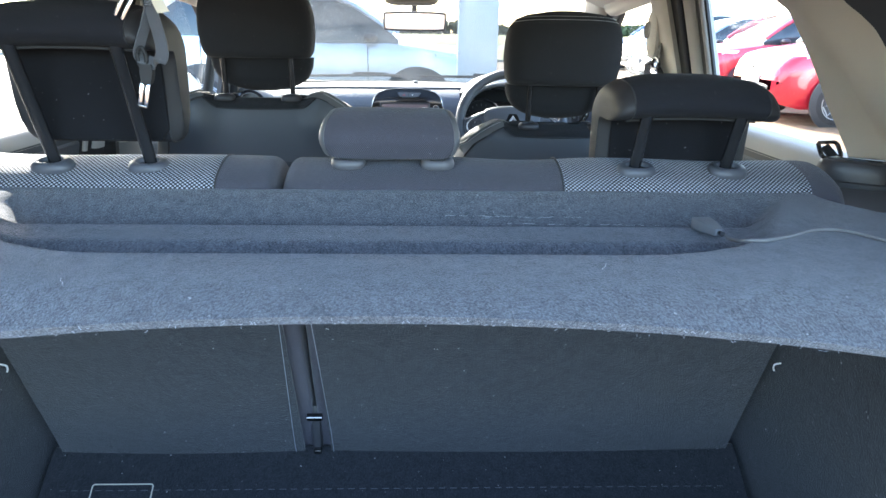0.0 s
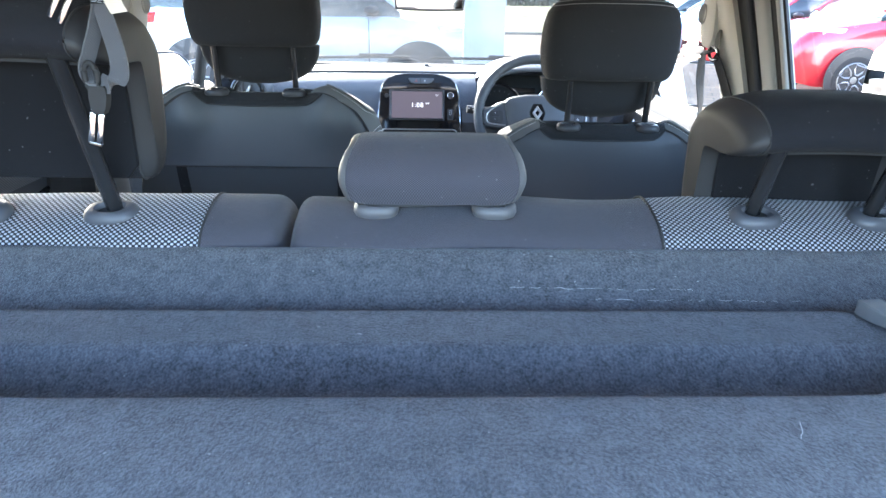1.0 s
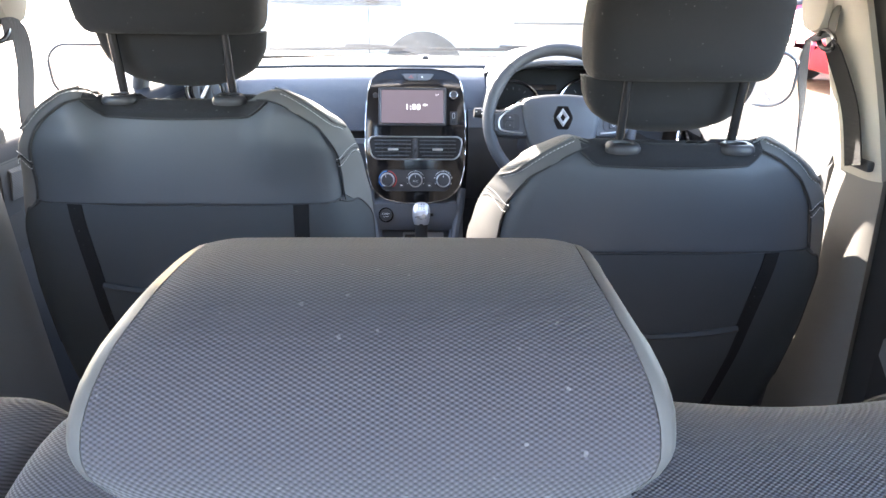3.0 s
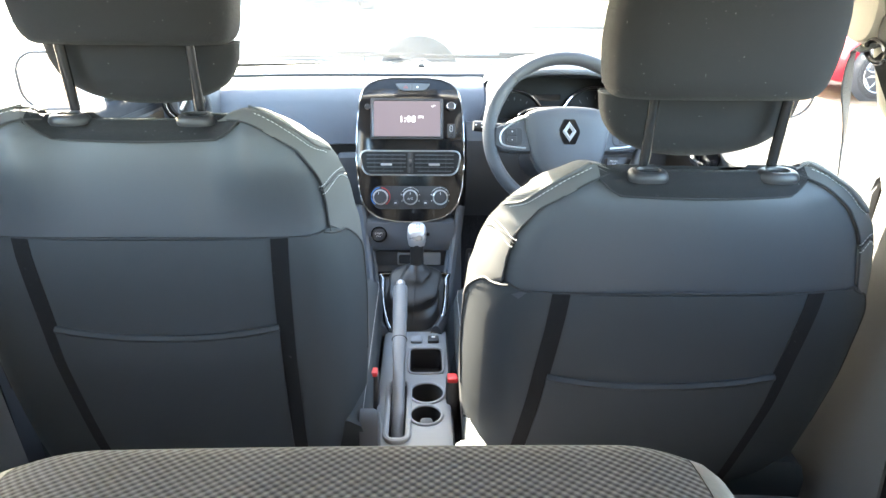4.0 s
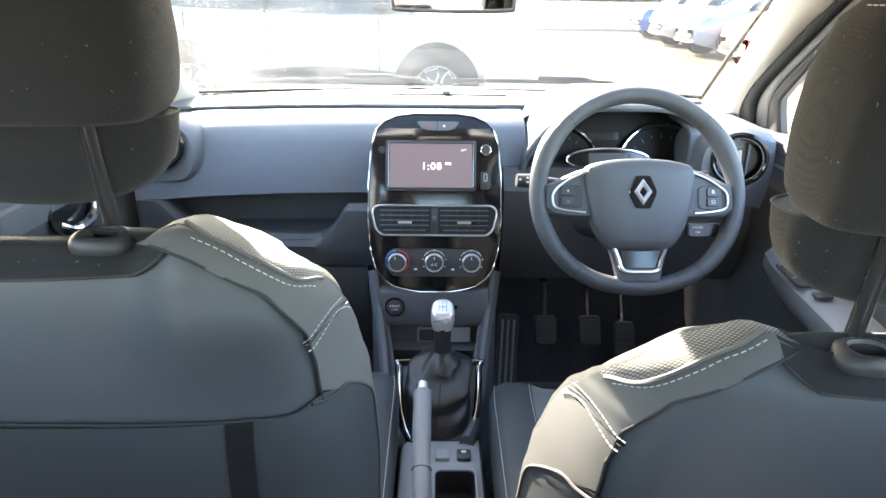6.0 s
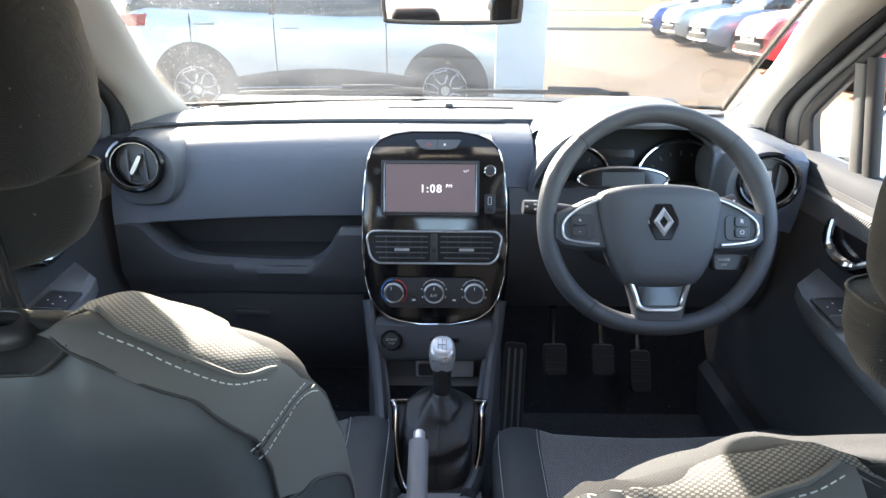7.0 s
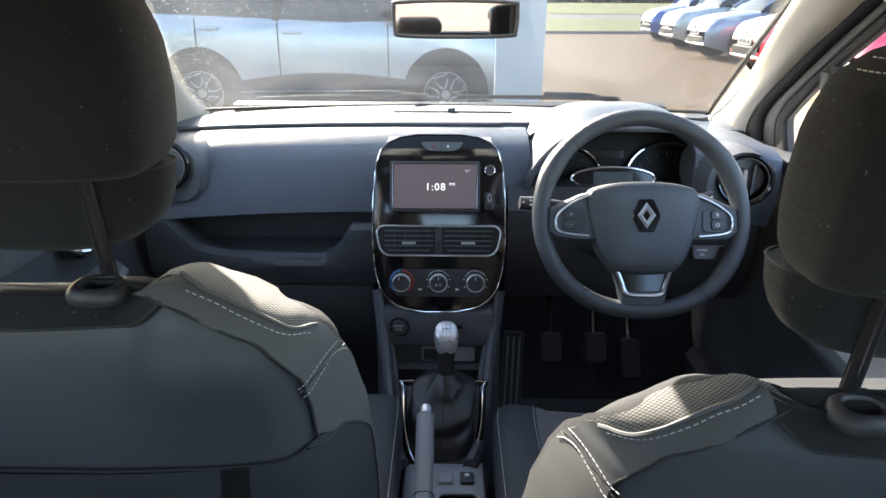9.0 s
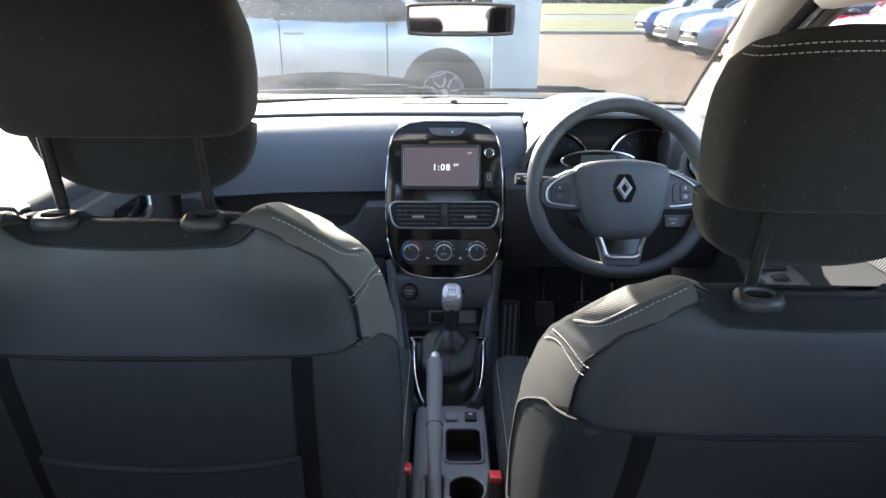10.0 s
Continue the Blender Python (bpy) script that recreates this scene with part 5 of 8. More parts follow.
    seam("saddle_seam", [(-0.127, 1.022), (-0.118, 1.016), (-0.105, 1.006), (-0.09, 1.003), (0, 1.001), (0.09, 1.003), (0.105, 1.006), (0.118, 1.016), (0.127, 1.022)], 0.0014, None, 0.0035)
    for e in (-1, 1):
        # shoulder: twill band, mesh top, side panel, with their seams and stitches
        def xin(z, e=e): return e * tab([(0.80, 0.240), (0.86, 0.2285), (0.875, 0.2265), (0.905, 0.222), (0.92, 0.2185), (0.935, 0.2145), (0.95, 0.207), (0.965, 0.197), (0.978, 0.1875), (0.992, 0.170), (1.007, 0.147), (1.03, 0.112), (1.036, 0.100)], z)
        def xmid(z, e=e): return e * min(reach(e, z) * 0.985, tab([(0.966, 0.2235), (0.969, 0.2205), (0.974, 0.212), (0.98, 0.205), (0.994, 0.191), (1.007, 0.172), (1.019, 0.151), (1.029, 0.135), (1.034, 0.124), (1.037, 0.110)], z))
        def xout(z, e=e): return e * reach(e, z) * 0.9995
        def xflank(z, e=e): return e * max(abs(xin(z)), FLANK(z)) if z < 0.872 else xin(z)
        def xband(z, e=e): return xmid(z) + e * 0.006 * ease((1.03 - z) / 0.02) if z > 0.9695 else xout(z)
        patch("shoulder_band", xin, xband, 0.930, 1.036, M_CLOTH_GREY, "grey twill shoulder band", 0.0022, 14, 26)
        patch("side_panel", xflank, xout, 0.50, 0.9285, M_SIDE_CLOTH, "smooth grey side panel", 0.0020, 14, 34)
        patch("shoulder_mesh", xmid, lambda z: xout(z) * 1.0005, 0.968, 1.036, M_MESH, "coarse dark mesh on the shoulder", 0.0052, 16, 30)
        seam("shoulder_seam", [(xin(z), z) for z in (0.866, 0.885, 0.905, 0.92, 0.935, 0.95, 0.965, 0.978, 0.992, 1.007, 1.019, 1.03)], 0.0013, None, 0.0040)
        part("mesh_piping", tube(smooth_path([back(xmid(z) + e * 0.0005, z, 0.0062) for z in (0.9685, 0.971, 0.975, 0.981, 0.988, 0.996, 1.004, 1.012, 1.02, 1.03)], 4), 0.0019, 6), M_CLOTH_GREY, seat, "grey piping round the mesh")
        part("shoulder_stitch", stitches(smooth_path([back(xmid(z) - e * 0.0032, z - 0.0008, 0.0050) for z in (0.968, 0.971, 0.975, 0.981, 0.988, 0.996, 1.004, 1.012, 1.02, 1.03)], 6), 0.0036, 0.0022, 0.00045), M_THREAD, seat, "pale double stitching")
        for line in (((0.212, 0.931), (0.2165, 0.931), (0.222, 0.936), (0.228, 0.940), (0.233, 0.941), (0.2365, 0.940)), ((0.216, 0.921), (0.220, 0.921), (0.2265, 0.927), (0.2325, 0.932), (0.2385, 0.928), (0.2435, 0.921))):
            part("side_stitch", stitches(smooth_path([back(e * x, z, 0.0052) for x, z in line], 5), 0.0036, 0.0018, 0.0005), M_THREAD, seat, "pale double stitching")
        seam("side_seam", [(e * x, z) for x, z in ((0.214, 0.926), (0.218, 0.926), (0.224, 0.9315), (0.2305, 0.936), (0.236, 0.934), (0.2395, 0.931))], 0.0012, None, 0.0040)
        seam("flank_seam", [(e * x, z) for x, z in ((0.220, 0.8715), (0.2285, 0.865), (0.237, 0.860), (0.242, 0.859), (0.247, 0.853), (0.2565, 0.833), (0.2625, 0.81), (0.2645, 0.77), (0.2655, 0.71), (0.262, 0.61))], 0.0018, None, 0.0042)
        # elastic straps
        def sx(z, e=e): return e * ((0.168 if sd < 0 else 0.1605 + 0.12 * (0.873 - z)) if e == -sd else 0.163 - 0.13 * (0.873 - z))
        patch("strap", lambda z: sx(z) - 0.011, lambda z: sx(z) + 0.011, 0.44, 0.872, M_STRAP, "black elastic strap", 0.0035, 3, 20)
    # lower pocket panel and its lip
    def sx_(e, z): return e * ((0.168 if sd < 0 else 0.1605 + 0.12 * (0.873 - z)) if e == -sd else 0.163 - 0.13 * (0.873 - z))
    patch("pocket_panel", lambda z: -FLANK(z), FLANK, 0.43, 0.872, M_VINYL_LOW, "dark map pocket panel", 0.0021, 26, 22)
    seam("cross_seam", [(-0.222, 0.872), (-0.20, 0.871), (-0.1, 0.874), (0, 0.875), (0.1, 0.874), (0.20, 0.871), (0.222, 0.872)], 0.0016, None, 0.003)
    patch("pocket_lip", lambda z: sx_(-1, z) + 0.008, lambda z: sx_(1, z) - 0.008, lambda u: 0.45, lambda u: 0.732 + 0.014 * (2 * u - 1) ** 2, M_VINYL_LOW, "sagging map pocket front", 0.0065, 26, 22)
    seam("pocket_hem", [(sx_(-1, 0.74) + 0.008 + (sx_(1, 0.74) - sx_(-1, 0.74) - 0.016) * u, 0.732 + 0.014 * (2 * u - 1) ** 2) for u in lin(0, 1, 11)], 0.0055, M_VINYL_LOW, 0.0065)
    # headrest
    HW = [(1.034, 0.026), (1.037, 0.048), (1.042, 0.068), (1.050, 0.087), (1.060, 0.101), (1.073, 0.111), (1.090, 0.118), (1.1109, 0.121), (1.1111, 0.112), (1.114, 0.117), (1.119, 0.121), (1.128, 0.125), (1.145, 0.1275), (1.17, 0.1300), (1.21, 0.128), (1.235, 0.121), (1.250, 0.108), (1.259, 0.085), (1.262, 0.05)]
    HT = [(1.034, 0.020), (1.038, 0.034), (1.047, 0.050), (1.065, 0.062), (1.10, 0.068), (1.1109, 0.070), (1.1111, 0.070), (1.115, 0.085), (1.125, 0.098), (1.14, 0.105), (1.20, 0.105), (1.235, 0.090), (1.255, 0.060), (1.262, 0.025)]

    def hring(z):
        w, t = tab(HW, z), tab(HT, z)
        cy = 1.958 - 0.020 * (z - 1.05) / 0.2 + (0.030 if z < 1.111 else 0.0)
        out = []
        for i in range(56):
            a = 2 * math.pi * i / 56
            ca, sa = math.cos(a), math.sin(a)
            deep = 1.0 if sa < 0 or z < 1.111 else 1.9 if sd < 0 else 1.25
            out.append((cx + w * math.copysign(abs(ca) ** (0.55 if sa < 0 else 0.42), ca), cy + oy + t / 2 * deep * math.copysign(abs(sa) ** (0.6 if sa < 0 else 0.75), sa), z + oz + 0.006 * (1 - (ca * 1.0) ** 2) * (z > 1.2)))
        return out
    hd = part("headrest", loft([hring(z) for z in sorted(set([1.1111, 1.1125, 1.1145, 1.117, 1.121, 1.127] + lin(1.135, 1.235, 10) + lin(1.235, 1.262, 8)))]), M_PAD, seat, "black cloth headrest pad", auto=60)
    part("headrest_foot", loft([hring(z) for z in [1.034, 1.0355, 1.0375, 1.040, 1.044, 1.049] + lin(1.055, 1.1105, 12)]), M_PAD, hd, auto=60)
    part("headrest_seam", tube([Vector(p) for p in hring(1.1108)], 0.0010, 6, True), M_SEAM, hd)
    for zt in (1.243, 1.250):
        part("headrest_stitch", stitches([Vector(p) + Vector((0, -0.0008, 0.0008)) for p in hring(zt)[27:56]], 0.0036, 0.0020, 0.00045), M_THREAD, hd, "pale stitched line")
    slip = 0.009 if sd > 0 else -0.004
    for px in (-0.078, 0.078):
        part("post", tube([(cx + px + slip, 1.950 + oy, 0.98 + oz), (cx + px + slip, 1.945 + oy, 1.03 + oz), (cx + px + slip, 1.935 + oy, 1.13 + oz)], 0.0062, 12), M_BLACK_ROD, seat, "dark polished post")
        guide(cx + px + slip, 1.928 + oy, 1.0190 + oz, seat, 1.0, radians(4), M_BLACK)
    # cushion
    CL = 0.530 - oy
    rings = []
    for y in sorted(lin(1.98, 1.98 + CL, 20) + [1.98 + CL * q for q in (0.965, 0.98, 0.99, 0.996)]):
        t = (y - 1.98) / CL
        zt = 0.548 - 0.030 * (1 - t) ** 1.5 + oz * 0.4
        fr = 1 - (1 - math.sqrt(max(0.0, 1 - max(0.0, (t - 0.92) / 0.08) ** 2))) * 0.35
        ring = []
        for x, h in ((-0.245, -0.20), (-0.262, -0.10), (-0.264, -0.03), (-0.255, -0.004), (-0.235, 0.006), (-0.20, 0.004), (-0.165, -0.012), (-0.08, -0.018), (0, -0.020), (0.08, -0.018), (0.165, -0.012), (0.20, 0.004), (0.235, 0.006), (0.255, -0.004), (0.264, -0.03), (0.262, -0.10), (0.245, -0.20)):
            ring.append((cx + x * (1 - 0.04 * max(0, (t - 0.85) / 0.15) ** 2), y + oy, 0.34 + (zt + h - 0.34) * fr))
        rings.append(ring)
    part("cushion", loft(rings), M_VINYL_LOW, seat, "black cloth cushion", auto=60)

    def ctop(x, y):
        t = min(1.0, (y - oy - 1.98) / CL)
        zt = 0.548 - 0.030 * (1 - t) ** 1.5 + oz * 0.4
        fr = 1 - (1 - math.sqrt(max(0.0, 1 - max(0.0, (t - 0.92) / 0.08) ** 2))) * 0.35
        h = tab([(0, -0.020), (0.08, -0.018), (0.165, -0.012), (0.20, 0.004), (0.235, 0.006), (0.255, -0.004), (0.264, -0.03)], abs(x))
        return Vector((cx + x * (1 - 0.04 * max(0, (t - 0.85) / 0.15) ** 2), y, 0.34 + (zt + h - 0.34) * fr))
    part("cushion_mesh", thick(surf(lambda x, y: ctop(x, y) + Vector((0, 0, 0.003)), lin(-0.185, 0.185, 16), lin(2.0 + oy, 1.976 + CL + oy, 36)), 0.003), M_MESH_DARK, seat, "dark mesh cushion centre")
    for e in (-1, 1):
        part("cushion_stitch", stitches([ctop(e * 0.19, y) + Vector((0, 0, 0.003)) for y in lin(2.02 + oy, 1.97 + CL + oy, 30)], 0.0036, 0.0020, 0.00045), M_THREAD, seat, "pale stitched line")
        part("cushion_stitch", stitches([ctop(e * 0.2545, y) + Vector((e * 0.001, 0, 0.002)) for y in lin(2.02 + oy, 1.97 + CL + oy, 30)], 0.0036, 0.0020, 0.00045), M_THREAD, seat, "pale stitched line")
    part("seat_frame", box((cx, 2.22 + oy, 0.30), (0.42, 0.46, 0.10), 0.02), M_BLACK, seat)
    # recliner knob on the inner flank and belt buckle with its red button
    e = -sd
    part("recliner", loft([[(cx + e * (0.262 + d), 2.005 + oy + 0.03 * k * math.cos(a), 0.475 + 0.052 * k * math.sin(a)) for a in [2 * math.pi * i / 20 for i in range(20)]] for d, k in ((-0.01, 1.0), (0.012, 1.0), (0.020, 0.9), (0.022, 0.6))]), M_TRIM_DARK, seat, "charcoal recliner cover")
    bz = 0.505 if sd < 0 else 0.490
    bx = -0.085 if sd < 0 else 0.067
    buckle = part("buckle", box((bx, 2.150, bz - 0.055), (0.024, 0.034, 0.11), 0.006, Matrix.Rotation(radians(-8), 3, "X")), M_BLACK, seat, "black belt buckle")
    part("release_button", box((bx, 2.153, bz + 0.001), (0.020, 0.026, 0.010), 0.003, Matrix.Rotation(radians(-8), 3, "X")), M_RED, buckle, "red release button")
    return seat


front_seat(-1, -0.346, 0.0, 0.0, "grey-backed front passenger seat with black straps and map pocket")
front_seat(1, 0.345, -0.085, -0.047, "grey-backed driver's seat set lower, sunlit on its shoulder")


# ---- front belts on the centre pillars ----
for sd in (-1, 1):
    b = thing("front_belt", (sd * 0.60, 1.93, 0.95), "dark front seat belt through a chrome pillar ring", "seat belt", "front belts")
    part("height_adjuster", loft([[(sd * (0.606 - d), 2.004 + 0.036 * k * math.copysign(abs(math.cos(a)) ** 0.75, math.cos(a)) + 0.12 * 0.062 * math.sin(a), 1.176 + 0.060 * k * math.copysign(abs(math.sin(a)) ** 0.75, math.sin(a))) for a in [2 * math.pi * i / 28 for i in range(28)]] for d, k in ((-0.02, 1.05), (0.006, 1.0), (0.016, 0.93), (0.020, 0.74))]), M_CREAM, b, "cream belt height adjuster")
    am = facing((sd * 0.5855, 2.020, 1.186), (-sd, -0.3, 0))
    part("adjuster_button", lathe([(0, 0.0), (0.011, 0.0), (0.0135, 0.002), (0.0150, 0.0045), (0.0165, 0.002), (0.0165, -0.004)], am @ Matrix.Diagonal((0.8, 1.25, 1, 1)), 24), M_GREYTRIM, b, "dished push button")
    part("anchor", loft([[(sd * (0.600 - d), 1.952 + hy * math.cos(a) - 0.1 * (1.13 - z), z + 0.002 * math.sin(a)) for d, hy, z in ((0.0, 0.004, 1.160), (0.004, 0.010, 1.150), (0.006, 0.011, 1.135), (0.006, 0.009, 1.118))] for a in (0.0, 0.8, 1.6, 2.4, 3.14)]), M_RUBBER, b, "black belt anchor")
    part("belt_ring", tube([Vector((sd * (0.590 + 0.004 * math.sin(a)), 1.952 + 0.020 * math.cos(a), 1.110 + 0.010 * math.sin(a) + 0.008 * math.cos(a))) for a in lin(0, 6.0, 20)], 0.0036, 8, True), M_STEEL, b, "chrome belt ring")
    # one strap: the rear strand's shade is put into a darker webbing colour
    part("webbing", ribbon([(sd * 0.620, 1.870, 0.945), (sd * 0.612, 1.895, 1.02), (sd * 0.598, 1.932, 1.085), (sd * 0.590, 1.945, 1.106)], 0.036, (0, 1, 0), 0.002), M_BELT_DARK, b)
    part("webbing", ribbon([(sd * 0.588, 1.958, 1.112), (sd * 0.584, 1.985, 1.108), (sd * 0.583, 1.982, 1.06), (sd * 0.590, 1.972, 0.99), (sd * 0.600, 1.985, 0.86), (sd * 0.605, 2.02, 0.52)], 0.032, lambda t: (0.15 + 1.1 * (1 - abs(2 * t - 0.75)) * (sd > 0), 1, 0.2), 0.002), M_BELT, b)
    part("pillar_slot", box((sd * 0.632, 1.872, 0.948), (0.014, 0.05, 0.016), 0.004), M_BLACK, b)


# ---- dashboard ----
dash = thing("dashboard", (0, 2.9, 0.45), "charcoal soft-grain dashboard, its pads tinted paler blue for daylight, top sunlit", "dashboard")


def top_pt(x, t):
    """From the windscreen's foot back to the groove."""
    yb = 3.24 - 0.16 * (x / 0.68) ** 2
    yf = 2.975 - 0.02 * (x / 0.6) ** 2
    y = yb + (yf - yb) * t
    return (x, y, 0.966 + 0.006 * math.sin(math.pi * t) - 0.012 * (abs(x) / 0.68) ** 3)


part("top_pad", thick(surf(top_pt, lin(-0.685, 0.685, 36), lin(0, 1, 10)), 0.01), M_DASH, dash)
part("groove", tube([Vector(top_pt(x, 1.0)) + Vector((0, -0.004, -0.004)) for x in lin(-0.62, 0.12, 24)], 0.0062, 10, False, None, 0.8), M_TRIM_DARK, dash)
part("defrost_slot", tube([Vector(top_pt(x, 0.60)) + Vector((0, 0, 0.0012)) for x in lin(-0.14, 0.155, 16)], 0.0042, 6, False, None, 0.5), M_RUBBER, dash, "black demister slot")
part("light_sensor", box(Vector(top_pt(0.005, 0.60)) + Vector((0, 0.004, 0.006)), (0.020, 0.016, 0.010), 0.004), M_TRIM_DARK, dash)
face = [(2.965, 0.958), (2.935, 0.957), (2.895, 0.950), (2.860, 0.937), (2.832, 0.910), (2.813, 0.868), (2.803, 0.83), (2.80, 0.802), (2.812, 0.797)]


def face_pt(x, i):
    y, z = face[i]
    k = (abs(x) / 0.62)
    return (x, y - 0.035 * k ** 2.5, z - 0.010 * k ** 3)


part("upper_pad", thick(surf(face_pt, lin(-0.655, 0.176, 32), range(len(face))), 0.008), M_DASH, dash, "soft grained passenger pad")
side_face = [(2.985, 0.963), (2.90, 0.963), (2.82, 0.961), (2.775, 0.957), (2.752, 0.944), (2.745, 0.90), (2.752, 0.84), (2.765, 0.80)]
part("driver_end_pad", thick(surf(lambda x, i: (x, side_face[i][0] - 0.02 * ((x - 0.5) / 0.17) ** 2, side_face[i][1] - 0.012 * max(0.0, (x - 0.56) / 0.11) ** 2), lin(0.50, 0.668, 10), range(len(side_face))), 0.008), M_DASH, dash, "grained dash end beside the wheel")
part("tweeter", lathe([(0, 0.002), (0.020, 0.003), (0.026, 0.004), (0.030, 0.002), (0.031, -0.002)], pose(0.605, 3.055, 0.966), 28), M_BLACK, dash, "round black loudspeaker grille")
# open shelf under the pad, with its swept lip
back_pocket = surf(lambda x, i: (x, (2.825, 2.87, 2.87, 2.76)[i] , (0.799, 0.795, 0.715, 0.705)[i]), lin(-0.63, -0.15, 20), range(4))
part("pocket", back_pocket, M_LOWER, dash, "dark open shelf above the glovebox")


LIP = [(p.x, p.z) for p in smooth_path([(x, 0, z) for x, z in ((-0.70, 0.800), (-0.625, 0.800), (-0.603, 0.790), (-0.580, 0.764), (-0.545, 0.735), (-0.49, 0.721), (-0.40, 0.716), (-0.31, 0.713), (-0.272, 0.716), (-0.248, 0.730), (-0.230, 0.752), (-0.215, 0.776), (-0.203, 0.782), (-0.14, 0.782))], 6)]


def lip_top(x):
    """The lip sweeps up at both ends of the shelf."""
    return tab(LIP, x)


rows = []
for x in lin(-0.655, -0.145, 110):
    zt = lip_top(x)
    rows.append([(x, 2.80, zt - 0.004), (x, 2.775, zt), (x, 2.760, zt - 0.010), (x, 2.755, 0.69), (x, 2.765, 0.665), (x, 2.775, 0.64), (x, 2.86, 0.64), (x, 2.86, zt - 0.03)])
part("lower_pad", loft(rows), M_LOWER_PAD, dash, "charcoal glovebox surround")
glove = part("glovebox_lid", loft([[(x, 2.768 + d, z) for d, z in ((0, 0.636), (-0.002, 0.58), (0.012, 0.50), (0.05, 0.43), (0.10, 0.43), (0.10, 0.636))] for x in lin(-0.60, -0.17, 10)]), M_LOWER, dash, "charcoal glovebox lid")
part("glovebox_catch", box((-0.40, 2.762, 0.598), (0.075, 0.012, 0.016), 0.004), M_BLACK, glove)
# driver's side lower panel
part("knee_panel", loft([[(x, y + 0.0, z) for y, z in ((2.80, 0.86), (2.755, 0.82), (2.75, 0.74), (2.765, 0.66), (2.80, 0.60), (2.87, 0.60), (2.90, 0.86))] for x in lin(0.125, 0.655, 14)]), M_LOWER, dash, "charcoal knee panel under the wheel")
part("knee_switch", box((0.50, 2.748, 0.735), (0.045, 0.008, 0.022), 0.003), M_BLACK, dash)
part("knee_switch", box((0.555, 2.748, 0.735), (0.045, 0.008, 0.022), 0.003), M_BLACK, dash)


# side vents in the dash ends
def round_vent(x, y, z, turn, twist):
    v = thing("air_vent", (x, y, z - 0.07), "round black air vent with a gloss ring and chrome tab", "air vent", "round air vents")
    m = facing((x, y, z), (turn, -1, 0.12))
    part("ring", lathe([(0.042, -0.05), (0.051, -0.02), (0.053, 0.004), (0.048, 0.009), (0.0425, 0.006), (0.040, -0.01), (0.039, -0.05)], m, 40), M_GLOSS, v, "gloss black ring")
    part("chrome_ring", lathe([(0.0420, 0.0062), (0.0430, 0.0085), (0.0412, 0.0085), (0.0404, 0.006)], m, 40), M_STEEL, v)
    part("core", lathe([(0, -0.014), (0.034, -0.016), (0.039, -0.024), (0.039, -0.05), (0, -0.05)], m, 32), M_BLACK, v)
    for dx in (-0.016, 0.016):
        part("vane", plate(rounded(0.004, 0.060, 0.0019), m @ pose(dx, 0, -0.014), 0.008), M_TRIM_DARK, v)
    part("tab", plate(rounded(0.0085, 0.044, 0.004), m @ pose(0, 0, -0.010, 0, 0, twist), 0.012, 0.003), M_SATIN, v, "satin silver tab")
    return v


round_vent(-0.588, 2.752, 0.914, 0.18, -30)
round_vent(0.578, 2.690, 0.908, -0.36, 4)
for sx, yy in ((-0.585, 2.84), (0.574, 2.80)):
    part("end_pod", loft([[(sx + 0.072 * k * math.copysign(abs(math.cos(a)) ** 0.8, math.cos(a)), yy + dy, 0.892 + 0.070 * k * math.copysign(abs(math.sin(a)) ** 0.8, math.sin(a))) for a in [2 * math.pi * i / 28 for i in range(28)]] for dy, k in (((-0.075, 0.86) if sx < 0 else (-0.095, 0.86)), (-0.06, 0.97), (0.0, 0.98), (0.10, 0.80))]), M_TRIM_DARK, dash, "charcoal pod round the air vent")


# ---- binnacle ----
BX = 0.348


def hood_pt(a, d, k=1.0, dz=0.0):
    """Arch of the binnacle hood: a from 0 to 1 across, d from lip (0) towards the windscreen (1.2)."""
    t = 2 * a - 1
    grow = 0.020 * min(1.0, max(0.0, d))
    x = 0.366 - grow + (0.204 + grow) * k * t
    h = (1 - abs(t) ** 3.2) ** (0.62 if t > 0 else 0.80)
    fall = tab([(0, 0.86), (0.1, 0.91), (0.2, 0.945), (0.32, 0.98), (0.45, 1.0), (0.6, 0.985), (0.75, 0.93), (1.0, 0.80), (1.2, 0.64)], d)
    return (x, 2.755 + 0.30 * d + 0.045 * abs(t) ** 2 * max(0.0, 1 - d) - 0.02 * (1 - abs(t)), 0.855 + dz + 0.172 * k * h * fall)


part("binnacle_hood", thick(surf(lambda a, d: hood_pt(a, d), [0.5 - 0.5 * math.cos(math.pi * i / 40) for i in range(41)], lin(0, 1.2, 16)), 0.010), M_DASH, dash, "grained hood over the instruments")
part("hood_inner", surf(lambda a, d: hood_pt(a, d * 0.45, 0.955, -0.004), [0.5 - 0.5 * math.cos(math.pi * i / 30) for i in range(31)], lin(0.02, 1, 6)), M_BLACK, dash)
part("hood_lip", tube([hood_pt(0.5 - 0.5 * math.cos(math.pi * i / 40), 0.0, 0.985, -0.002) for i in range(41)], 0.008, 8), M_TRIM_DARK, dash)
cl = thing("instrument_cluster", (BX, 2.85, 0.80), "black instrument cluster with two chromed dials, unlit", "instrument cluster")
cm = facing((BX, 2.838, 0.877), (0, -1, 0.32))
part("back_plate", plate(rounded(0.41, 0.20, 0.05), cm @ pose(0.018, 0, -0.03), 0.004), M_DIAL, cl)
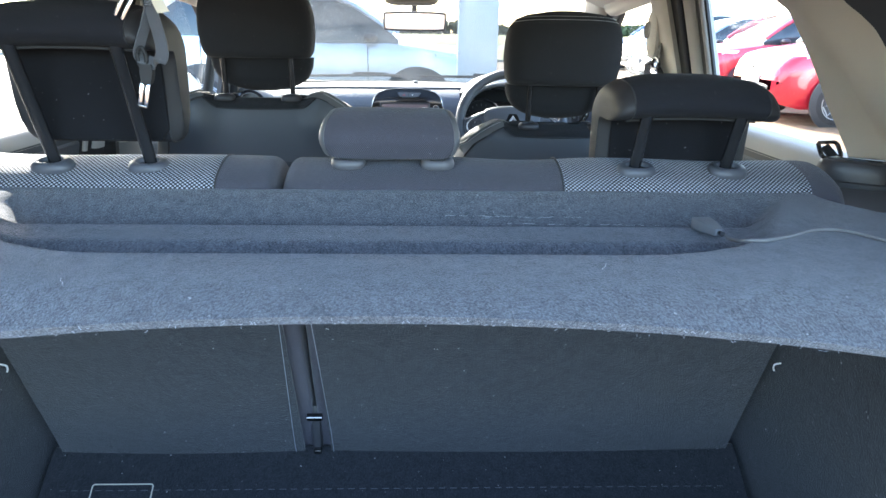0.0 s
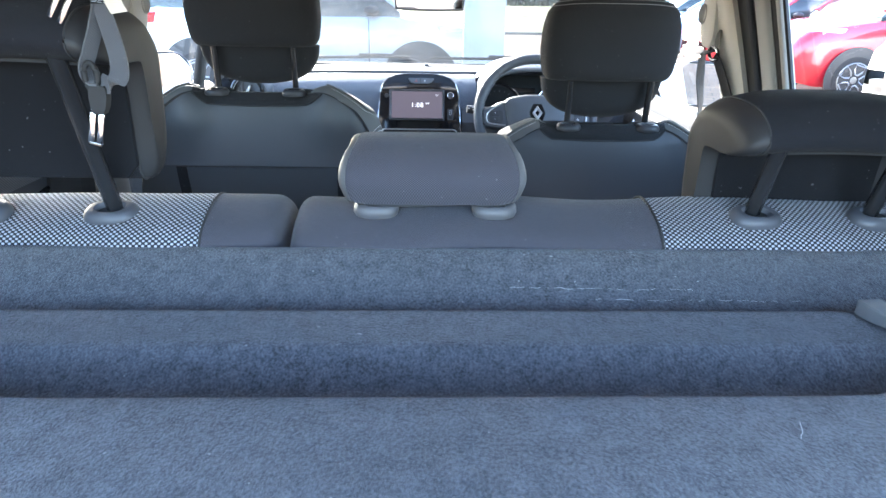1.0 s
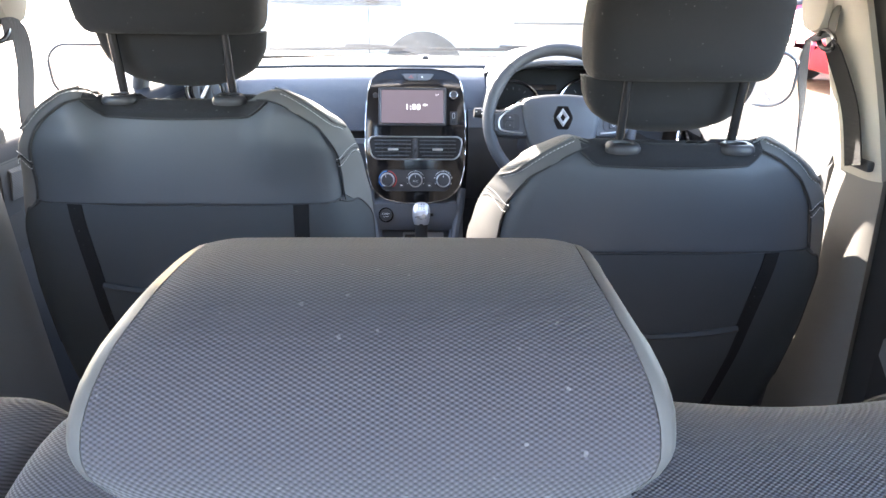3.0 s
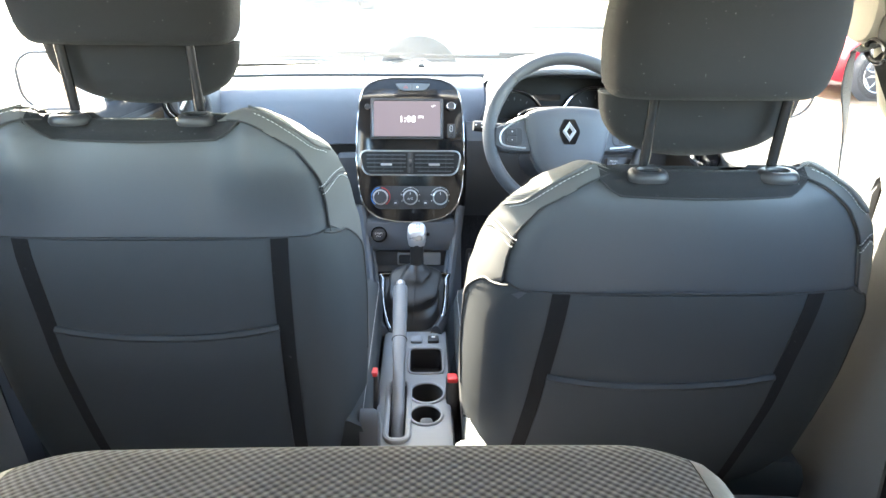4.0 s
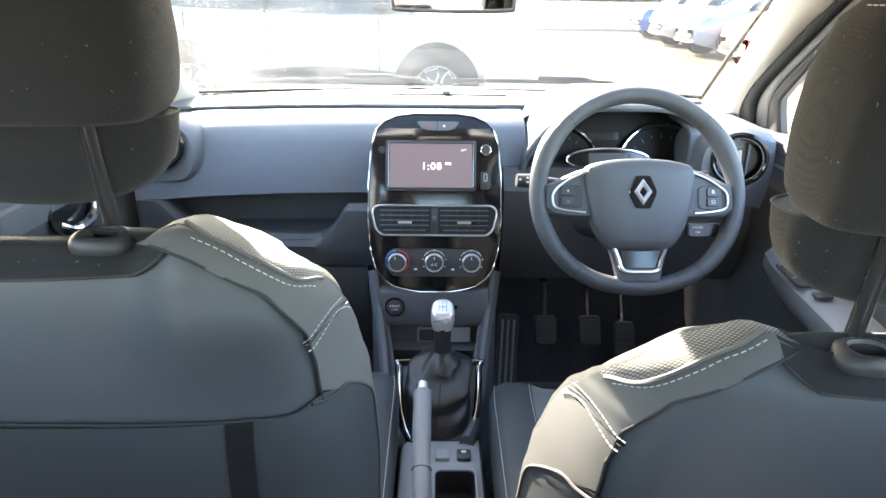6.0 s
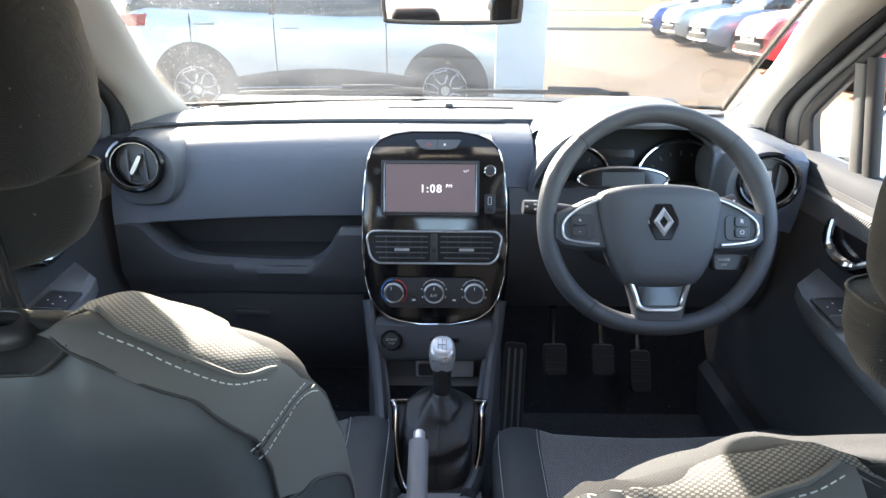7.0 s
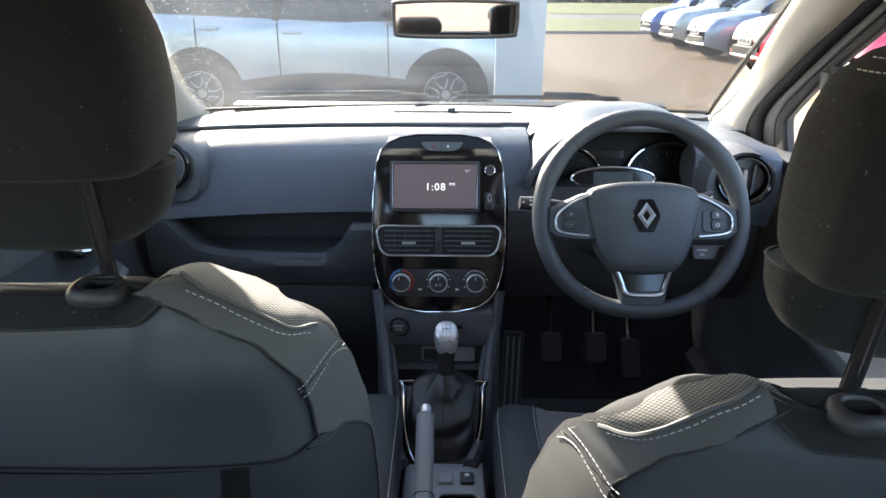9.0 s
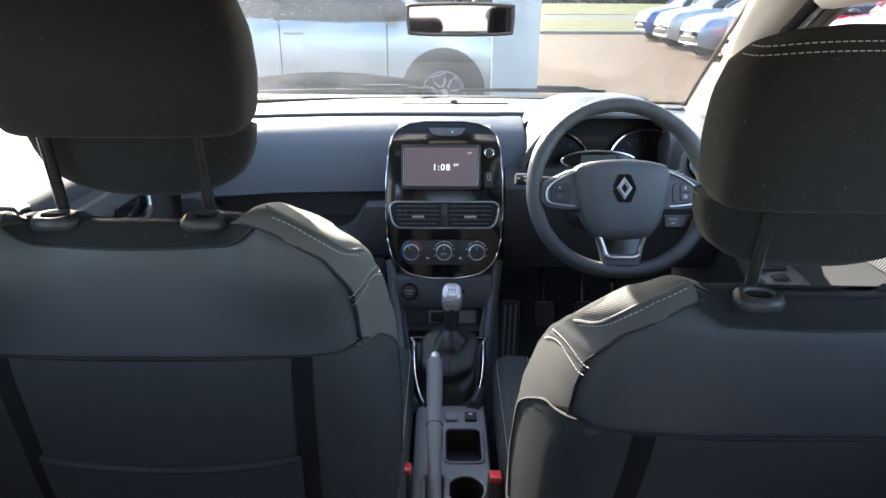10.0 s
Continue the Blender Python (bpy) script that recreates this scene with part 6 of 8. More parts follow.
for dx, dz, dr in ((-0.088, -0.018, 0.82), (0.134, -0.026, 1.0)):
    mm = cm @ pose(dx, dz, -0.02) @ Matrix.Scale(dr, 4)
    dl = part("dial", lathe([(0, 0), (0.092, 0.0), (0.094, 0.006), (0.099, 0.006), (0.099, -0.01)], mm, 44), M_DIAL, cl, "black dial face")
    part("bezel", tube([mm @ Vector((0.099 * math.cos(a), 0.099 * math.sin(a), 0.008)) for a in [2 * math.pi * i / 48 for i in range(48)]], 0.0036, 8, True), M_CHROME, dl, "chrome bezel")
    for i in range(17):
        a = radians(225 - 270 * i / 16)
        long = 0.010 if i % 2 == 0 else 0.006
        p = mm @ Vector((0.074 * math.cos(a), 0.074 * math.sin(a), 0.0015))
        part("tick", box(p, (0.0014, long, 0.0006), 0, (mm.to_3x3() @ Matrix.Rotation(a - math.pi / 2, 3, "Z"))), M_TICK if i < 13 else M_PRINT_RED, dl)
    a = radians(222)
    part("needle", box(mm @ Vector((0.026 * math.cos(a), 0.026 * math.sin(a), 0.003)), (0.0022, 0.056, 0.0012), 0, (mm.to_3x3() @ Matrix.Rotation(a - math.pi / 2, 3, "Z"))), M_PRINT_RED, dl)
    part("hub", lathe([(0, 0.008), (0.010, 0.007), (0.011, 0), (0, 0)], mm, 18), M_BLACK, dl)
mm = cm @ pose(0.009, -0.008, 0.004)
lcd = part("display_pod", plate(ellipse(0.180, 0.046), mm, 0.006, 0.002), M_GLOSS, cl, "oval trip display pod")
part("pod_rim", tube([mm @ Vector((x, y, 0.006)) for x, y in ellipse(0.182, 0.048)], 0.0035, 8, True), M_CHROME, lcd, "chrome oval rim")
part("display", plate(rounded(0.085, 0.028, 0.003), mm @ pose(0, 0, 0.0065), 0.0006), plain("lcd_grey", (0.05, 0.055, 0.06), 0.3, 0, 300, 0.1, 0), lcd)
part("warning_strip", plate(rounded(0.075, 0.016, 0.003), cm @ pose(0, 0.046, -0.02), 0.003), M_GLOSS, cl)

# ---- centre stack ----
stack = thing("centre_stack", (-0.02, 2.72, 0.59), "gloss black centre stack with chrome edge, screen, vents and knobs", "centre stack")
PROF = [(0.575, 2.653), (0.60, 2.656), (0.645, 2.662), (0.695, 2.672), (0.76, 2.686), (0.838, 2.708), (0.90, 2.733), (0.930, 2.748), (0.955, 2.764), (0.970, 2.778), (0.978, 2.79)]
SX = -0.021


def stack_y(z):
    return tab(PROF, z)


def stack_half(z):
    return tab([(0.630, 0.030), (0.634, 0.060), (0.641, 0.085), (0.655, 0.106), (0.675, 0.122), (0.71, 0.132), (0.78, 0.137), (0.86, 0.1345), (0.92, 0.129), (0.945, 0.121), (0.960, 0.106), (0.970, 0.080), (0.9745, 0.045)], z)


def stack_pt(u, z, off=0.0):
    """Face of the stack; it curves back towards its sides."""
    h = stack_half(z)
    return Vector((SX + u * h, stack_y(z) + 0.014 * abs(u * h / 0.137) ** 3 - off, z + off * 0.25))


zs = [0.630, 0.632, 0.636, 0.641, 0.647, 0.655, 0.664, 0.675] + lin(0.69, 0.92, 18) + [0.93, 0.94, 0.948, 0.955, 0.961, 0.966, 0.970, 0.973, 0.9745]
part("fascia", loft([[stack_pt(u, z, 0.0) for u in lin(-1, 1, 30)] + [stack_pt(u, z, -0.006) for u in lin(1, -1, 30)] for z in zs]), M_GLOSS, stack, "gloss black fascia")
rim = [stack_pt(1, z, 0.002) for z in zs] + [stack_pt(u, zs[-1], 0.002) for u in (0.5, 0, -0.5)] + [stack_pt(-1, z, 0.002) for z in reversed(zs)] + [stack_pt(u, zs[0], 0.002) for u in (-0.5, 0, 0.5)]
part("chrome_edge", tube(rim, 0.0015, 8, True), M_CHROME, stack, "thin chrome edge")
part("housing", loft([[(SX + sx * (stack_half(z) - 0.006), y, z) for sx, y in ((-1, stack_y(z) + 0.017), (1, stack_y(z) + 0.017), (1, 2.95), (-1, 2.95))] for z in zs[2:] if z < 0.952]), M_TRIM_DARK, stack)


def stack_m(u_x, z, off=0.0):
    """A pose on the stack's face at x and height z, its z axis out of the face."""
    dz = 0.01
    n = Vector((0, -(2 * dz), stack_y(z + dz) - stack_y(z - dz)))
    return facing((u_x, stack_y(z) + 0.014 * abs((u_x - SX) / 0.137) ** 3, z) , n) @ pose(0, 0, off)


ms = stack_m(-0.029, 0.880, 0.004)
scr = part("screen_bezel", plate(rounded(0.182, 0.102, 0.004), ms @ pose(0, 0, 0.001), 0.004, 0.0012), M_BLACK, stack, "black screen bezel")
part("screen_edge", frame_of(rounded(0.170, 0.092, 0.003), ms @ pose(0, 0, 0.004), 0.0028, 0.002), M_STEEL, scr, "pale bevelled screen edge")
part("screen", plate(rounded(0.166, 0.088, 0.002), ms @ pose(0, 0, 0.0045), 0.0008), M_SCREEN, scr, "lit screen, dull mauve, with a clock")
text_mesh("1:08", 0.0205, ms @ pose(0.001, -0.002, 0.0058), M_DIGIT, scr, "clock_digits")
text_mesh("PM", 0.0085, ms @ pose(0.0345, 0.0035, 0.0058), M_DIGIT, scr, "clock_suffix")
text_mesh("11°", 0.0065, ms @ pose(0.066, 0.031, 0.0058), M_DIGIT, scr, "temperature")
hz = stack_m(-0.015, 0.9535)
hm = part("hazard_panel", plate([(-0.043, 0.008), (-0.040, 0.010), (0.040, 0.010), (0.043, 0.008), (0.034, -0.006), (0.022, -0.010), (-0.022, -0.010), (-0.034, -0.006)], hz, 0.003, 0.001), M_TRIM_DARK, stack, "grey hazard and lock switch")
part("hazard_mark", tube([hz @ Vector(p) for p in ((-0.023, -0.003, 0.0032), (-0.013, -0.003, 0.0032), (-0.018, 0.004, 0.0032))], 0.0008, 5, True), M_PRINT_RED, hm)
part("lock_mark", box(hz @ Vector((0.012, -0.0005, 0.0032)), (0.004, 0.004, 0.0006), 0, hz.to_3x3()), M_PRINT, hm)
part("switch_gap", box(hz @ Vector((-0.002, 0, 0.0031)), (0.0008, 0.018, 0.0006), 0, hz.to_3x3()), M_GLOSS, hm)
mk = stack_m(0.082, 0.908)
kn = part("power_knob", lathe([(0, 0.012), (0.008, 0.012), (0.0095, 0.010), (0.0100, 0), (0, 0)], mk, 24), M_BLACK, stack)
part("knob_ring", tube([mk @ Vector((0.0098 * math.cos(a), 0.0098 * math.sin(a), 0.010)) for a in [2 * math.pi * i / 24 for i in range(24)]], 0.0016, 6, True), M_CHROME, kn)
mk = stack_m(-0.129, 0.908)
part("sensor", lathe([(0, 0.001), (0.006, 0.001), (0.007, 0.0), (0.007, 0.003), (0.0075, 0.003), (0.0075, 0)], mk, 18), M_BLACK, stack)
mu = stack_m(0.082, 0.852)
us = part("usb_panel", plate(rounded(0.020, 0.036, 0.003), mu, 0.0025, 0.001), M_BLACK, stack)
part("usb_port", frame_of(rounded(0.006, 0.014, 0.001), mu @ pose(0, 0.006, 0.0025), 0.0012, 0.001), M_SATIN, us)
part("aux_port", lathe([(0.0022, 0), (0.0032, 0.001), (0.0038, 0)], mu @ pose(0, -0.011, 0.0025), 14), M_STEEL, us)
# twin vents in a chrome frame
mv = stack_m(SX, 0.776, 0.003)
out = rounded(0.246, 0.060, 0.019, 6, 0.10)
vt = part("vent_frame", frame_of(out, mv @ pose(0, 0, 0.003), 0.0042, 0.002), M_SATIN, stack, "satin chrome vent frame")
part("vent_box", plate(rounded(0.242, 0.056, 0.017, 6, 0.10), mv, 0.0012), M_RUBBER, vt)
for sx in (-1, 1):
    for i in range(5):
        y = -0.020 + 0.010 * i
        part("slat", box(mv @ Vector((sx * 0.0605, y, 0.0035)), (0.098 - 0.012 * (i == 0), 0.0020, 0.006), 0.0006, mv.to_3x3()), M_TRIM_DARK, vt)
    for i in range(4):
        part("vane", box(mv @ Vector((sx * (0.024 + 0.022 * i), 0, 0.0018)), (0.0016, 0.047, 0.003), 0, mv.to_3x3()), M_BLACK, vt)
    part("tab", box(mv @ Vector((sx * 0.060, -0.004, 0.009)), (0.028, 0.0055, 0.005), 0.0018, mv.to_3x3()), M_SATIN, vt, "satin silver tab")
part("divider", box(mv @ Vector((0, 0, 0.003)), (0.014, 0.052, 0.005), 0.0015, mv.to_3x3()), M_BLACK, vt)
part("thumb_wheel", lathe([(0, -0.004), (0.014, -0.004), (0.014, 0.004), (0, 0.004)], mv @ pose(0, 0, -0.005, 0, 90, 0), 20), M_BLACK, vt)
# heater panel with three knobs
mp = stack_m(SX, 0.6915, 0.003)
hp = part("heater_panel", plate(rounded(0.196, 0.058, 0.022, 6, 0.03), mp, 0.003, 0.001), M_BLACK, stack, "black heater panel")
for i, dx in enumerate((-0.0755, 0.0, 0.0755)):
    mk = mp @ pose(dx, 0.002, 0.003)
    k = part("knob", lathe([(0, 0.017), (0.0145, 0.0165), (0.0160, 0.014), (0.0165, 0.004), (0.0195, 0.0), (0, 0)], mk, 28), M_BLACK, stack, "black heater knob")
    part("knob_ring", tube([mk @ Vector((0.0172 * math.cos(a), 0.0172 * math.sin(a), 0.011)) for a in [2 * math.pi * j / 32 for j in range(32)]], 0.0026, 8, True), M_SATIN, k, "satin silver ring")
    part("knob_mark", box(mk @ Vector((-0.004 * (i == 0), 0.0105, 0.0175)), (0.0012, 0.006, 0.0008), 0, mk.to_3x3()), M_PRINT, k)
    if i == 0:
        part("cold_arc", tube([mk @ Vector((0.0235 * math.cos(a), 0.0235 * math.sin(a), 0.0003)) for a in lin(radians(235), radians(95), 16)], 0.0014, 5), M_PRINT_BLUE, hp)
        part("hot_arc", tube([mk @ Vector((0.0235 * math.cos(a), 0.0235 * math.sin(a), 0.0003)) for a in lin(radians(85), radians(-55), 16)], 0.0014, 5), M_PRINT_RED, hp)
    else:
        part("scale_arc", tube([mk @ Vector((0.0238 * math.cos(a), 0.0238 * math.sin(a), 0.0002)) for a in lin(radians(150), radians(30), 14)], 0.0005, 4), M_PRINT, hp)
        for a in lin(radians(205), radians(-25), 7):
            part("scale_mark", lathe([(0.0014, 0), (0.0014, 0.0005), (0, 0.0005)], mk @ pose(0.0238 * math.cos(a), 0.0238 * math.sin(a), 0), 8), M_PRINT, hp)
    if i == 1:
        text_mesh("A/C", 0.0075, mk @ pose(0, -0.003, 0.0172), M_PRINT, k, "knob_lettering")
for dx in (-0.038, 0.038):
    b = part("small_button", lathe([(0, 0.003), (0.0062, 0.003), (0.007, 0)], mp @ pose(dx, -0.013, 0.003), 18), M_BLACK, hp)
    part("button_mark", box(mp @ Vector((dx, -0.013, 0.0063)), (0.006, 0.0035, 0.0005), 0, mp.to_3x3()), M_PRINT, b)

# lower console face under the stack, start button, slot, socket
low = thing("lower_console", (-0.02, 2.62, 0.30), "charcoal lower console between the footwells", "console")
part("face", loft([[(SX + u * (0.112 if z > 0.57 else 0.104), y, z) for y, z in ((2.672, 0.634), (2.656, 0.628), (2.652, 0.600), (2.650, 0.566), (2.656, 0.552), (2.72, 0.545), (2.72, 0.634))] for u in lin(-1, 1, 8) for z in (0.6,)]), M_TRIM_DARK, low)
part("niche", loft([[(SX + u * 0.098, y, z) for y, z in ((2.66, 0.548), (2.685, 0.545), (2.68, 0.50), (2.66, 0.49), (2.72, 0.485), (2.72, 0.55))] for u in lin(-1, 1, 6)]), M_TRIM_DARK, low)
part("socket_plate", plate(rounded(0.115, 0.034, 0.004), facing((0.0, 2.674, 0.522), (0, -1, 0.15)), 0.004, 0.001), M_CONSOLE, low)
part("socket_cap", plate(rounded(0.045, 0.024, 0.004), facing((-0.030, 2.670, 0.522), (0, -1, 0.15)), 0.006, 0.002), M_BLACK, low)
part("card_slot", box((0.0, 2.649, 0.600), (0.055, 0.005, 0.008), 0.002), M_GLOSS, low)
mb = facing((-0.102, 2.650, 0.599), (0, -1, 0.22))
sb = part("start_button", lathe([(0, 0.007), (0.0145, 0.006), (0.0165, 0.003), (0.0165, -0.004), (0, -0.004)], mb, 28), M_BLACK, low, "round black start button")
part("button_ring", tube([mb @ Vector((0.019 * math.cos(a), 0.019 * math.sin(a), 0.002)) for a in [2 * math.pi * j / 28 for j in range(28)]], 0.0018, 6, True), M_GLOSS, sb)
text_mesh("START", 0.0062, mb @ pose(0, 0.003, 0.0072), M_PRINT, sb, "button_lettering")
text_mesh("STOP", 0.0048, mb @ pose(0, -0.0045, 0.0072), M_PRINT, sb, "button_lettering")
for sx in (-1, 1):
    path = smooth_path([(SX + sx * 0.128, 2.70, 0.66), (SX + sx * 0.118, 2.668, 0.585), (SX + sx * 0.104, 2.615, 0.52), (SX + sx * 0.092, 2.54, 0.475), (SX + sx * 0.080, 2.46, 0.452), (SX + sx * 0.062, 2.405, 0.446)], 8)
    part("side_rail", tube(path, 0.013, 10, False, None, 1.6), M_TRIM_DARK, low, "satin charcoal side rail")
    part("side_wall", loft([[(p.x + sx * 0.004, p.y, p.z - 0.004), (p.x + sx * 0.012, p.y, 0.26), (p.x - sx * 0.02, p.y, 0.26), (p.x - sx * 0.02, p.y, p.z - 0.01)] for p in path]), M_TRIM_DARK, low)
mg = facing((-0.010, 2.485, 0.482), (0, -0.50, 0.87), (0, 1, 0))
gout = [(-0.074, 0.085), (0.074, 0.085), (0.078, 0.070), (0.074, 0.0), (0.062, -0.055), (0.046, -0.082), (0.015, -0.095), (-0.015, -0.095), (-0.046, -0.082), (-0.062, -0.055), (-0.074, 0.0), (-0.078, 0.070)]
part("gate_plate", plate(gout, mg @ pose(0, 0, -0.02), 0.02), M_BLACK, low)
part("gate_frame", tube(smooth_path([mg @ Vector((x, y, 0.003)) for x, y in gout], 3, True), 0.0065, 8, True, None, 0.7), M_GLOSS, low, "gloss black gaiter frame")
part("gate_chrome", tube(smooth_path([mg @ Vector((x * 0.99, y * 0.99, 0.008)) for x, y in gout], 3, True), 0.0016, 6, True), M_CHROME, low, "chrome gaiter trim line")

# ---- gear lever ----
gear = thing("gear_lever", (-0.005, 2.50, 0.48), "silver-capped gear lever over a creased black leather gaiter", "gear lever")
rings = []
top = Vector((-0.004, 2.520, 0.575))
rnd = random.Random(11)
for j, t in enumerate(lin(0, 1, 30)):
    ring = []
    for i in range(48):
        a = 2 * math.pi * i / 48
        base = mg @ Vector((0.064 * math.copysign(abs(math.cos(a)) ** 0.7, math.cos(a)) - 0.004, 0.075 * math.copysign(abs(math.sin(a)) ** 0.7, math.sin(a)), 0.002))
        neck = top + Vector((0.015 * math.cos(a), 0.015 * math.sin(a), 0.0))
        k = t ** 0.8
        p = base.lerp(neck, k)
        out = Vector((p.x - top.x, p.y - top.y, 0))
        bulge = 0.020 * math.sin(math.pi * min(1, t * 1.15)) * (1 - 0.4 * t)
        sag = 0.5 + 0.5 * math.cos(a + 0.7)
        fold = 0.013 * math.exp(-((t - 0.42 - 0.08 * math.cos(a)) / 0.09) ** 2) * sag - 0.010 * math.exp(-((t - 0.62) / 0.07) ** 2) * sag - 0.008 * math.exp(-((t - 0.22) / 0.07) ** 2) * sag
        fold += 0.010 * math.exp(-((t - 0.55) / 0.12) ** 2) * (1 - sag) + 0.003 * math.sin(5 * a + 11 * t) * math.sin(math.pi * t)
        p += out.normalized() * (bulge + fold) if out.length > 1e-6 else Vector()
        ring.append(p)
    rings.append(ring)
part("gaiter", loft(rings), M_GAITER, gear, "creased black leather gaiter", auto=75)
part("gaiter_seam", tube(smooth_path([Vector(r[36]) + Vector((0, -0.001, 0.001)) for r in rings[1:28]], 2), 0.0012, 5), M_SEAM, gear)
axis = facing((-0.004, 2.520, 0.570), (0.0, 0.06, 1), (0, 1, 0))
part("shaft", lathe([(0.016, 0), (0.017, 0.01), (0.0155, 0.025), (0.0165, 0.045), (0.019, 0.058), (0.0, 0.058)], axis, 28), M_GAITER, gear, "black leather-wrapped shaft")
cap = loft([[axis @ Vector((w * math.copysign(abs(math.cos(a)) ** 0.8, math.cos(a)), 0.9 * w * math.copysign(abs(math.sin(a)) ** 0.8, math.sin(a)) - 0.002 * h, 0.050 + 0.045 * h + 0.55 * h * 0.9 * w * math.sin(a))) for a in [2 * math.pi * i / 28 for i in range(28)]]
            for h, w in ((0, 0.0185), (0.15, 0.0205), (0.45, 0.0225), (0.75, 0.0225), (0.90, 0.0212), (0.97, 0.0185), (1.0, 0.0160))])
kc = part("knob_cap", cap, M_KNOB, gear, "satin silver knob cap")
kt = axis @ pose(0, -0.003, 0.0945, 28.8, 0, 0)
for x in (-0.007, 0, 0.007):
    part("gate_line", box(kt @ Vector((x, 0, 0.0004)), (0.0007, 0.011, 0.0005), 0, kt.to_3x3()), M_DIAL, kc)
part("gate_line", box(kt @ Vector((0, 0, 0.0004)), (0.0145, 0.0007, 0.0005), 0, kt.to_3x3()), M_DIAL, kc)
for s_, x, y in (("1", -0.007, 0.0085), ("3", 0, 0.0085), ("5", 0.007, 0.0085), ("2", -0.007, -0.0085), ("4", 0, -0.0085), ("R", 0.007, -0.0085)):
    text_mesh(s_, 0.0052, kt @ pose(x, y, 0.0004), M_DIAL, kc, "gate_mark")

# ---- tunnel console with handbrake, tray and cup holders ----
tun = thing("tunnel_console", (0.0, 2.2, 0.26), "charcoal tunnel console with tray and two cup holders", "console")
TZ = 0.447


def tun_z(y):
    return TZ - 0.012 * ease((2.05 - y) / 0.15)



def in_hole(x, y):
    if (x - 0.018) ** 2 + (y - 2.168) ** 2 < 0.0335 ** 2 or (x - 0.016) ** 2 + (y - 2.098) ** 2 < 0.029 ** 2:
        return 0.07
    if abs(x - 0.017) < 0.035 and 2.238 < y < 2.335:
        return 0.035
    if abs(x + 0.036) < 0.016 and 2.035 < y < 2.20:
        return 0.05
    return 0.0


xs_, ys_ = lin(-0.076, 0.063, 94), lin(1.95, 2.412, 232)
bm = bmesh.new()
grid = [[bm.verts.new((x, y, tun_z(y) - 0.004 * (abs((x + 0.0065) / 0.0695)) ** 8)) for x in xs_] for y in ys_]
for j in range(len(ys_) - 1):
    for i in range(len(xs_) - 1):
        if not in_hole((xs_[i] + xs_[i + 1]) / 2, (ys_[j] + ys_[j + 1]) / 2):
            bm.faces.new((grid[j][i], grid[j][i + 1], grid[j + 1][i + 1], grid[j + 1][i]))
for v in [v for v in bm.verts if not v.link_faces]:
    bm.verts.remove(v)
part("top_panel", bm, M_CONSOLE, tun)
for sx, x in ((-1, -0.076), (1, 0.063)):
    part("side_skin", loft([[(x, y, tun_z(y) - 0.004), (x + sx * 0.006, y, tun_z(y) - 0.03), (x + sx * 0.012, y, 0.25), (x + sx * 0.004, y, 0.25), (x - sx * 0.003, y, tun_z(y) - 0.03), (x - sx * 0.003, y, tun_z(y) - 0.005)] for y in lin(1.95, 2.42, 8)]), M_CONSOLE, tun)
part("rear_skin", loft([[(x, y, z) for y, z in ((1.953, tun_z(1.95) - 0.002), (1.935, 0.40), (1.93, 0.25), (1.95, 0.25), (1.957, 0.40))] for x in lin(-0.074, 0.061, 6)]), M_CONSOLE, tun)


def well(name, outline, depth, lab):
    m = Matrix.Translation((0, 0, TZ))
    bm = bmesh.new()
    a = [bm.verts.new((x, y, TZ + 0.0015)) for x, y in outline]
    c = Vector((sum(p[0] for p in outline), sum(p[1] for p in outline))) / len(outline)
    b = [bm.verts.new((c.x + (x - c.x) * 0.90, c.y + (y - c.y) * 0.90, TZ - depth)) for x, y in outline]
    for i in range(len(a)):
        j = (i + 1) % len(a)
        bm.faces.new((a[i], a[j], b[j], b[i]))
    bm.faces.new(b)
    w = part(name, bm, M_BLACK, tun, lab)
    part("well_rim", tube([(x, y, TZ + 0.001) for x, y in outline], 0.0028, 8, True), M_CONSOLE, w)
    return w


well("tray", [(0.017 + x, 2.2865 + y) for x, y in rounded(0.072, 0.100, 0.014)], 0.045, "black rubber-lined tray")
for cx_, cy_, r in ((0.018, 2.168, 0.0345), (0.016, 2.098, 0.030)):
    well("cup_holder", [(cx_ + r * math.cos(a), cy_ + r * math.sin(a)) for a in [2 * math.pi * i / 36 for i in range(36)]], 0.075, "black cup holder")
part("cup_grip", box((0.017, 2.094, 0.405), (0.026, 0.034, 0.07), 0.008, Matrix.Rotation(radians(16), 3, "X")), M_TRIM_DARK, tun, "grey spring grip of the cup holder")
for x, mat, mark in ((-0.004, M_CONSOLE, False), (0.034, M_BLACK, True)):
    s = part("console_switch", box((x, 2.372, TZ + 0.003), (0.025, 0.026, 0.008), 0.003), mat, tun)
    if mark:
        part("switch_mark", box((x, 2.376, TZ + 0.0073), (0.008, 0.006, 0.0006)), M_PRINT, s)
slot = [(-0.036 + x, 2.115 + y) for x, y in rounded(0.040, 0.185, 0.019, 7)]
part("brake_slot_rim", tube([(x, y, TZ + 0.001) for x, y in slot], 0.0055, 8, True), M_CONSOLE, tun, "raised rim of the handbrake slot")
brake = thing("handbrake", (-0.036, 2.10, 0.40), "charcoal handbrake lever with a silver release button", "handbrake")
hp_ = smooth_path([(-0.036, 2.060, 0.405), (-0.036, 2.12, 0.440), (-0.037, 2.22, 0.492), (-0.038, 2.30, 0.532), (-0.0385, 2.385, 0.572)], 6)
part("lever", tube(hp_, [0.0135] * 7 + [0.0125] * 6 + [0.0145] * 6 + [0.0155] * 6, 16, False, None, 1.1), M_LEVER, brake)
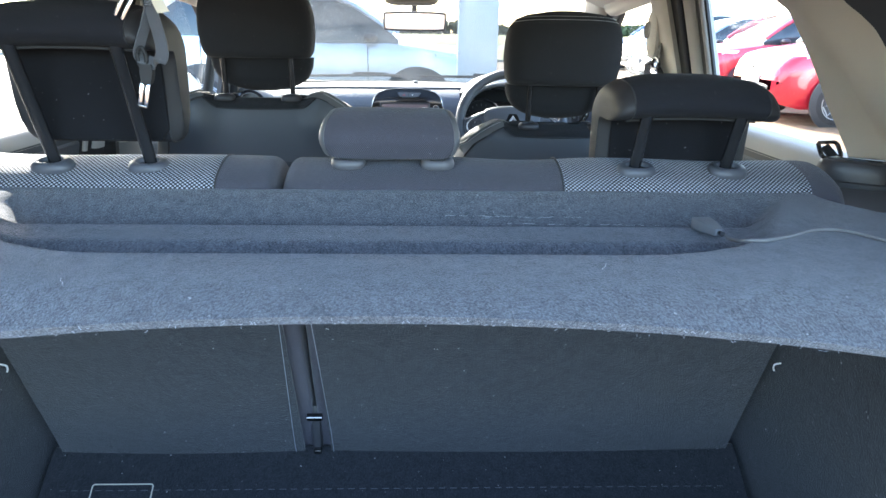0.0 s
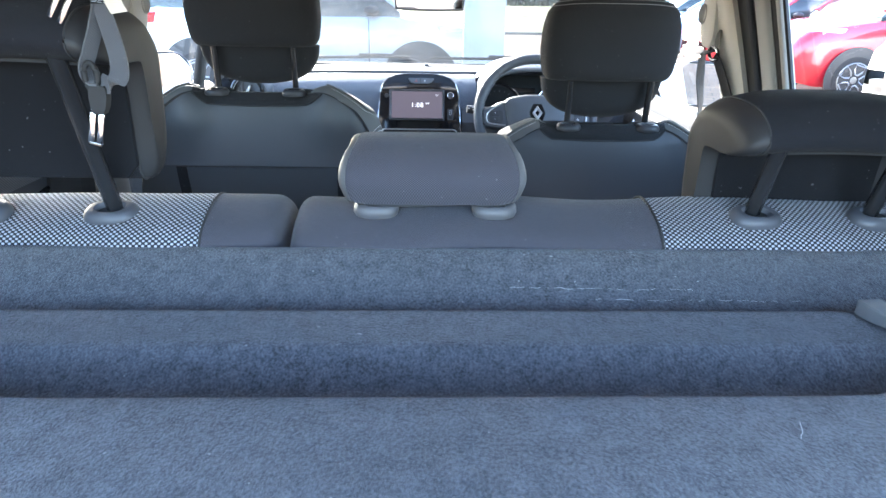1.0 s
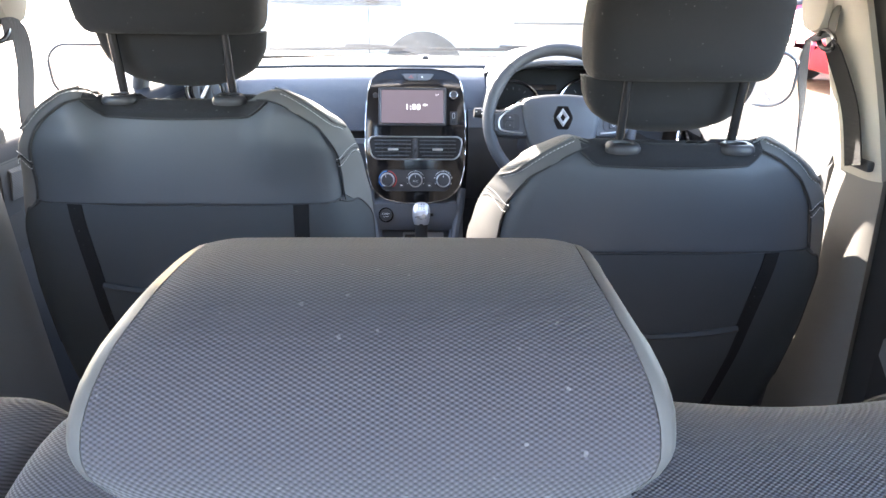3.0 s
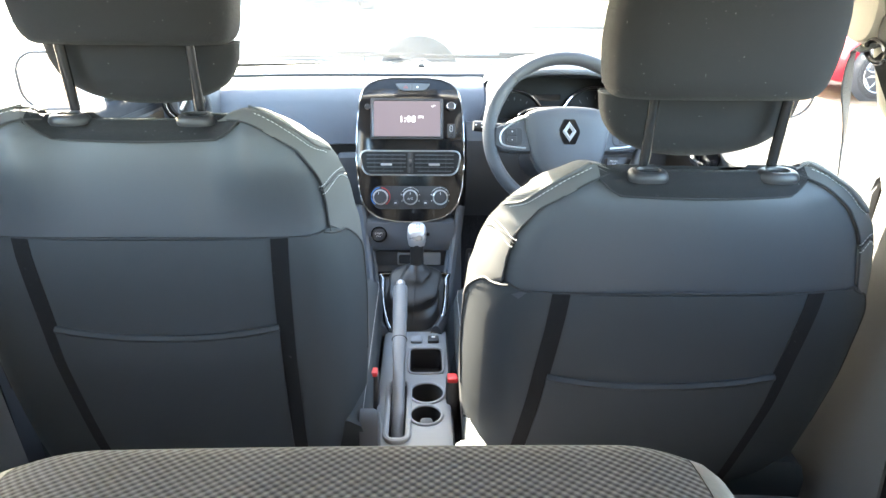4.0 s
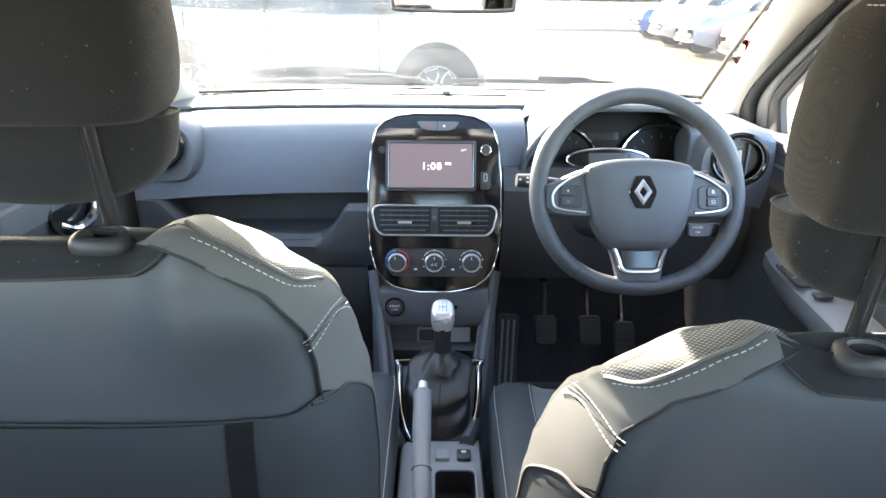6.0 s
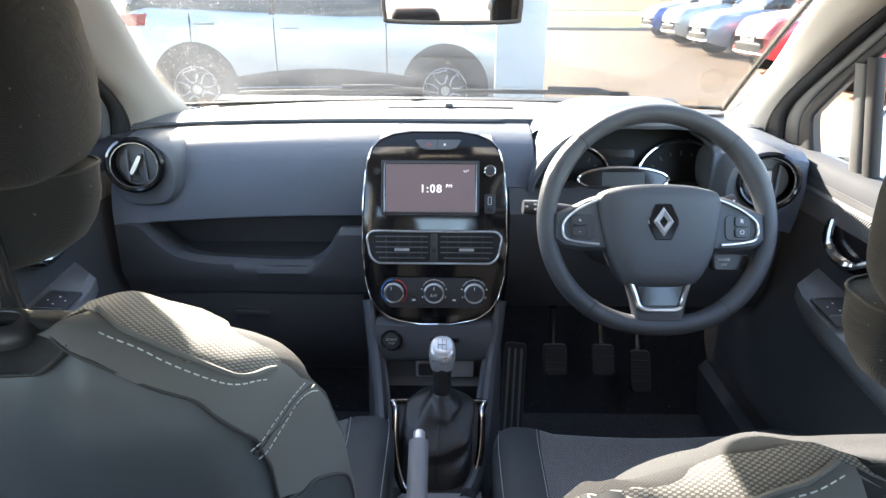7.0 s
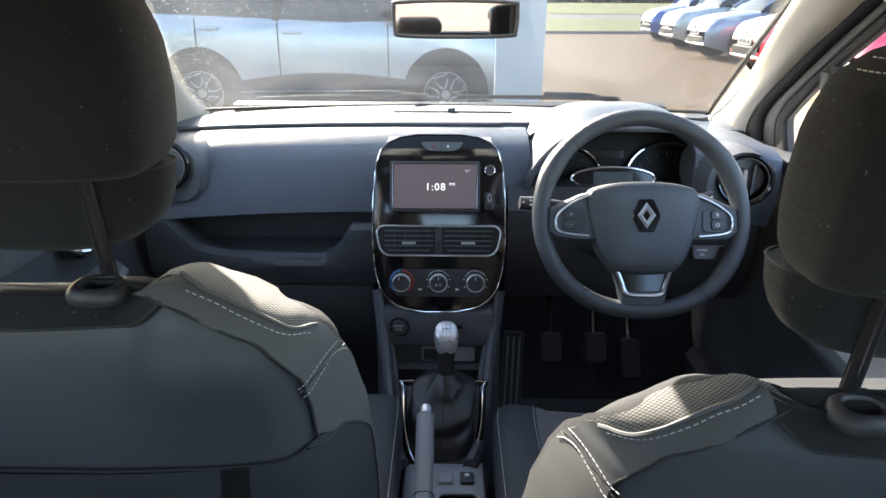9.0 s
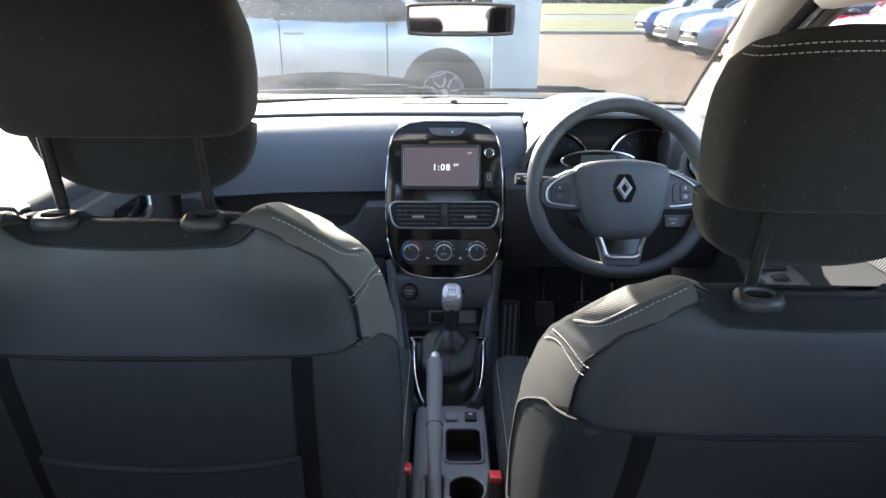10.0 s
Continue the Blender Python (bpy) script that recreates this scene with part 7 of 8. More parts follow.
d_ = (hp_[-1] - hp_[-2]).normalized()
part("grip_joint", tube([hp_[15], hp_[15] + d_ * 0.002], 0.0160, 16), M_SEAM, brake)
part("release_button", tube([hp_[-1] - d_ * 0.004, hp_[-1] + d_ * 0.016, hp_[-1] + d_ * 0.019], [0.0095, 0.0095, 0.007], 16), M_KNOB, brake, "silver release button")

# ---- steering wheel ----
wheel = thing("steering_wheel", (0.340, 2.60, 0.70), "black leather steering wheel with silver spoke inlays", "steering wheel")
TILT_W = radians(24)
wm = facing((0.333, 2.550, 0.876), (0, -math.cos(TILT_W), math.sin(TILT_W)))
R = 0.1738
NW = 96
rings = []
for i in range(NW):
    a = 2 * math.pi * i / NW
    deg = math.degrees(a) % 360
    grip = sum(math.exp(-((((deg - g + 180) % 360) - 180) / 13) ** 2) for g in (28, 152))
    rr = 0.0150 + 0.0030 * grip
    flatb = 0.010 * math.exp(-((((deg - 270 + 180) % 360) - 180) / 32) ** 2)
    rad = R - flatb
    rings.append([wm @ Vector(((rad + rr * math.cos(b)) * math.cos(a), (rad + rr * math.cos(b)) * math.sin(a), 0.018 + 1.15 * rr * math.sin(b))) for b in [2 * math.pi * k / 16 for k in range(16)]])
bm = bmesh.new()
rows = [[bm.verts.new(p) for p in r] for r in rings]
for i in range(NW):
    a_, b_ = rows[i], rows[(i + 1) % NW]
    for k in range(16):
        bm.faces.new((a_[k], a_[(k + 1) % 16], b_[(k + 1) % 16], b_[k]))
part("rim", bm, M_LEATHER, wheel, "black leather rim")
for g in (47, 133, 232, 308):
    a = radians(g)
    rad = R - 0.010 * math.exp(-((((g - 270 + 180) % 360) - 180) / 32) ** 2)
    part("rim_joint", tube([wm @ Vector(((rad + 0.0158 * math.cos(b)) * math.cos(a), (rad + 0.0158 * math.cos(b)) * math.sin(a), 0.018 + 0.0180 * math.sin(b))) for b in [2 * math.pi * k / 18 for k in range(18)]], 0.0007, 5, True), M_SEAM, wheel)


def wplate(name, outline, z, d, material, lab="", bevel=0.003, parent=None):
    return part(name, plate(outline, wm @ pose(0, 0, z), d, bevel), material, parent or wheel, lab)


hub = [(-0.094, 0.045), (-0.085, 0.054), (-0.05, 0.062), (0, 0.065), (0.05, 0.062), (0.085, 0.054), (0.094, 0.045), (0.096, 0.028), (0.090, -0.010), (0.080, -0.050), (0.064, -0.080), (0.046, -0.093), (0, -0.097), (-0.046, -0.093), (-0.064, -0.080), (-0.080, -0.050), (-0.090, -0.010), (-0.096, 0.028)]
hub = [(p.x, p.y - 0.006) for p in smooth_path([(x, y, 0) for x, y in hub], 3, True)]
hubm = bmesh.new()
levels = [(1.0, 0.012), (1.0, 0.028), (0.985, 0.036), (0.94, 0.042), (0.80, 0.047), (0.55, 0.050), (0.25, 0.051)]
loft([[wm @ Vector((x * k, y * k, h)) for x, y in hub] for k, h in levels], hubm)
part("airbag_cover", hubm, M_LEATHER, wheel, "domed black airbag cover", auto=60)
bad = [(0.009, 0.026), (0.013, 0.025), (0.0235, 0.002), (0.0235, -0.006), (0.013, -0.029), (0.009, -0.030), (-0.009, -0.030), (-0.013, -0.029), (-0.0235, -0.006), (-0.0235, 0.002), (-0.013, 0.025), (-0.009, 0.026)][::-1]
bp = wplate("badge_base", bad, 0.048, 0.005, M_GLOSS, "black badge base", 0.0015)
dia = [(0, 0.0205), (0.0155, -0.002), (0, -0.0245), (-0.0155, -0.002)]
bm = bmesh.new()
o = [bm.verts.new(wm @ Vector((x, y, 0.053))) for x, y in dia]
mid_ = [bm.verts.new(wm @ Vector((x * 0.74, y * 0.74, 0.0575))) for x, y in dia]
inn = [bm.verts.new(wm @ Vector((x * 0.42, -0.002 + (y + 0.002) * 0.42, 0.053))) for x, y in dia]
for i in range(4):
    j = (i + 1) % 4
    bm.faces.new((o[i], o[j], mid_[j], mid_[i]))
    bm.faces.new((mid_[i], mid_[j], inn[j], inn[i]))
part("badge_diamond", bm, M_KNOB, bp, "plain chrome diamond", smooth=False)
for sx in (-1, 1):
    sp = [(sx * x, y) for x, y in ((0.080, 0.044), (0.110, 0.036), (0.140, 0.022), (0.162, 0.012), (0.164, -0.030), (0.150, -0.040), (0.120, -0.045), (0.080, -0.044))]
    if sx < 0:
        sp.reverse()
    s = wplate("spoke", sp, 0.012, 0.022, M_LEATHER, "black spoke", 0.005)
    inl = [(sx * x, y, 0.0365) for x, y in ((0.092, 0.034), (0.116, 0.024), (0.136, 0.0115), (0.149, -0.002), (0.1505, -0.018), (0.1435, -0.029), (0.118, -0.034), (0.094, -0.036))]
    part("spoke_trim", tube(smooth_path([wm @ Vector(p) for p in inl], 4), 0.0021, 8), M_SATIN, s, "satin silver inlay line")
    pad = wplate("switch_pad", [(0.1205 * sx + x, -0.009 + y) for x, y in rounded(0.040, 0.040, 0.009)], 0.0335, 0.002, M_BLACK, "black spoke switch pad", 0.001)
    for yy, mk_ in ((0.0005, "R" if sx > 0 else "+"), (-0.0165, "O" if sx > 0 else "-")):
        bt = part("spoke_button", plate(rounded(0.021, 0.0155, 0.004), wm @ pose(sx * 0.1205 + (0.005 if sx > 0 else -0.004), yy, 0.0355), 0.003, 0.001), M_BLACK, pad)
        text_mesh(mk_, 0.009, wm @ pose(sx * 0.1205 + (0.005 if sx > 0 else -0.004), yy, 0.0386), M_PRINT, bt, "button_lettering")
part("bottom_spoke", plate([(-0.056, -0.075), (0.056, -0.075), (0.042, -0.125), (0.036, -0.156), (-0.036, -0.156), (-0.042, -0.125)], wm @ pose(0, 0, 0.012), 0.020, 0.004), M_LEATHER, wheel, "black lower spoke")
part("bottom_window", plate([(-0.037, -0.096), (0.037, -0.096), (0.026, -0.130), (-0.026, -0.130)], wm @ pose(0, 0, 0.032), 0.0012), M_GLOSS, wheel, "gloss black inset")
part("spoke_trim", tube(smooth_path([wm @ Vector(p) for p in ((-0.046, -0.092, 0.033), (-0.037, -0.116, 0.034), (-0.029, -0.1345, 0.034), (0, -0.137, 0.034), (0.029, -0.1345, 0.034), (0.037, -0.116, 0.034), (0.046, -0.092, 0.033))], 4), 0.0036, 8), M_SATIN, wheel, "satin silver inlay line")
part("column", loft([[wm @ Vector((w * math.cos(a), 0.8 * w * math.sin(a) - 0.01, z)) for a in [2 * math.pi * i / 20 for i in range(20)]] for z, w in ((0.012, 0.055), (-0.02, 0.062), (-0.12, 0.068), (-0.24, 0.07))]), M_BLACK, wheel, "black column shroud")
for sx, pts in ((-1, ((-0.05, 0.02, -0.035), (-0.12, 0.022, -0.030), (-0.185, 0.026, -0.022), (-0.206, 0.027, -0.020))), (1, ((0.05, 0.012, -0.050), (0.10, 0.026, -0.050), (0.130, 0.036, -0.048), (0.152, 0.043, -0.046)))):
    st = part("stalk", tube([wm @ Vector(p) for p in pts], [0.007, 0.009, 0.0125, 0.0115], 14), M_BLACK, wheel, "black column stalk")
    e1, e2 = Vector(pts[2]), Vector(pts[3])
    for q, dy in ((0.1, 0.004), (0.1, -0.004), (0.75, 0.0)):
        part("stalk_mark", box(wm @ (e1.lerp(e2, q) + Vector((0, dy, 0.0122))), (0.004, 0.003, 0.0008), 0, wm.to_3x3()), M_PRINT, st)
mr = wm @ pose(0.125, -0.062, -0.01)
pod = part("radio_pod", plate(rounded(0.060, 0.026, 0.006), mr, 0.012, 0.003), M_BLACK, wheel, "black radio control pod")
text_mesh("MODE", 0.006, mr @ pose(-0.012, 0.004, 0.0125), M_PRINT, pod, "button_lettering")
text_mesh("OK", 0.006, mr @ pose(-0.012, -0.004, 0.0125), M_PRINT, pod, "button_lettering")

# ---- pedals and footrest ----
for x, w, z in ((0.255, 0.055, 0.43), (0.365, 0.055, 0.43), (0.455, 0.048, 0.40)):
    p = thing("pedal", (x, 2.86, z - 0.06), "worn black rubber pedal in the dark footwell", "pedal", "pedals")
    m = facing((x, 2.86, z), (0, -0.85, 0.5))
    part("pad", plate(rounded(w, 0.075 if w > 0.05 else 0.10, 0.012), m, 0.012, 0.004), M_RUBBER, p)
    for k in range(4):
        part("rib", box(m @ Vector((0, -0.024 + 0.016 * k, 0.0125)), (w * 0.75, 0.004, 0.003), 0.001, m.to_3x3()), M_RUBBER, p)
    part("arm", tube([m @ Vector((0, 0.01, -0.004)), (x, 2.93, z + 0.10), (x, 2.95, z + 0.25)], 0.008, 8), M_STEEL, p)
fr_ = facing((0.155, 2.80, 0.37), (-0.1, -0.75, 0.6))
rest = thing("footrest", (0.155, 2.80, 0.25), "ribbed black footrest beside the console", "footrest")
part("pad", plate(rounded(0.05, 0.24, 0.01), fr_, 0.02, 0.003), M_RUBBER, rest)
for k in (-0.014, 0, 0.014):
    part("rib", box(fr_ @ Vector((k, 0, 0.021)), (0.005, 0.21, 0.004), 0.001, fr_.to_3x3()), M_TRIM_DARK, rest)
structure("footwell", surf(lambda x, i: (x, (2.75, 2.88, 3.0, 3.1)[i], (0.255, 0.265, 0.40, 0.62)[i]), lin(-0.66, 0.66, 6), range(4)), M_FELT_DARK, "black carpeted footwell rise", "floor")

# ---- rear-view mirror and roof lamp ----
rv = thing("rear_view_mirror", (0.01, 2.555, 1.18), "black-rimmed rear-view mirror on the windscreen", "mirror")
vm = facing((0.008, 2.555, 1.2050), (0.04, -1, -0.032))
mo = [(-0.099, 0.018), (-0.090, 0.025), (0.0, 0.028), (0.090, 0.025), (0.099, 0.018), (0.098, -0.018), (0.088, -0.026), (0, -0.028), (-0.088, -0.026), (-0.098, -0.018)]
mo = [(p.x, p.y) for p in smooth_path([(x, y, 0) for x, y in mo], 4, True)]
part("housing", loft([[vm @ Vector((x * k, y * k, z)) for x, y in mo] for z, k in ((-0.035, 0.5), (-0.03, 0.75), (-0.015, 0.97), (0.0, 1.0))]), M_BLACK, rv)
part("rim", tube([vm @ Vector((x * 0.985, y * 0.97, 0.001)) for x, y in mo], 0.0034, 8, True), M_TRIM_DARK, rv, "charcoal rim")
part("mirror_glass", plate([(x * 0.965, y * 0.93) for x, y in mo], vm @ pose(0, 0, 0.0005), 0.0015), M_MIRROR, rv, "silver mirror glass")
part("stalk", tube(smooth_path([vm @ Vector((0, 0, -0.03)), vm @ Vector((0, 0.03, -0.05)), (0.006, 2.60, 1.275)], 5), 0.009, 10), M_BLACK, rv)
lamp = thing("roof_lamp", (0.0, 2.40, 1.25), "cream roof lamp console over the mirror", "roof lamp")
part("lamp_body", loft([[(0.085 * k * math.copysign(abs(math.cos(a)) ** 0.6, math.cos(a)), 2.40 + 0.075 * k * math.copysign(abs(math.sin(a)) ** 0.6, math.sin(a)), z) for a in [2 * math.pi * i / 28 for i in range(28)]] for z, k in ((1.31, 1.05), (1.275, 1.0), (1.254, 0.9), (1.248, 0.7))]), M_CREAM, lamp)
part("lens", box((0, 2.355, 1.256), (0.06, 0.012, 0.012), 0.003), M_GREYTRIM, lamp)
for sd in (-1, 1):
    v = thing("sun_visor", (sd * 0.34, 2.40, 1.31), "cream folded sun visor under the roof", "sun visor", "sun visors")
    part("panel", box((sd * 0.34, 2.40, 1.328), (0.38, 0.14, 0.016), 0.006, Matrix.Rotation(radians(-14), 3, "X")), M_HEADLINER, v)


# ---- parked cars ----
M_TYRE = plain("tyre_rubber", (0.022, 0.022, 0.023), 0.85, 0, 90, 0.2, 0.3, 0.003)
M_ALLOY = plain("alloy_wheel", (0.45, 0.45, 0.46), 0.35, 0.9, 60, 0.1, 0)
M_ALLOY_DARK = plain("dark_alloy", (0.03, 0.03, 0.032), 0.3, 0.5, 60, 0.1, 0)
M_CARGLASS = plain("dark_car_glass", (0.03, 0.04, 0.045), 0.06, 0, 20, 0.1, 0)
M_LAMP = plain("headlamp_lens", (0.55, 0.58, 0.62), 0.1, 0.4, 30, 0.15, 0)
M_TAIL = plain("tail_lamp_lens", (0.45, 0.02, 0.02), 0.15, 0, 30, 0.1, 0)
M_PLATE = plain("number_plate", (0.7, 0.7, 0.68), 0.4, 0, 30, 0.05, 0)

# along the car from nose (0) to tail (1): bonnet or belt height, half width, roof height
BELT = [(0.0, 0.62), (0.02, 0.76), (0.06, 0.86), (0.16, 0.94), (0.27, 1.00), (0.45, 0.99), (0.70, 1.03), (0.90, 1.06), (0.97, 1.00), (1.0, 0.86)]
WIDE = [(0.0, 0.58), (0.02, 0.70), (0.07, 0.80), (0.16, 0.87), (0.30, 0.89), (0.70, 0.89), (0.88, 0.86), (0.96, 0.80), (1.0, 0.70)]
ROOF = [(0.24, 0.0), (0.30, 0.20), (0.40, 0.46), (0.48, 0.54), (0.60, 0.56), (0.75, 0.53), (0.86, 0.42), (0.93, 0.22), (0.965, 0.0)]


def parked_car(paint, m, label, tall=1.0, rims=None, length=4.15, dark_band=False):
    """A hatchback or crossover with its nose at the pose's origin, pointing along -y of the pose; m places it."""
    c = new("parked_car")
    c.matrix_basis = m
    tagged(c, label, "car", "parked cars")
    L = length

    def put(name, bm, mat, parent=None, lab="", smooth=True):
        finish(bm, smooth)
        for e in bm.edges:
            if len(e.link_faces) == 2 and e.calc_face_angle(0) > radians(42):
                e.smooth = False
        me = bpy.data.meshes.new(name)
        bm.to_mesh(me)
        bm.free()
        me.materials.append(mat)
        ob = new(name, me)
        ob.parent = parent or c
        if lab:
            ob["label"] = lab
        return ob

    def section(t):
        w, b = tab(WIDE, t), tab(BELT, t) * tall
        lift = 0.22 + 0.10 * max(0, 1 - t / 0.08) + 0.12 * max(0, (t - 0.94) / 0.06)
        y = L * t
        half = [(0.0, lift), (w * 0.9, lift), (w * 0.97, lift + 0.06), (w, lift + 0.28), (w * 1.0, b - 0.22), (w * 0.985, b - 0.12), (w * 0.95, b - 0.03), (w * 0.86, b + 0.005), (w * 0.5, b + 0.03), (0.0, b + 0.04)]
        return [(x, y, z) for x, z in half] + [(-x, y, z) for x, z in reversed(half[1:-1])]
    ts = [0.0, 0.01, 0.025, 0.05, 0.09, 0.14, 0.20, 0.27, 0.34, 0.45, 0.57, 0.70, 0.82, 0.90, 0.945, 0.975, 0.99, 1.0]
    body = put("body", loft([section(t) for t in ts]), paint)

    def cabin(t, k=1.0, cut=1.0, grow=0.0):
        w, b = tab(WIDE, t), tab(BELT, t) * tall
        h = tab(ROOF, t) * tall * cut
        y = L * t
        half = [(0.0, b - 0.05), (w * 0.93 + grow, b - 0.05), (w * (0.93 - 0.05 * h) + grow, b + h * 0.4), (w * (0.93 - 0.22 * h) + grow, b + h * 0.85), (w * (0.86 - 0.26 * h), b + h * 0.97 + grow), (0.0, b + h * 1.0 + 0.02 * h + grow)]
        return [(x, y, z) for x, z in half] + [(-x, y, z) for x, z in reversed(half[1:-1])]
    tr = [0.25, 0.28, 0.32, 0.37, 0.42, 0.48, 0.55, 0.63, 0.72, 0.80, 0.86, 0.91, 0.95, 0.962]
    put("windows", loft([cabin(t) for t in tr]), M_CARGLASS, None, "dark glasshouse")
    # roof skin and pillars
    def roof_pt(u, t):
        w, b = tab(WIDE, t), tab(BELT, t) * tall
        h = tab(ROOF, t) * tall
        return (u * w * (0.87 - 0.26 * h), L * t, b + h * (1.02 - 0.05 * abs(u) ** 3) + 0.012)
    put("roof", thick(surf(roof_pt, lin(-1, 1, 9), lin(0.415, 0.88, 12)), 0.012), paint)
    for sd in (-1, 1):
        for seq in ((0.265, 0.33, 0.38, 0.42), (0.87, 0.90, 0.935, 0.955)):
            pts = []
            for t in seq:
                w, b = tab(WIDE, t), tab(BELT, t) * tall
                h = tab(ROOF, t) * tall
                pts.append((sd * (w * (0.90 - 0.25 * h)), L * t, b + h * 0.93))
            put("pillar", tube(smooth_path(pts, 4), 0.035 if seq[0] < 0.5 else 0.06, 8), paint)
        t = 0.60
        w, b, h = tab(WIDE, t), tab(BELT, t) * tall, tab(ROOF, t) * tall
        put("pillar", tube([(sd * w * 0.94, L * 0.605, b - 0.04), (sd * w * (0.94 - 0.06 * h), L * 0.60, b + h * 0.4), (sd * w * (0.945 - 0.22 * h), L * 0.595, b + h * 0.86)], 0.03, 6), M_BLACK)
        # doors' shut lines, handles, sill, mirror
        for t0 in (0.335, 0.60, 0.80):
            pts = []
            for q in ((0.33, -0.3), (0.55, 0), (0.85, 0), (1.0, 0)):
                w, b = tab(WIDE, t0), tab(BELT, t0) * tall
                z = 0.30 + (b - 0.06 - 0.30) * (q[0] - 0.33) / 0.67
                pts.append((sd * (w * (1.0 if z < b - 0.2 else 0.985) + 0.001), L * t0 + (0.06 * q[1] if t0 > 0.7 else 0), z))
            put("shut_line", tube(smooth_path(pts, 4), 0.006, 5), M_SEAM)
        for t0 in (0.565, 0.765):
            w, b = tab(WIDE, t0), tab(BELT, t0) * tall
            put("door_handle", box((sd * (w * 0.99 + 0.014), L * t0, b - 0.14), (0.03, 0.20, 0.035), 0.012), paint)
        put("sill", loft([[(sd * (0.875 + d), y, z) for d, z in ((-0.05, 0.20), (0.015, 0.22), (0.022, 0.30), (0.012, 0.36), (-0.05, 0.36))] for y in lin(L * 0.30, L * 0.70, 5)]), M_BLACK, None, "black sill moulding")
        if dark_band:
            # dark ground reflected in the lower doors, built as a black strip
            put("reflection_band", loft([[(sd * (0.895 + d), y, 0.30 + (z - 0.30) * (0.62 + 0.38 * math.sin(math.pi * min(1.0, max(0.0, (y / L - 0.27) / 0.46))) + 0.25 * (0.73 - y / L))) for d, z in ((-0.03, 0.30), (0.016, 0.31), (0.020, 0.42), (0.012, 0.52), (-0.03, 0.53))] for y in lin(L * 0.27, L * 0.73, 16)]), M_BLACK, None, "black curved strip for the dark reflection along the lower doors")
            put("band_line", tube([(sd * 0.916, y, 0.34 + 0.02 * math.sin(math.pi * (y / L - 0.27) / 0.46)) for y in lin(L * 0.30, L * 0.70, 12)], 0.008, 6), M_SATIN, None, "thin pale line along the dark door band")
        put("door_mirror", loft([[(sd * (0.90 + 0.10 * d), L * 0.325 + 0.085 * k * math.cos(a), tab(BELT, 0.33) * tall + 0.04 + 0.05 * k * math.sin(a)) for a in [2 * math.pi * i / 14 for i in range(14)]] for d, k in ((-0.2, 0.5), (0.2, 0.95), (0.8, 1.0), (1.2, 0.8), (1.4, 0.4))]), M_BLACK)
        # lamps
        put("headlamp", loft([[(sd * x, y, z * tall) for x, y, z in ring] for ring in (((0.40, 0.085, 0.735), (0.40, 0.10, 0.79), (0.42, 0.20, 0.80), (0.42, 0.2, 0.74)), ((0.62, 0.12, 0.745), (0.62, 0.16, 0.835), (0.60, 0.30, 0.83), (0.60, 0.3, 0.75)), ((0.775, 0.32, 0.77), (0.775, 0.36, 0.87), (0.74, 0.5, 0.87), (0.74, 0.5, 0.78)), ((0.835, 0.58, 0.84), (0.835, 0.60, 0.88), (0.80, 0.66, 0.88), (0.80, 0.66, 0.84)))]), M_LAMP, None, "clear headlamp")
        put("tail_lamp", loft([[(sd * x, y, z * tall) for x, y, z in ring] for ring in (((0.55, L - 0.035, 0.84), (0.55, L - 0.05, 0.96), (0.5, L - 0.2, 0.96), (0.5, L - 0.2, 0.84)), ((0.745, L - 0.07, 0.85), (0.735, L - 0.10, 0.98), (0.65, L - 0.25, 0.98), (0.65, L - 0.25, 0.85)), ((0.865, L - 0.30, 0.88), (0.855, L - 0.33, 0.98), (0.80, L - 0.45, 0.98), (0.8, L - 0.45, 0.88)))]), M_TAIL, None, "red tail lamp")
        # wheels in dark arches
        for t0 in (0.195, 0.80):
            yw, rw = L * t0, 0.325
            w = max(tab(WIDE, t0 - 0.06), tab(WIDE, t0 + 0.06)) + 0.002
            put("wheel_arch", lathe([(0, 0), (0.40 + 0.035 * dark_band, 0.0), (0.40 + 0.035 * dark_band, 0.012), (0.385 + 0.035 * dark_band, 0.014), (0, 0.014)], Matrix.Translation((sd * (w - 0.004), yw, 0.35)) @ Matrix.Rotation(sd * radians(90), 4, "Y"), 36), M_BLACK, None, "black wheel arch")
            mw = Matrix.Translation((sd * (w - 0.02), yw, rw)) @ Matrix.Rotation(sd * radians(90), 4, "Y")
            wh = put("wheel", lathe([(0.225, 0.03), (0.29, 0.035), (0.318, 0.02), (rw, 0.0), (rw, -0.12), (0.30, -0.15), (0, -0.15)], mw, 40), M_TYRE, None, "black tyre")
            rim_m = rims or M_ALLOY
            put("rim", lathe([(0.228, 0.034), (0.215, 0.030), (0.205, 0.0), (0.0, -0.01)], mw, 36), M_ALLOY_DARK, wh, "dark rim dish")
            bm = bmesh.new()
            tube([mw @ Vector((0.222 * math.cos(a), 0.222 * math.sin(a), 0.032)) for a in [2 * math.pi * i / 36 for i in range(36)]], 0.007, 6, True, bm)
            for i in range(5):
                a0 = 2 * math.pi * i / 5 + 0.3
                cell = [(0.075, -0.26), (0.135, -0.42), (0.205, -0.36), (0.205, 0.36), (0.135, 0.42), (0.075, 0.26)]
                tube([mw @ Vector((r * math.cos(a0 + d), r * math.sin(a0 + d), 0.028)) for r, d in cell], 0.011, 6, True, bm)
            lathe([(0, 0.034), (0.045, 0.032), (0.055, 0.02), (0.055, 0)], mw, 18, bm)
            put("spokes", bm, rim_m, wh, "pale alloy spokes")
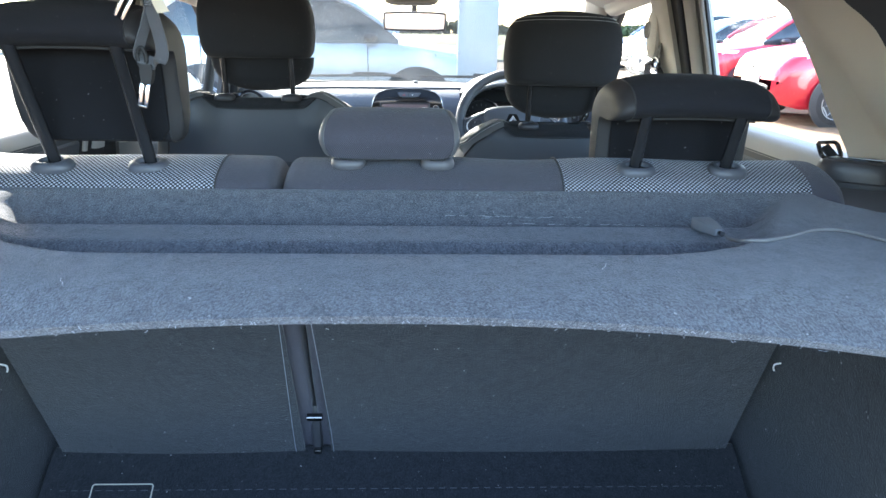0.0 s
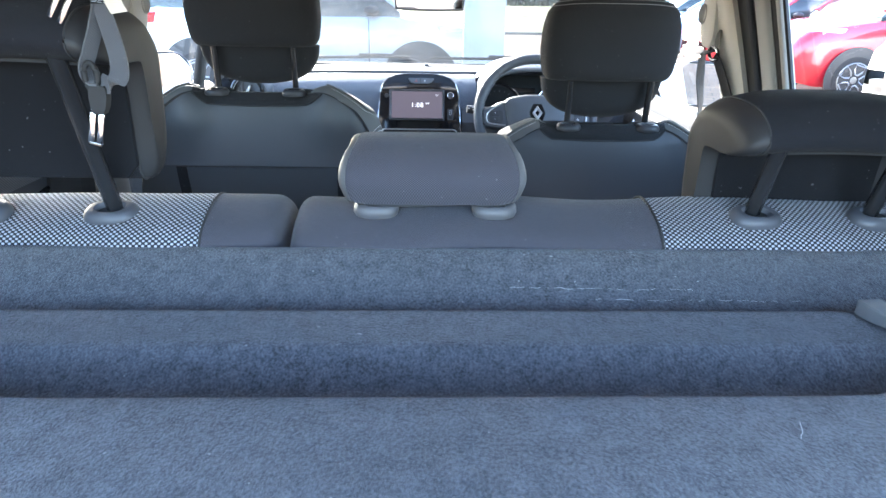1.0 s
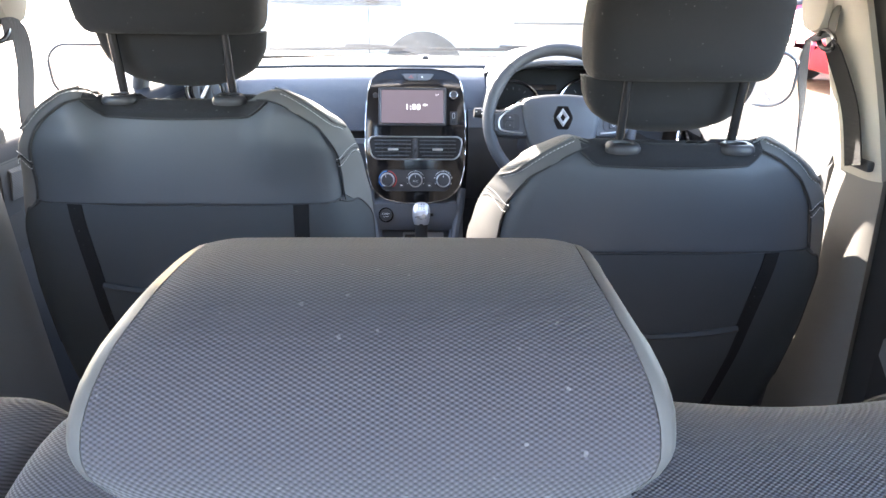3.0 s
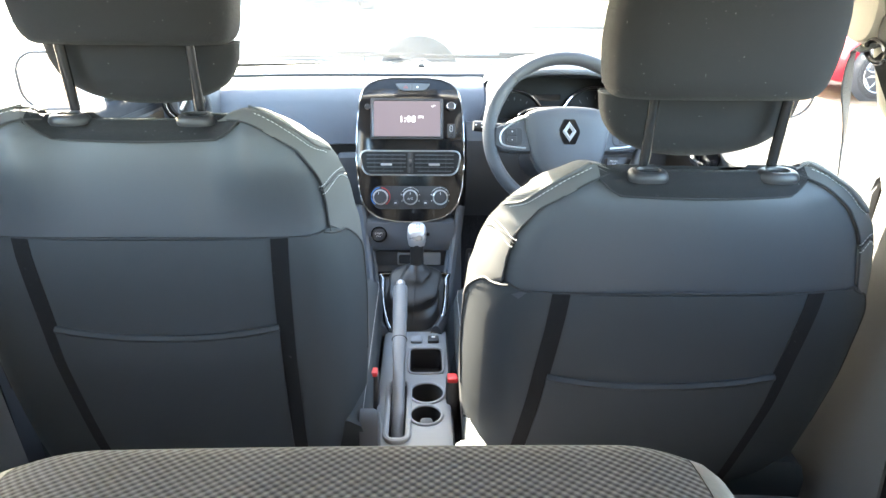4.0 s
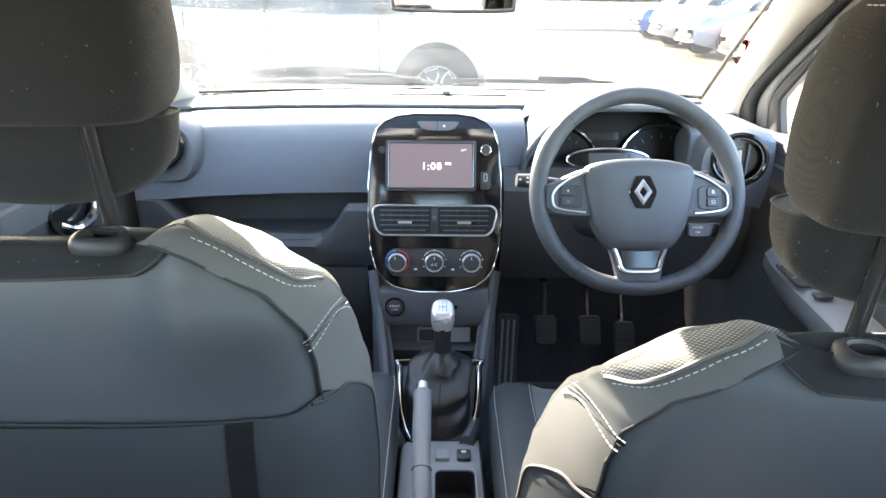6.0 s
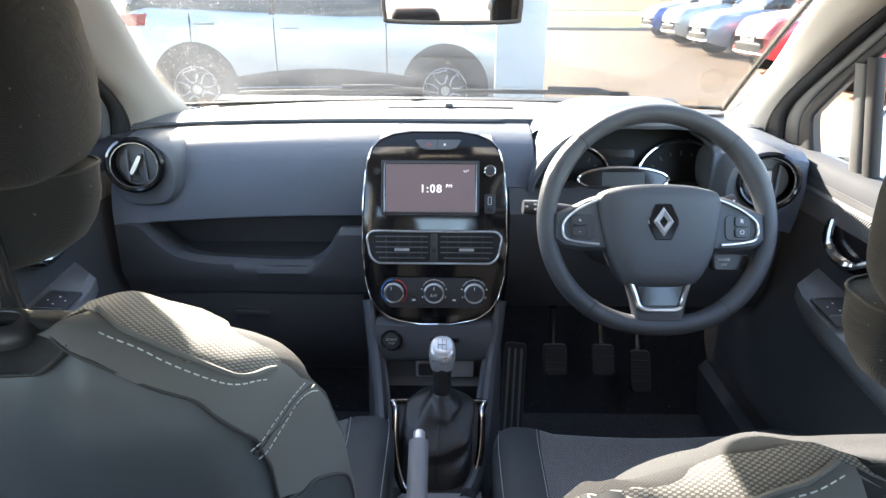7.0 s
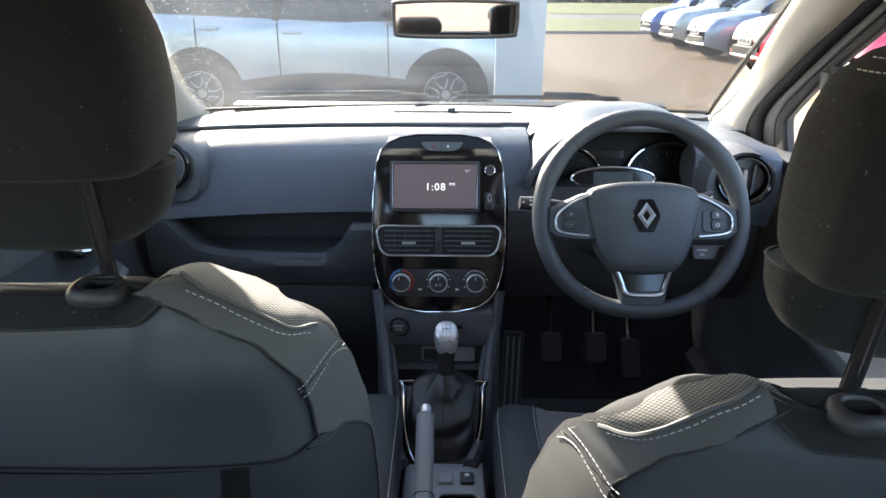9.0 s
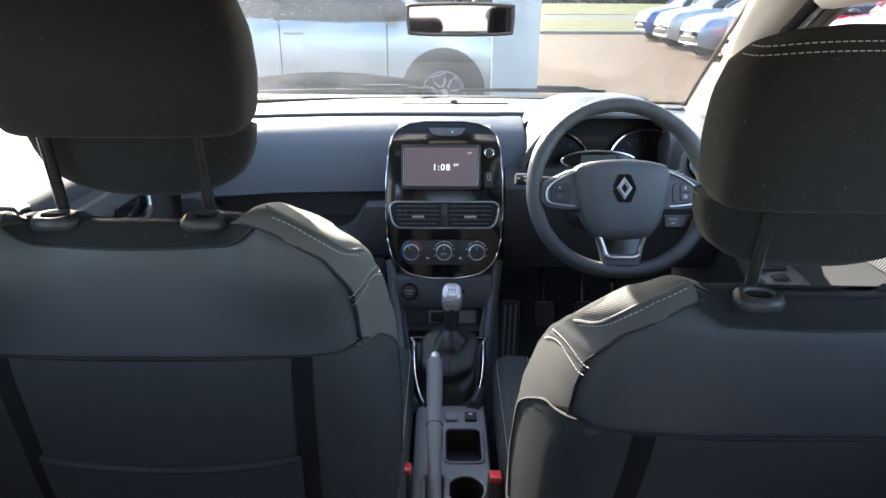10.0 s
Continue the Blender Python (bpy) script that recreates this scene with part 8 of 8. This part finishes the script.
    # front: grille, bumper intake, plate with plain bars
    put("grille", loft([[(x, 0.020 + 0.16 * (abs(x) / 0.6) ** 2.2 - d, z * tall) for d, z in ((0.0, 0.63), (0.030, 0.64), (0.030, 0.755), (0.0, 0.765))] for x in lin(-0.42, 0.42, 12)]), M_BLACK, None, "black grille")
    for z in (0.665, 0.70, 0.735):
        put("grille_bar", tube([(x, -0.012 + 0.16 * (abs(x) / 0.6) ** 2.2, z * tall) for x in lin(-0.40, 0.40, 11)], 0.006, 5), M_CHROME)
    put("badge", plate([(0, 0.085), (0.055, 0), (0, -0.085), (-0.055, 0)], facing((0, -0.012, 0.735 * tall), (0, -1, 0.1)), 0.012, 0.006), M_CHROME, None, "plain chrome diamond")
    put("bumper_intake", loft([[(x, 0.005 + 0.06 * (abs(x) / 0.6) ** 4 - d, z * tall) for d, z in ((0.0, 0.30), (0.030, 0.33), (0.034, 0.47), (0.0, 0.50))] for x in lin(-0.60, 0.60, 16)]), M_BLACK, None, "black lower intake")
    put("bumper_trim", tube([(x, -0.030 + 0.06 * (abs(x) / 0.6) ** 4, 0.33 * tall) for x in lin(-0.58, 0.58, 13)], 0.016, 6), M_SATIN)
    for sd in (-1, 1):
        put("fog_lamp_frame", tube([(sd * x, y, z * tall) for x, y, z in ((0.50, 0.13, 0.40), (0.58, 0.15, 0.50), (0.72, 0.30, 0.50), (0.74, 0.34, 0.42), (0.62, 0.22, 0.38))], 0.02, 6, True), M_SATIN, None, "pale fog lamp frame")
    pl = put("number_plate", box((0, -0.012, 0.555 * tall), (0.50, 0.014, 0.11), 0.004), M_PLATE)
    for i in range(7):
        put("plate_bar", box((-0.19 + 0.063 * i, -0.0205, 0.555 * tall), (0.034, 0.002, 0.065)), M_DIAL, pl)
    pl = put("number_plate", box((0, L + 0.006, 0.60 * tall), (0.50, 0.014, 0.11), 0.004), M_PLATE)
    for i in range(7):
        put("plate_bar", box((-0.19 + 0.063 * i, L + 0.0145, 0.60 * tall), (0.034, 0.002, 0.065)), M_DIAL, pl)
    return c


P_SILVER = car_paint("silver_blue_paint", (0.55, 0.60, 0.66), 0.5)
P_BLUE = car_paint("blue_paint", (0.03, 0.10, 0.40), 0.4)
P_GREY = car_paint("pale_grey_paint", (0.52, 0.55, 0.58), 0.5)
P_RED = car_paint("red_paint", (0.50, 0.012, 0.03), 0.3)
P_WHITE = car_paint("clean_white_paint", (0.72, 0.74, 0.76), 0.0)
P_STEEL = car_paint("steel_blue_paint", (0.32, 0.40, 0.52), 0.5)

# crossing ahead of the windscreen, nose to the right
parked_car(P_SILVER, pose(0.78, 9.0, 0, 0, 0, 90), "silver-blue hatchback parked broadside ahead, in its own shade", 1.06, M_ALLOY, 4.15, True)
# the row on the right, noses towards the yard
row = [(23.7, 6.5, P_BLUE, "blue crossover parked at the far end of the row", 1.08),
       (20.0, 6.0, P_GREY, "pale grey crossover parked in the row", 1.10),
       (16.7, 5.6, P_STEEL, "steel-blue saloon parked in the row", 1.02),
       (12.95, 5.1, P_RED, "red hatchback parked in the row", 1.06),
       (9.95, 4.9, P_RED, "red crossover with pale bumper trim parked in the row", 1.10),
       (7.1, 4.9, P_WHITE, "white hatchback parked in the row", 1.05),
       (4.3, 4.9, P_WHITE, "white crossover parked in the row", 1.08)]
for y, x, paint, lab, tall in row:
    parked_car(paint, pose(x, y, 0, 0, 0, -90), lab, tall)

# pale upright display board standing beside the silver car
board = thing("display_board", (0.53, 6.45, 0), "pale blue-white upright display board standing on the paving", "display board")
part("panel", box((0.53, 6.45, 1.05), (0.365, 0.08, 2.1), 0.015), plain("pale_board", (0.62, 0.66, 0.70), 0.5, 0, 200, 0.05, 0.1), board)
part("foot", box((0.53, 6.45, 0.02), (0.42, 0.34, 0.04), 0.01), M_STEEL, board)
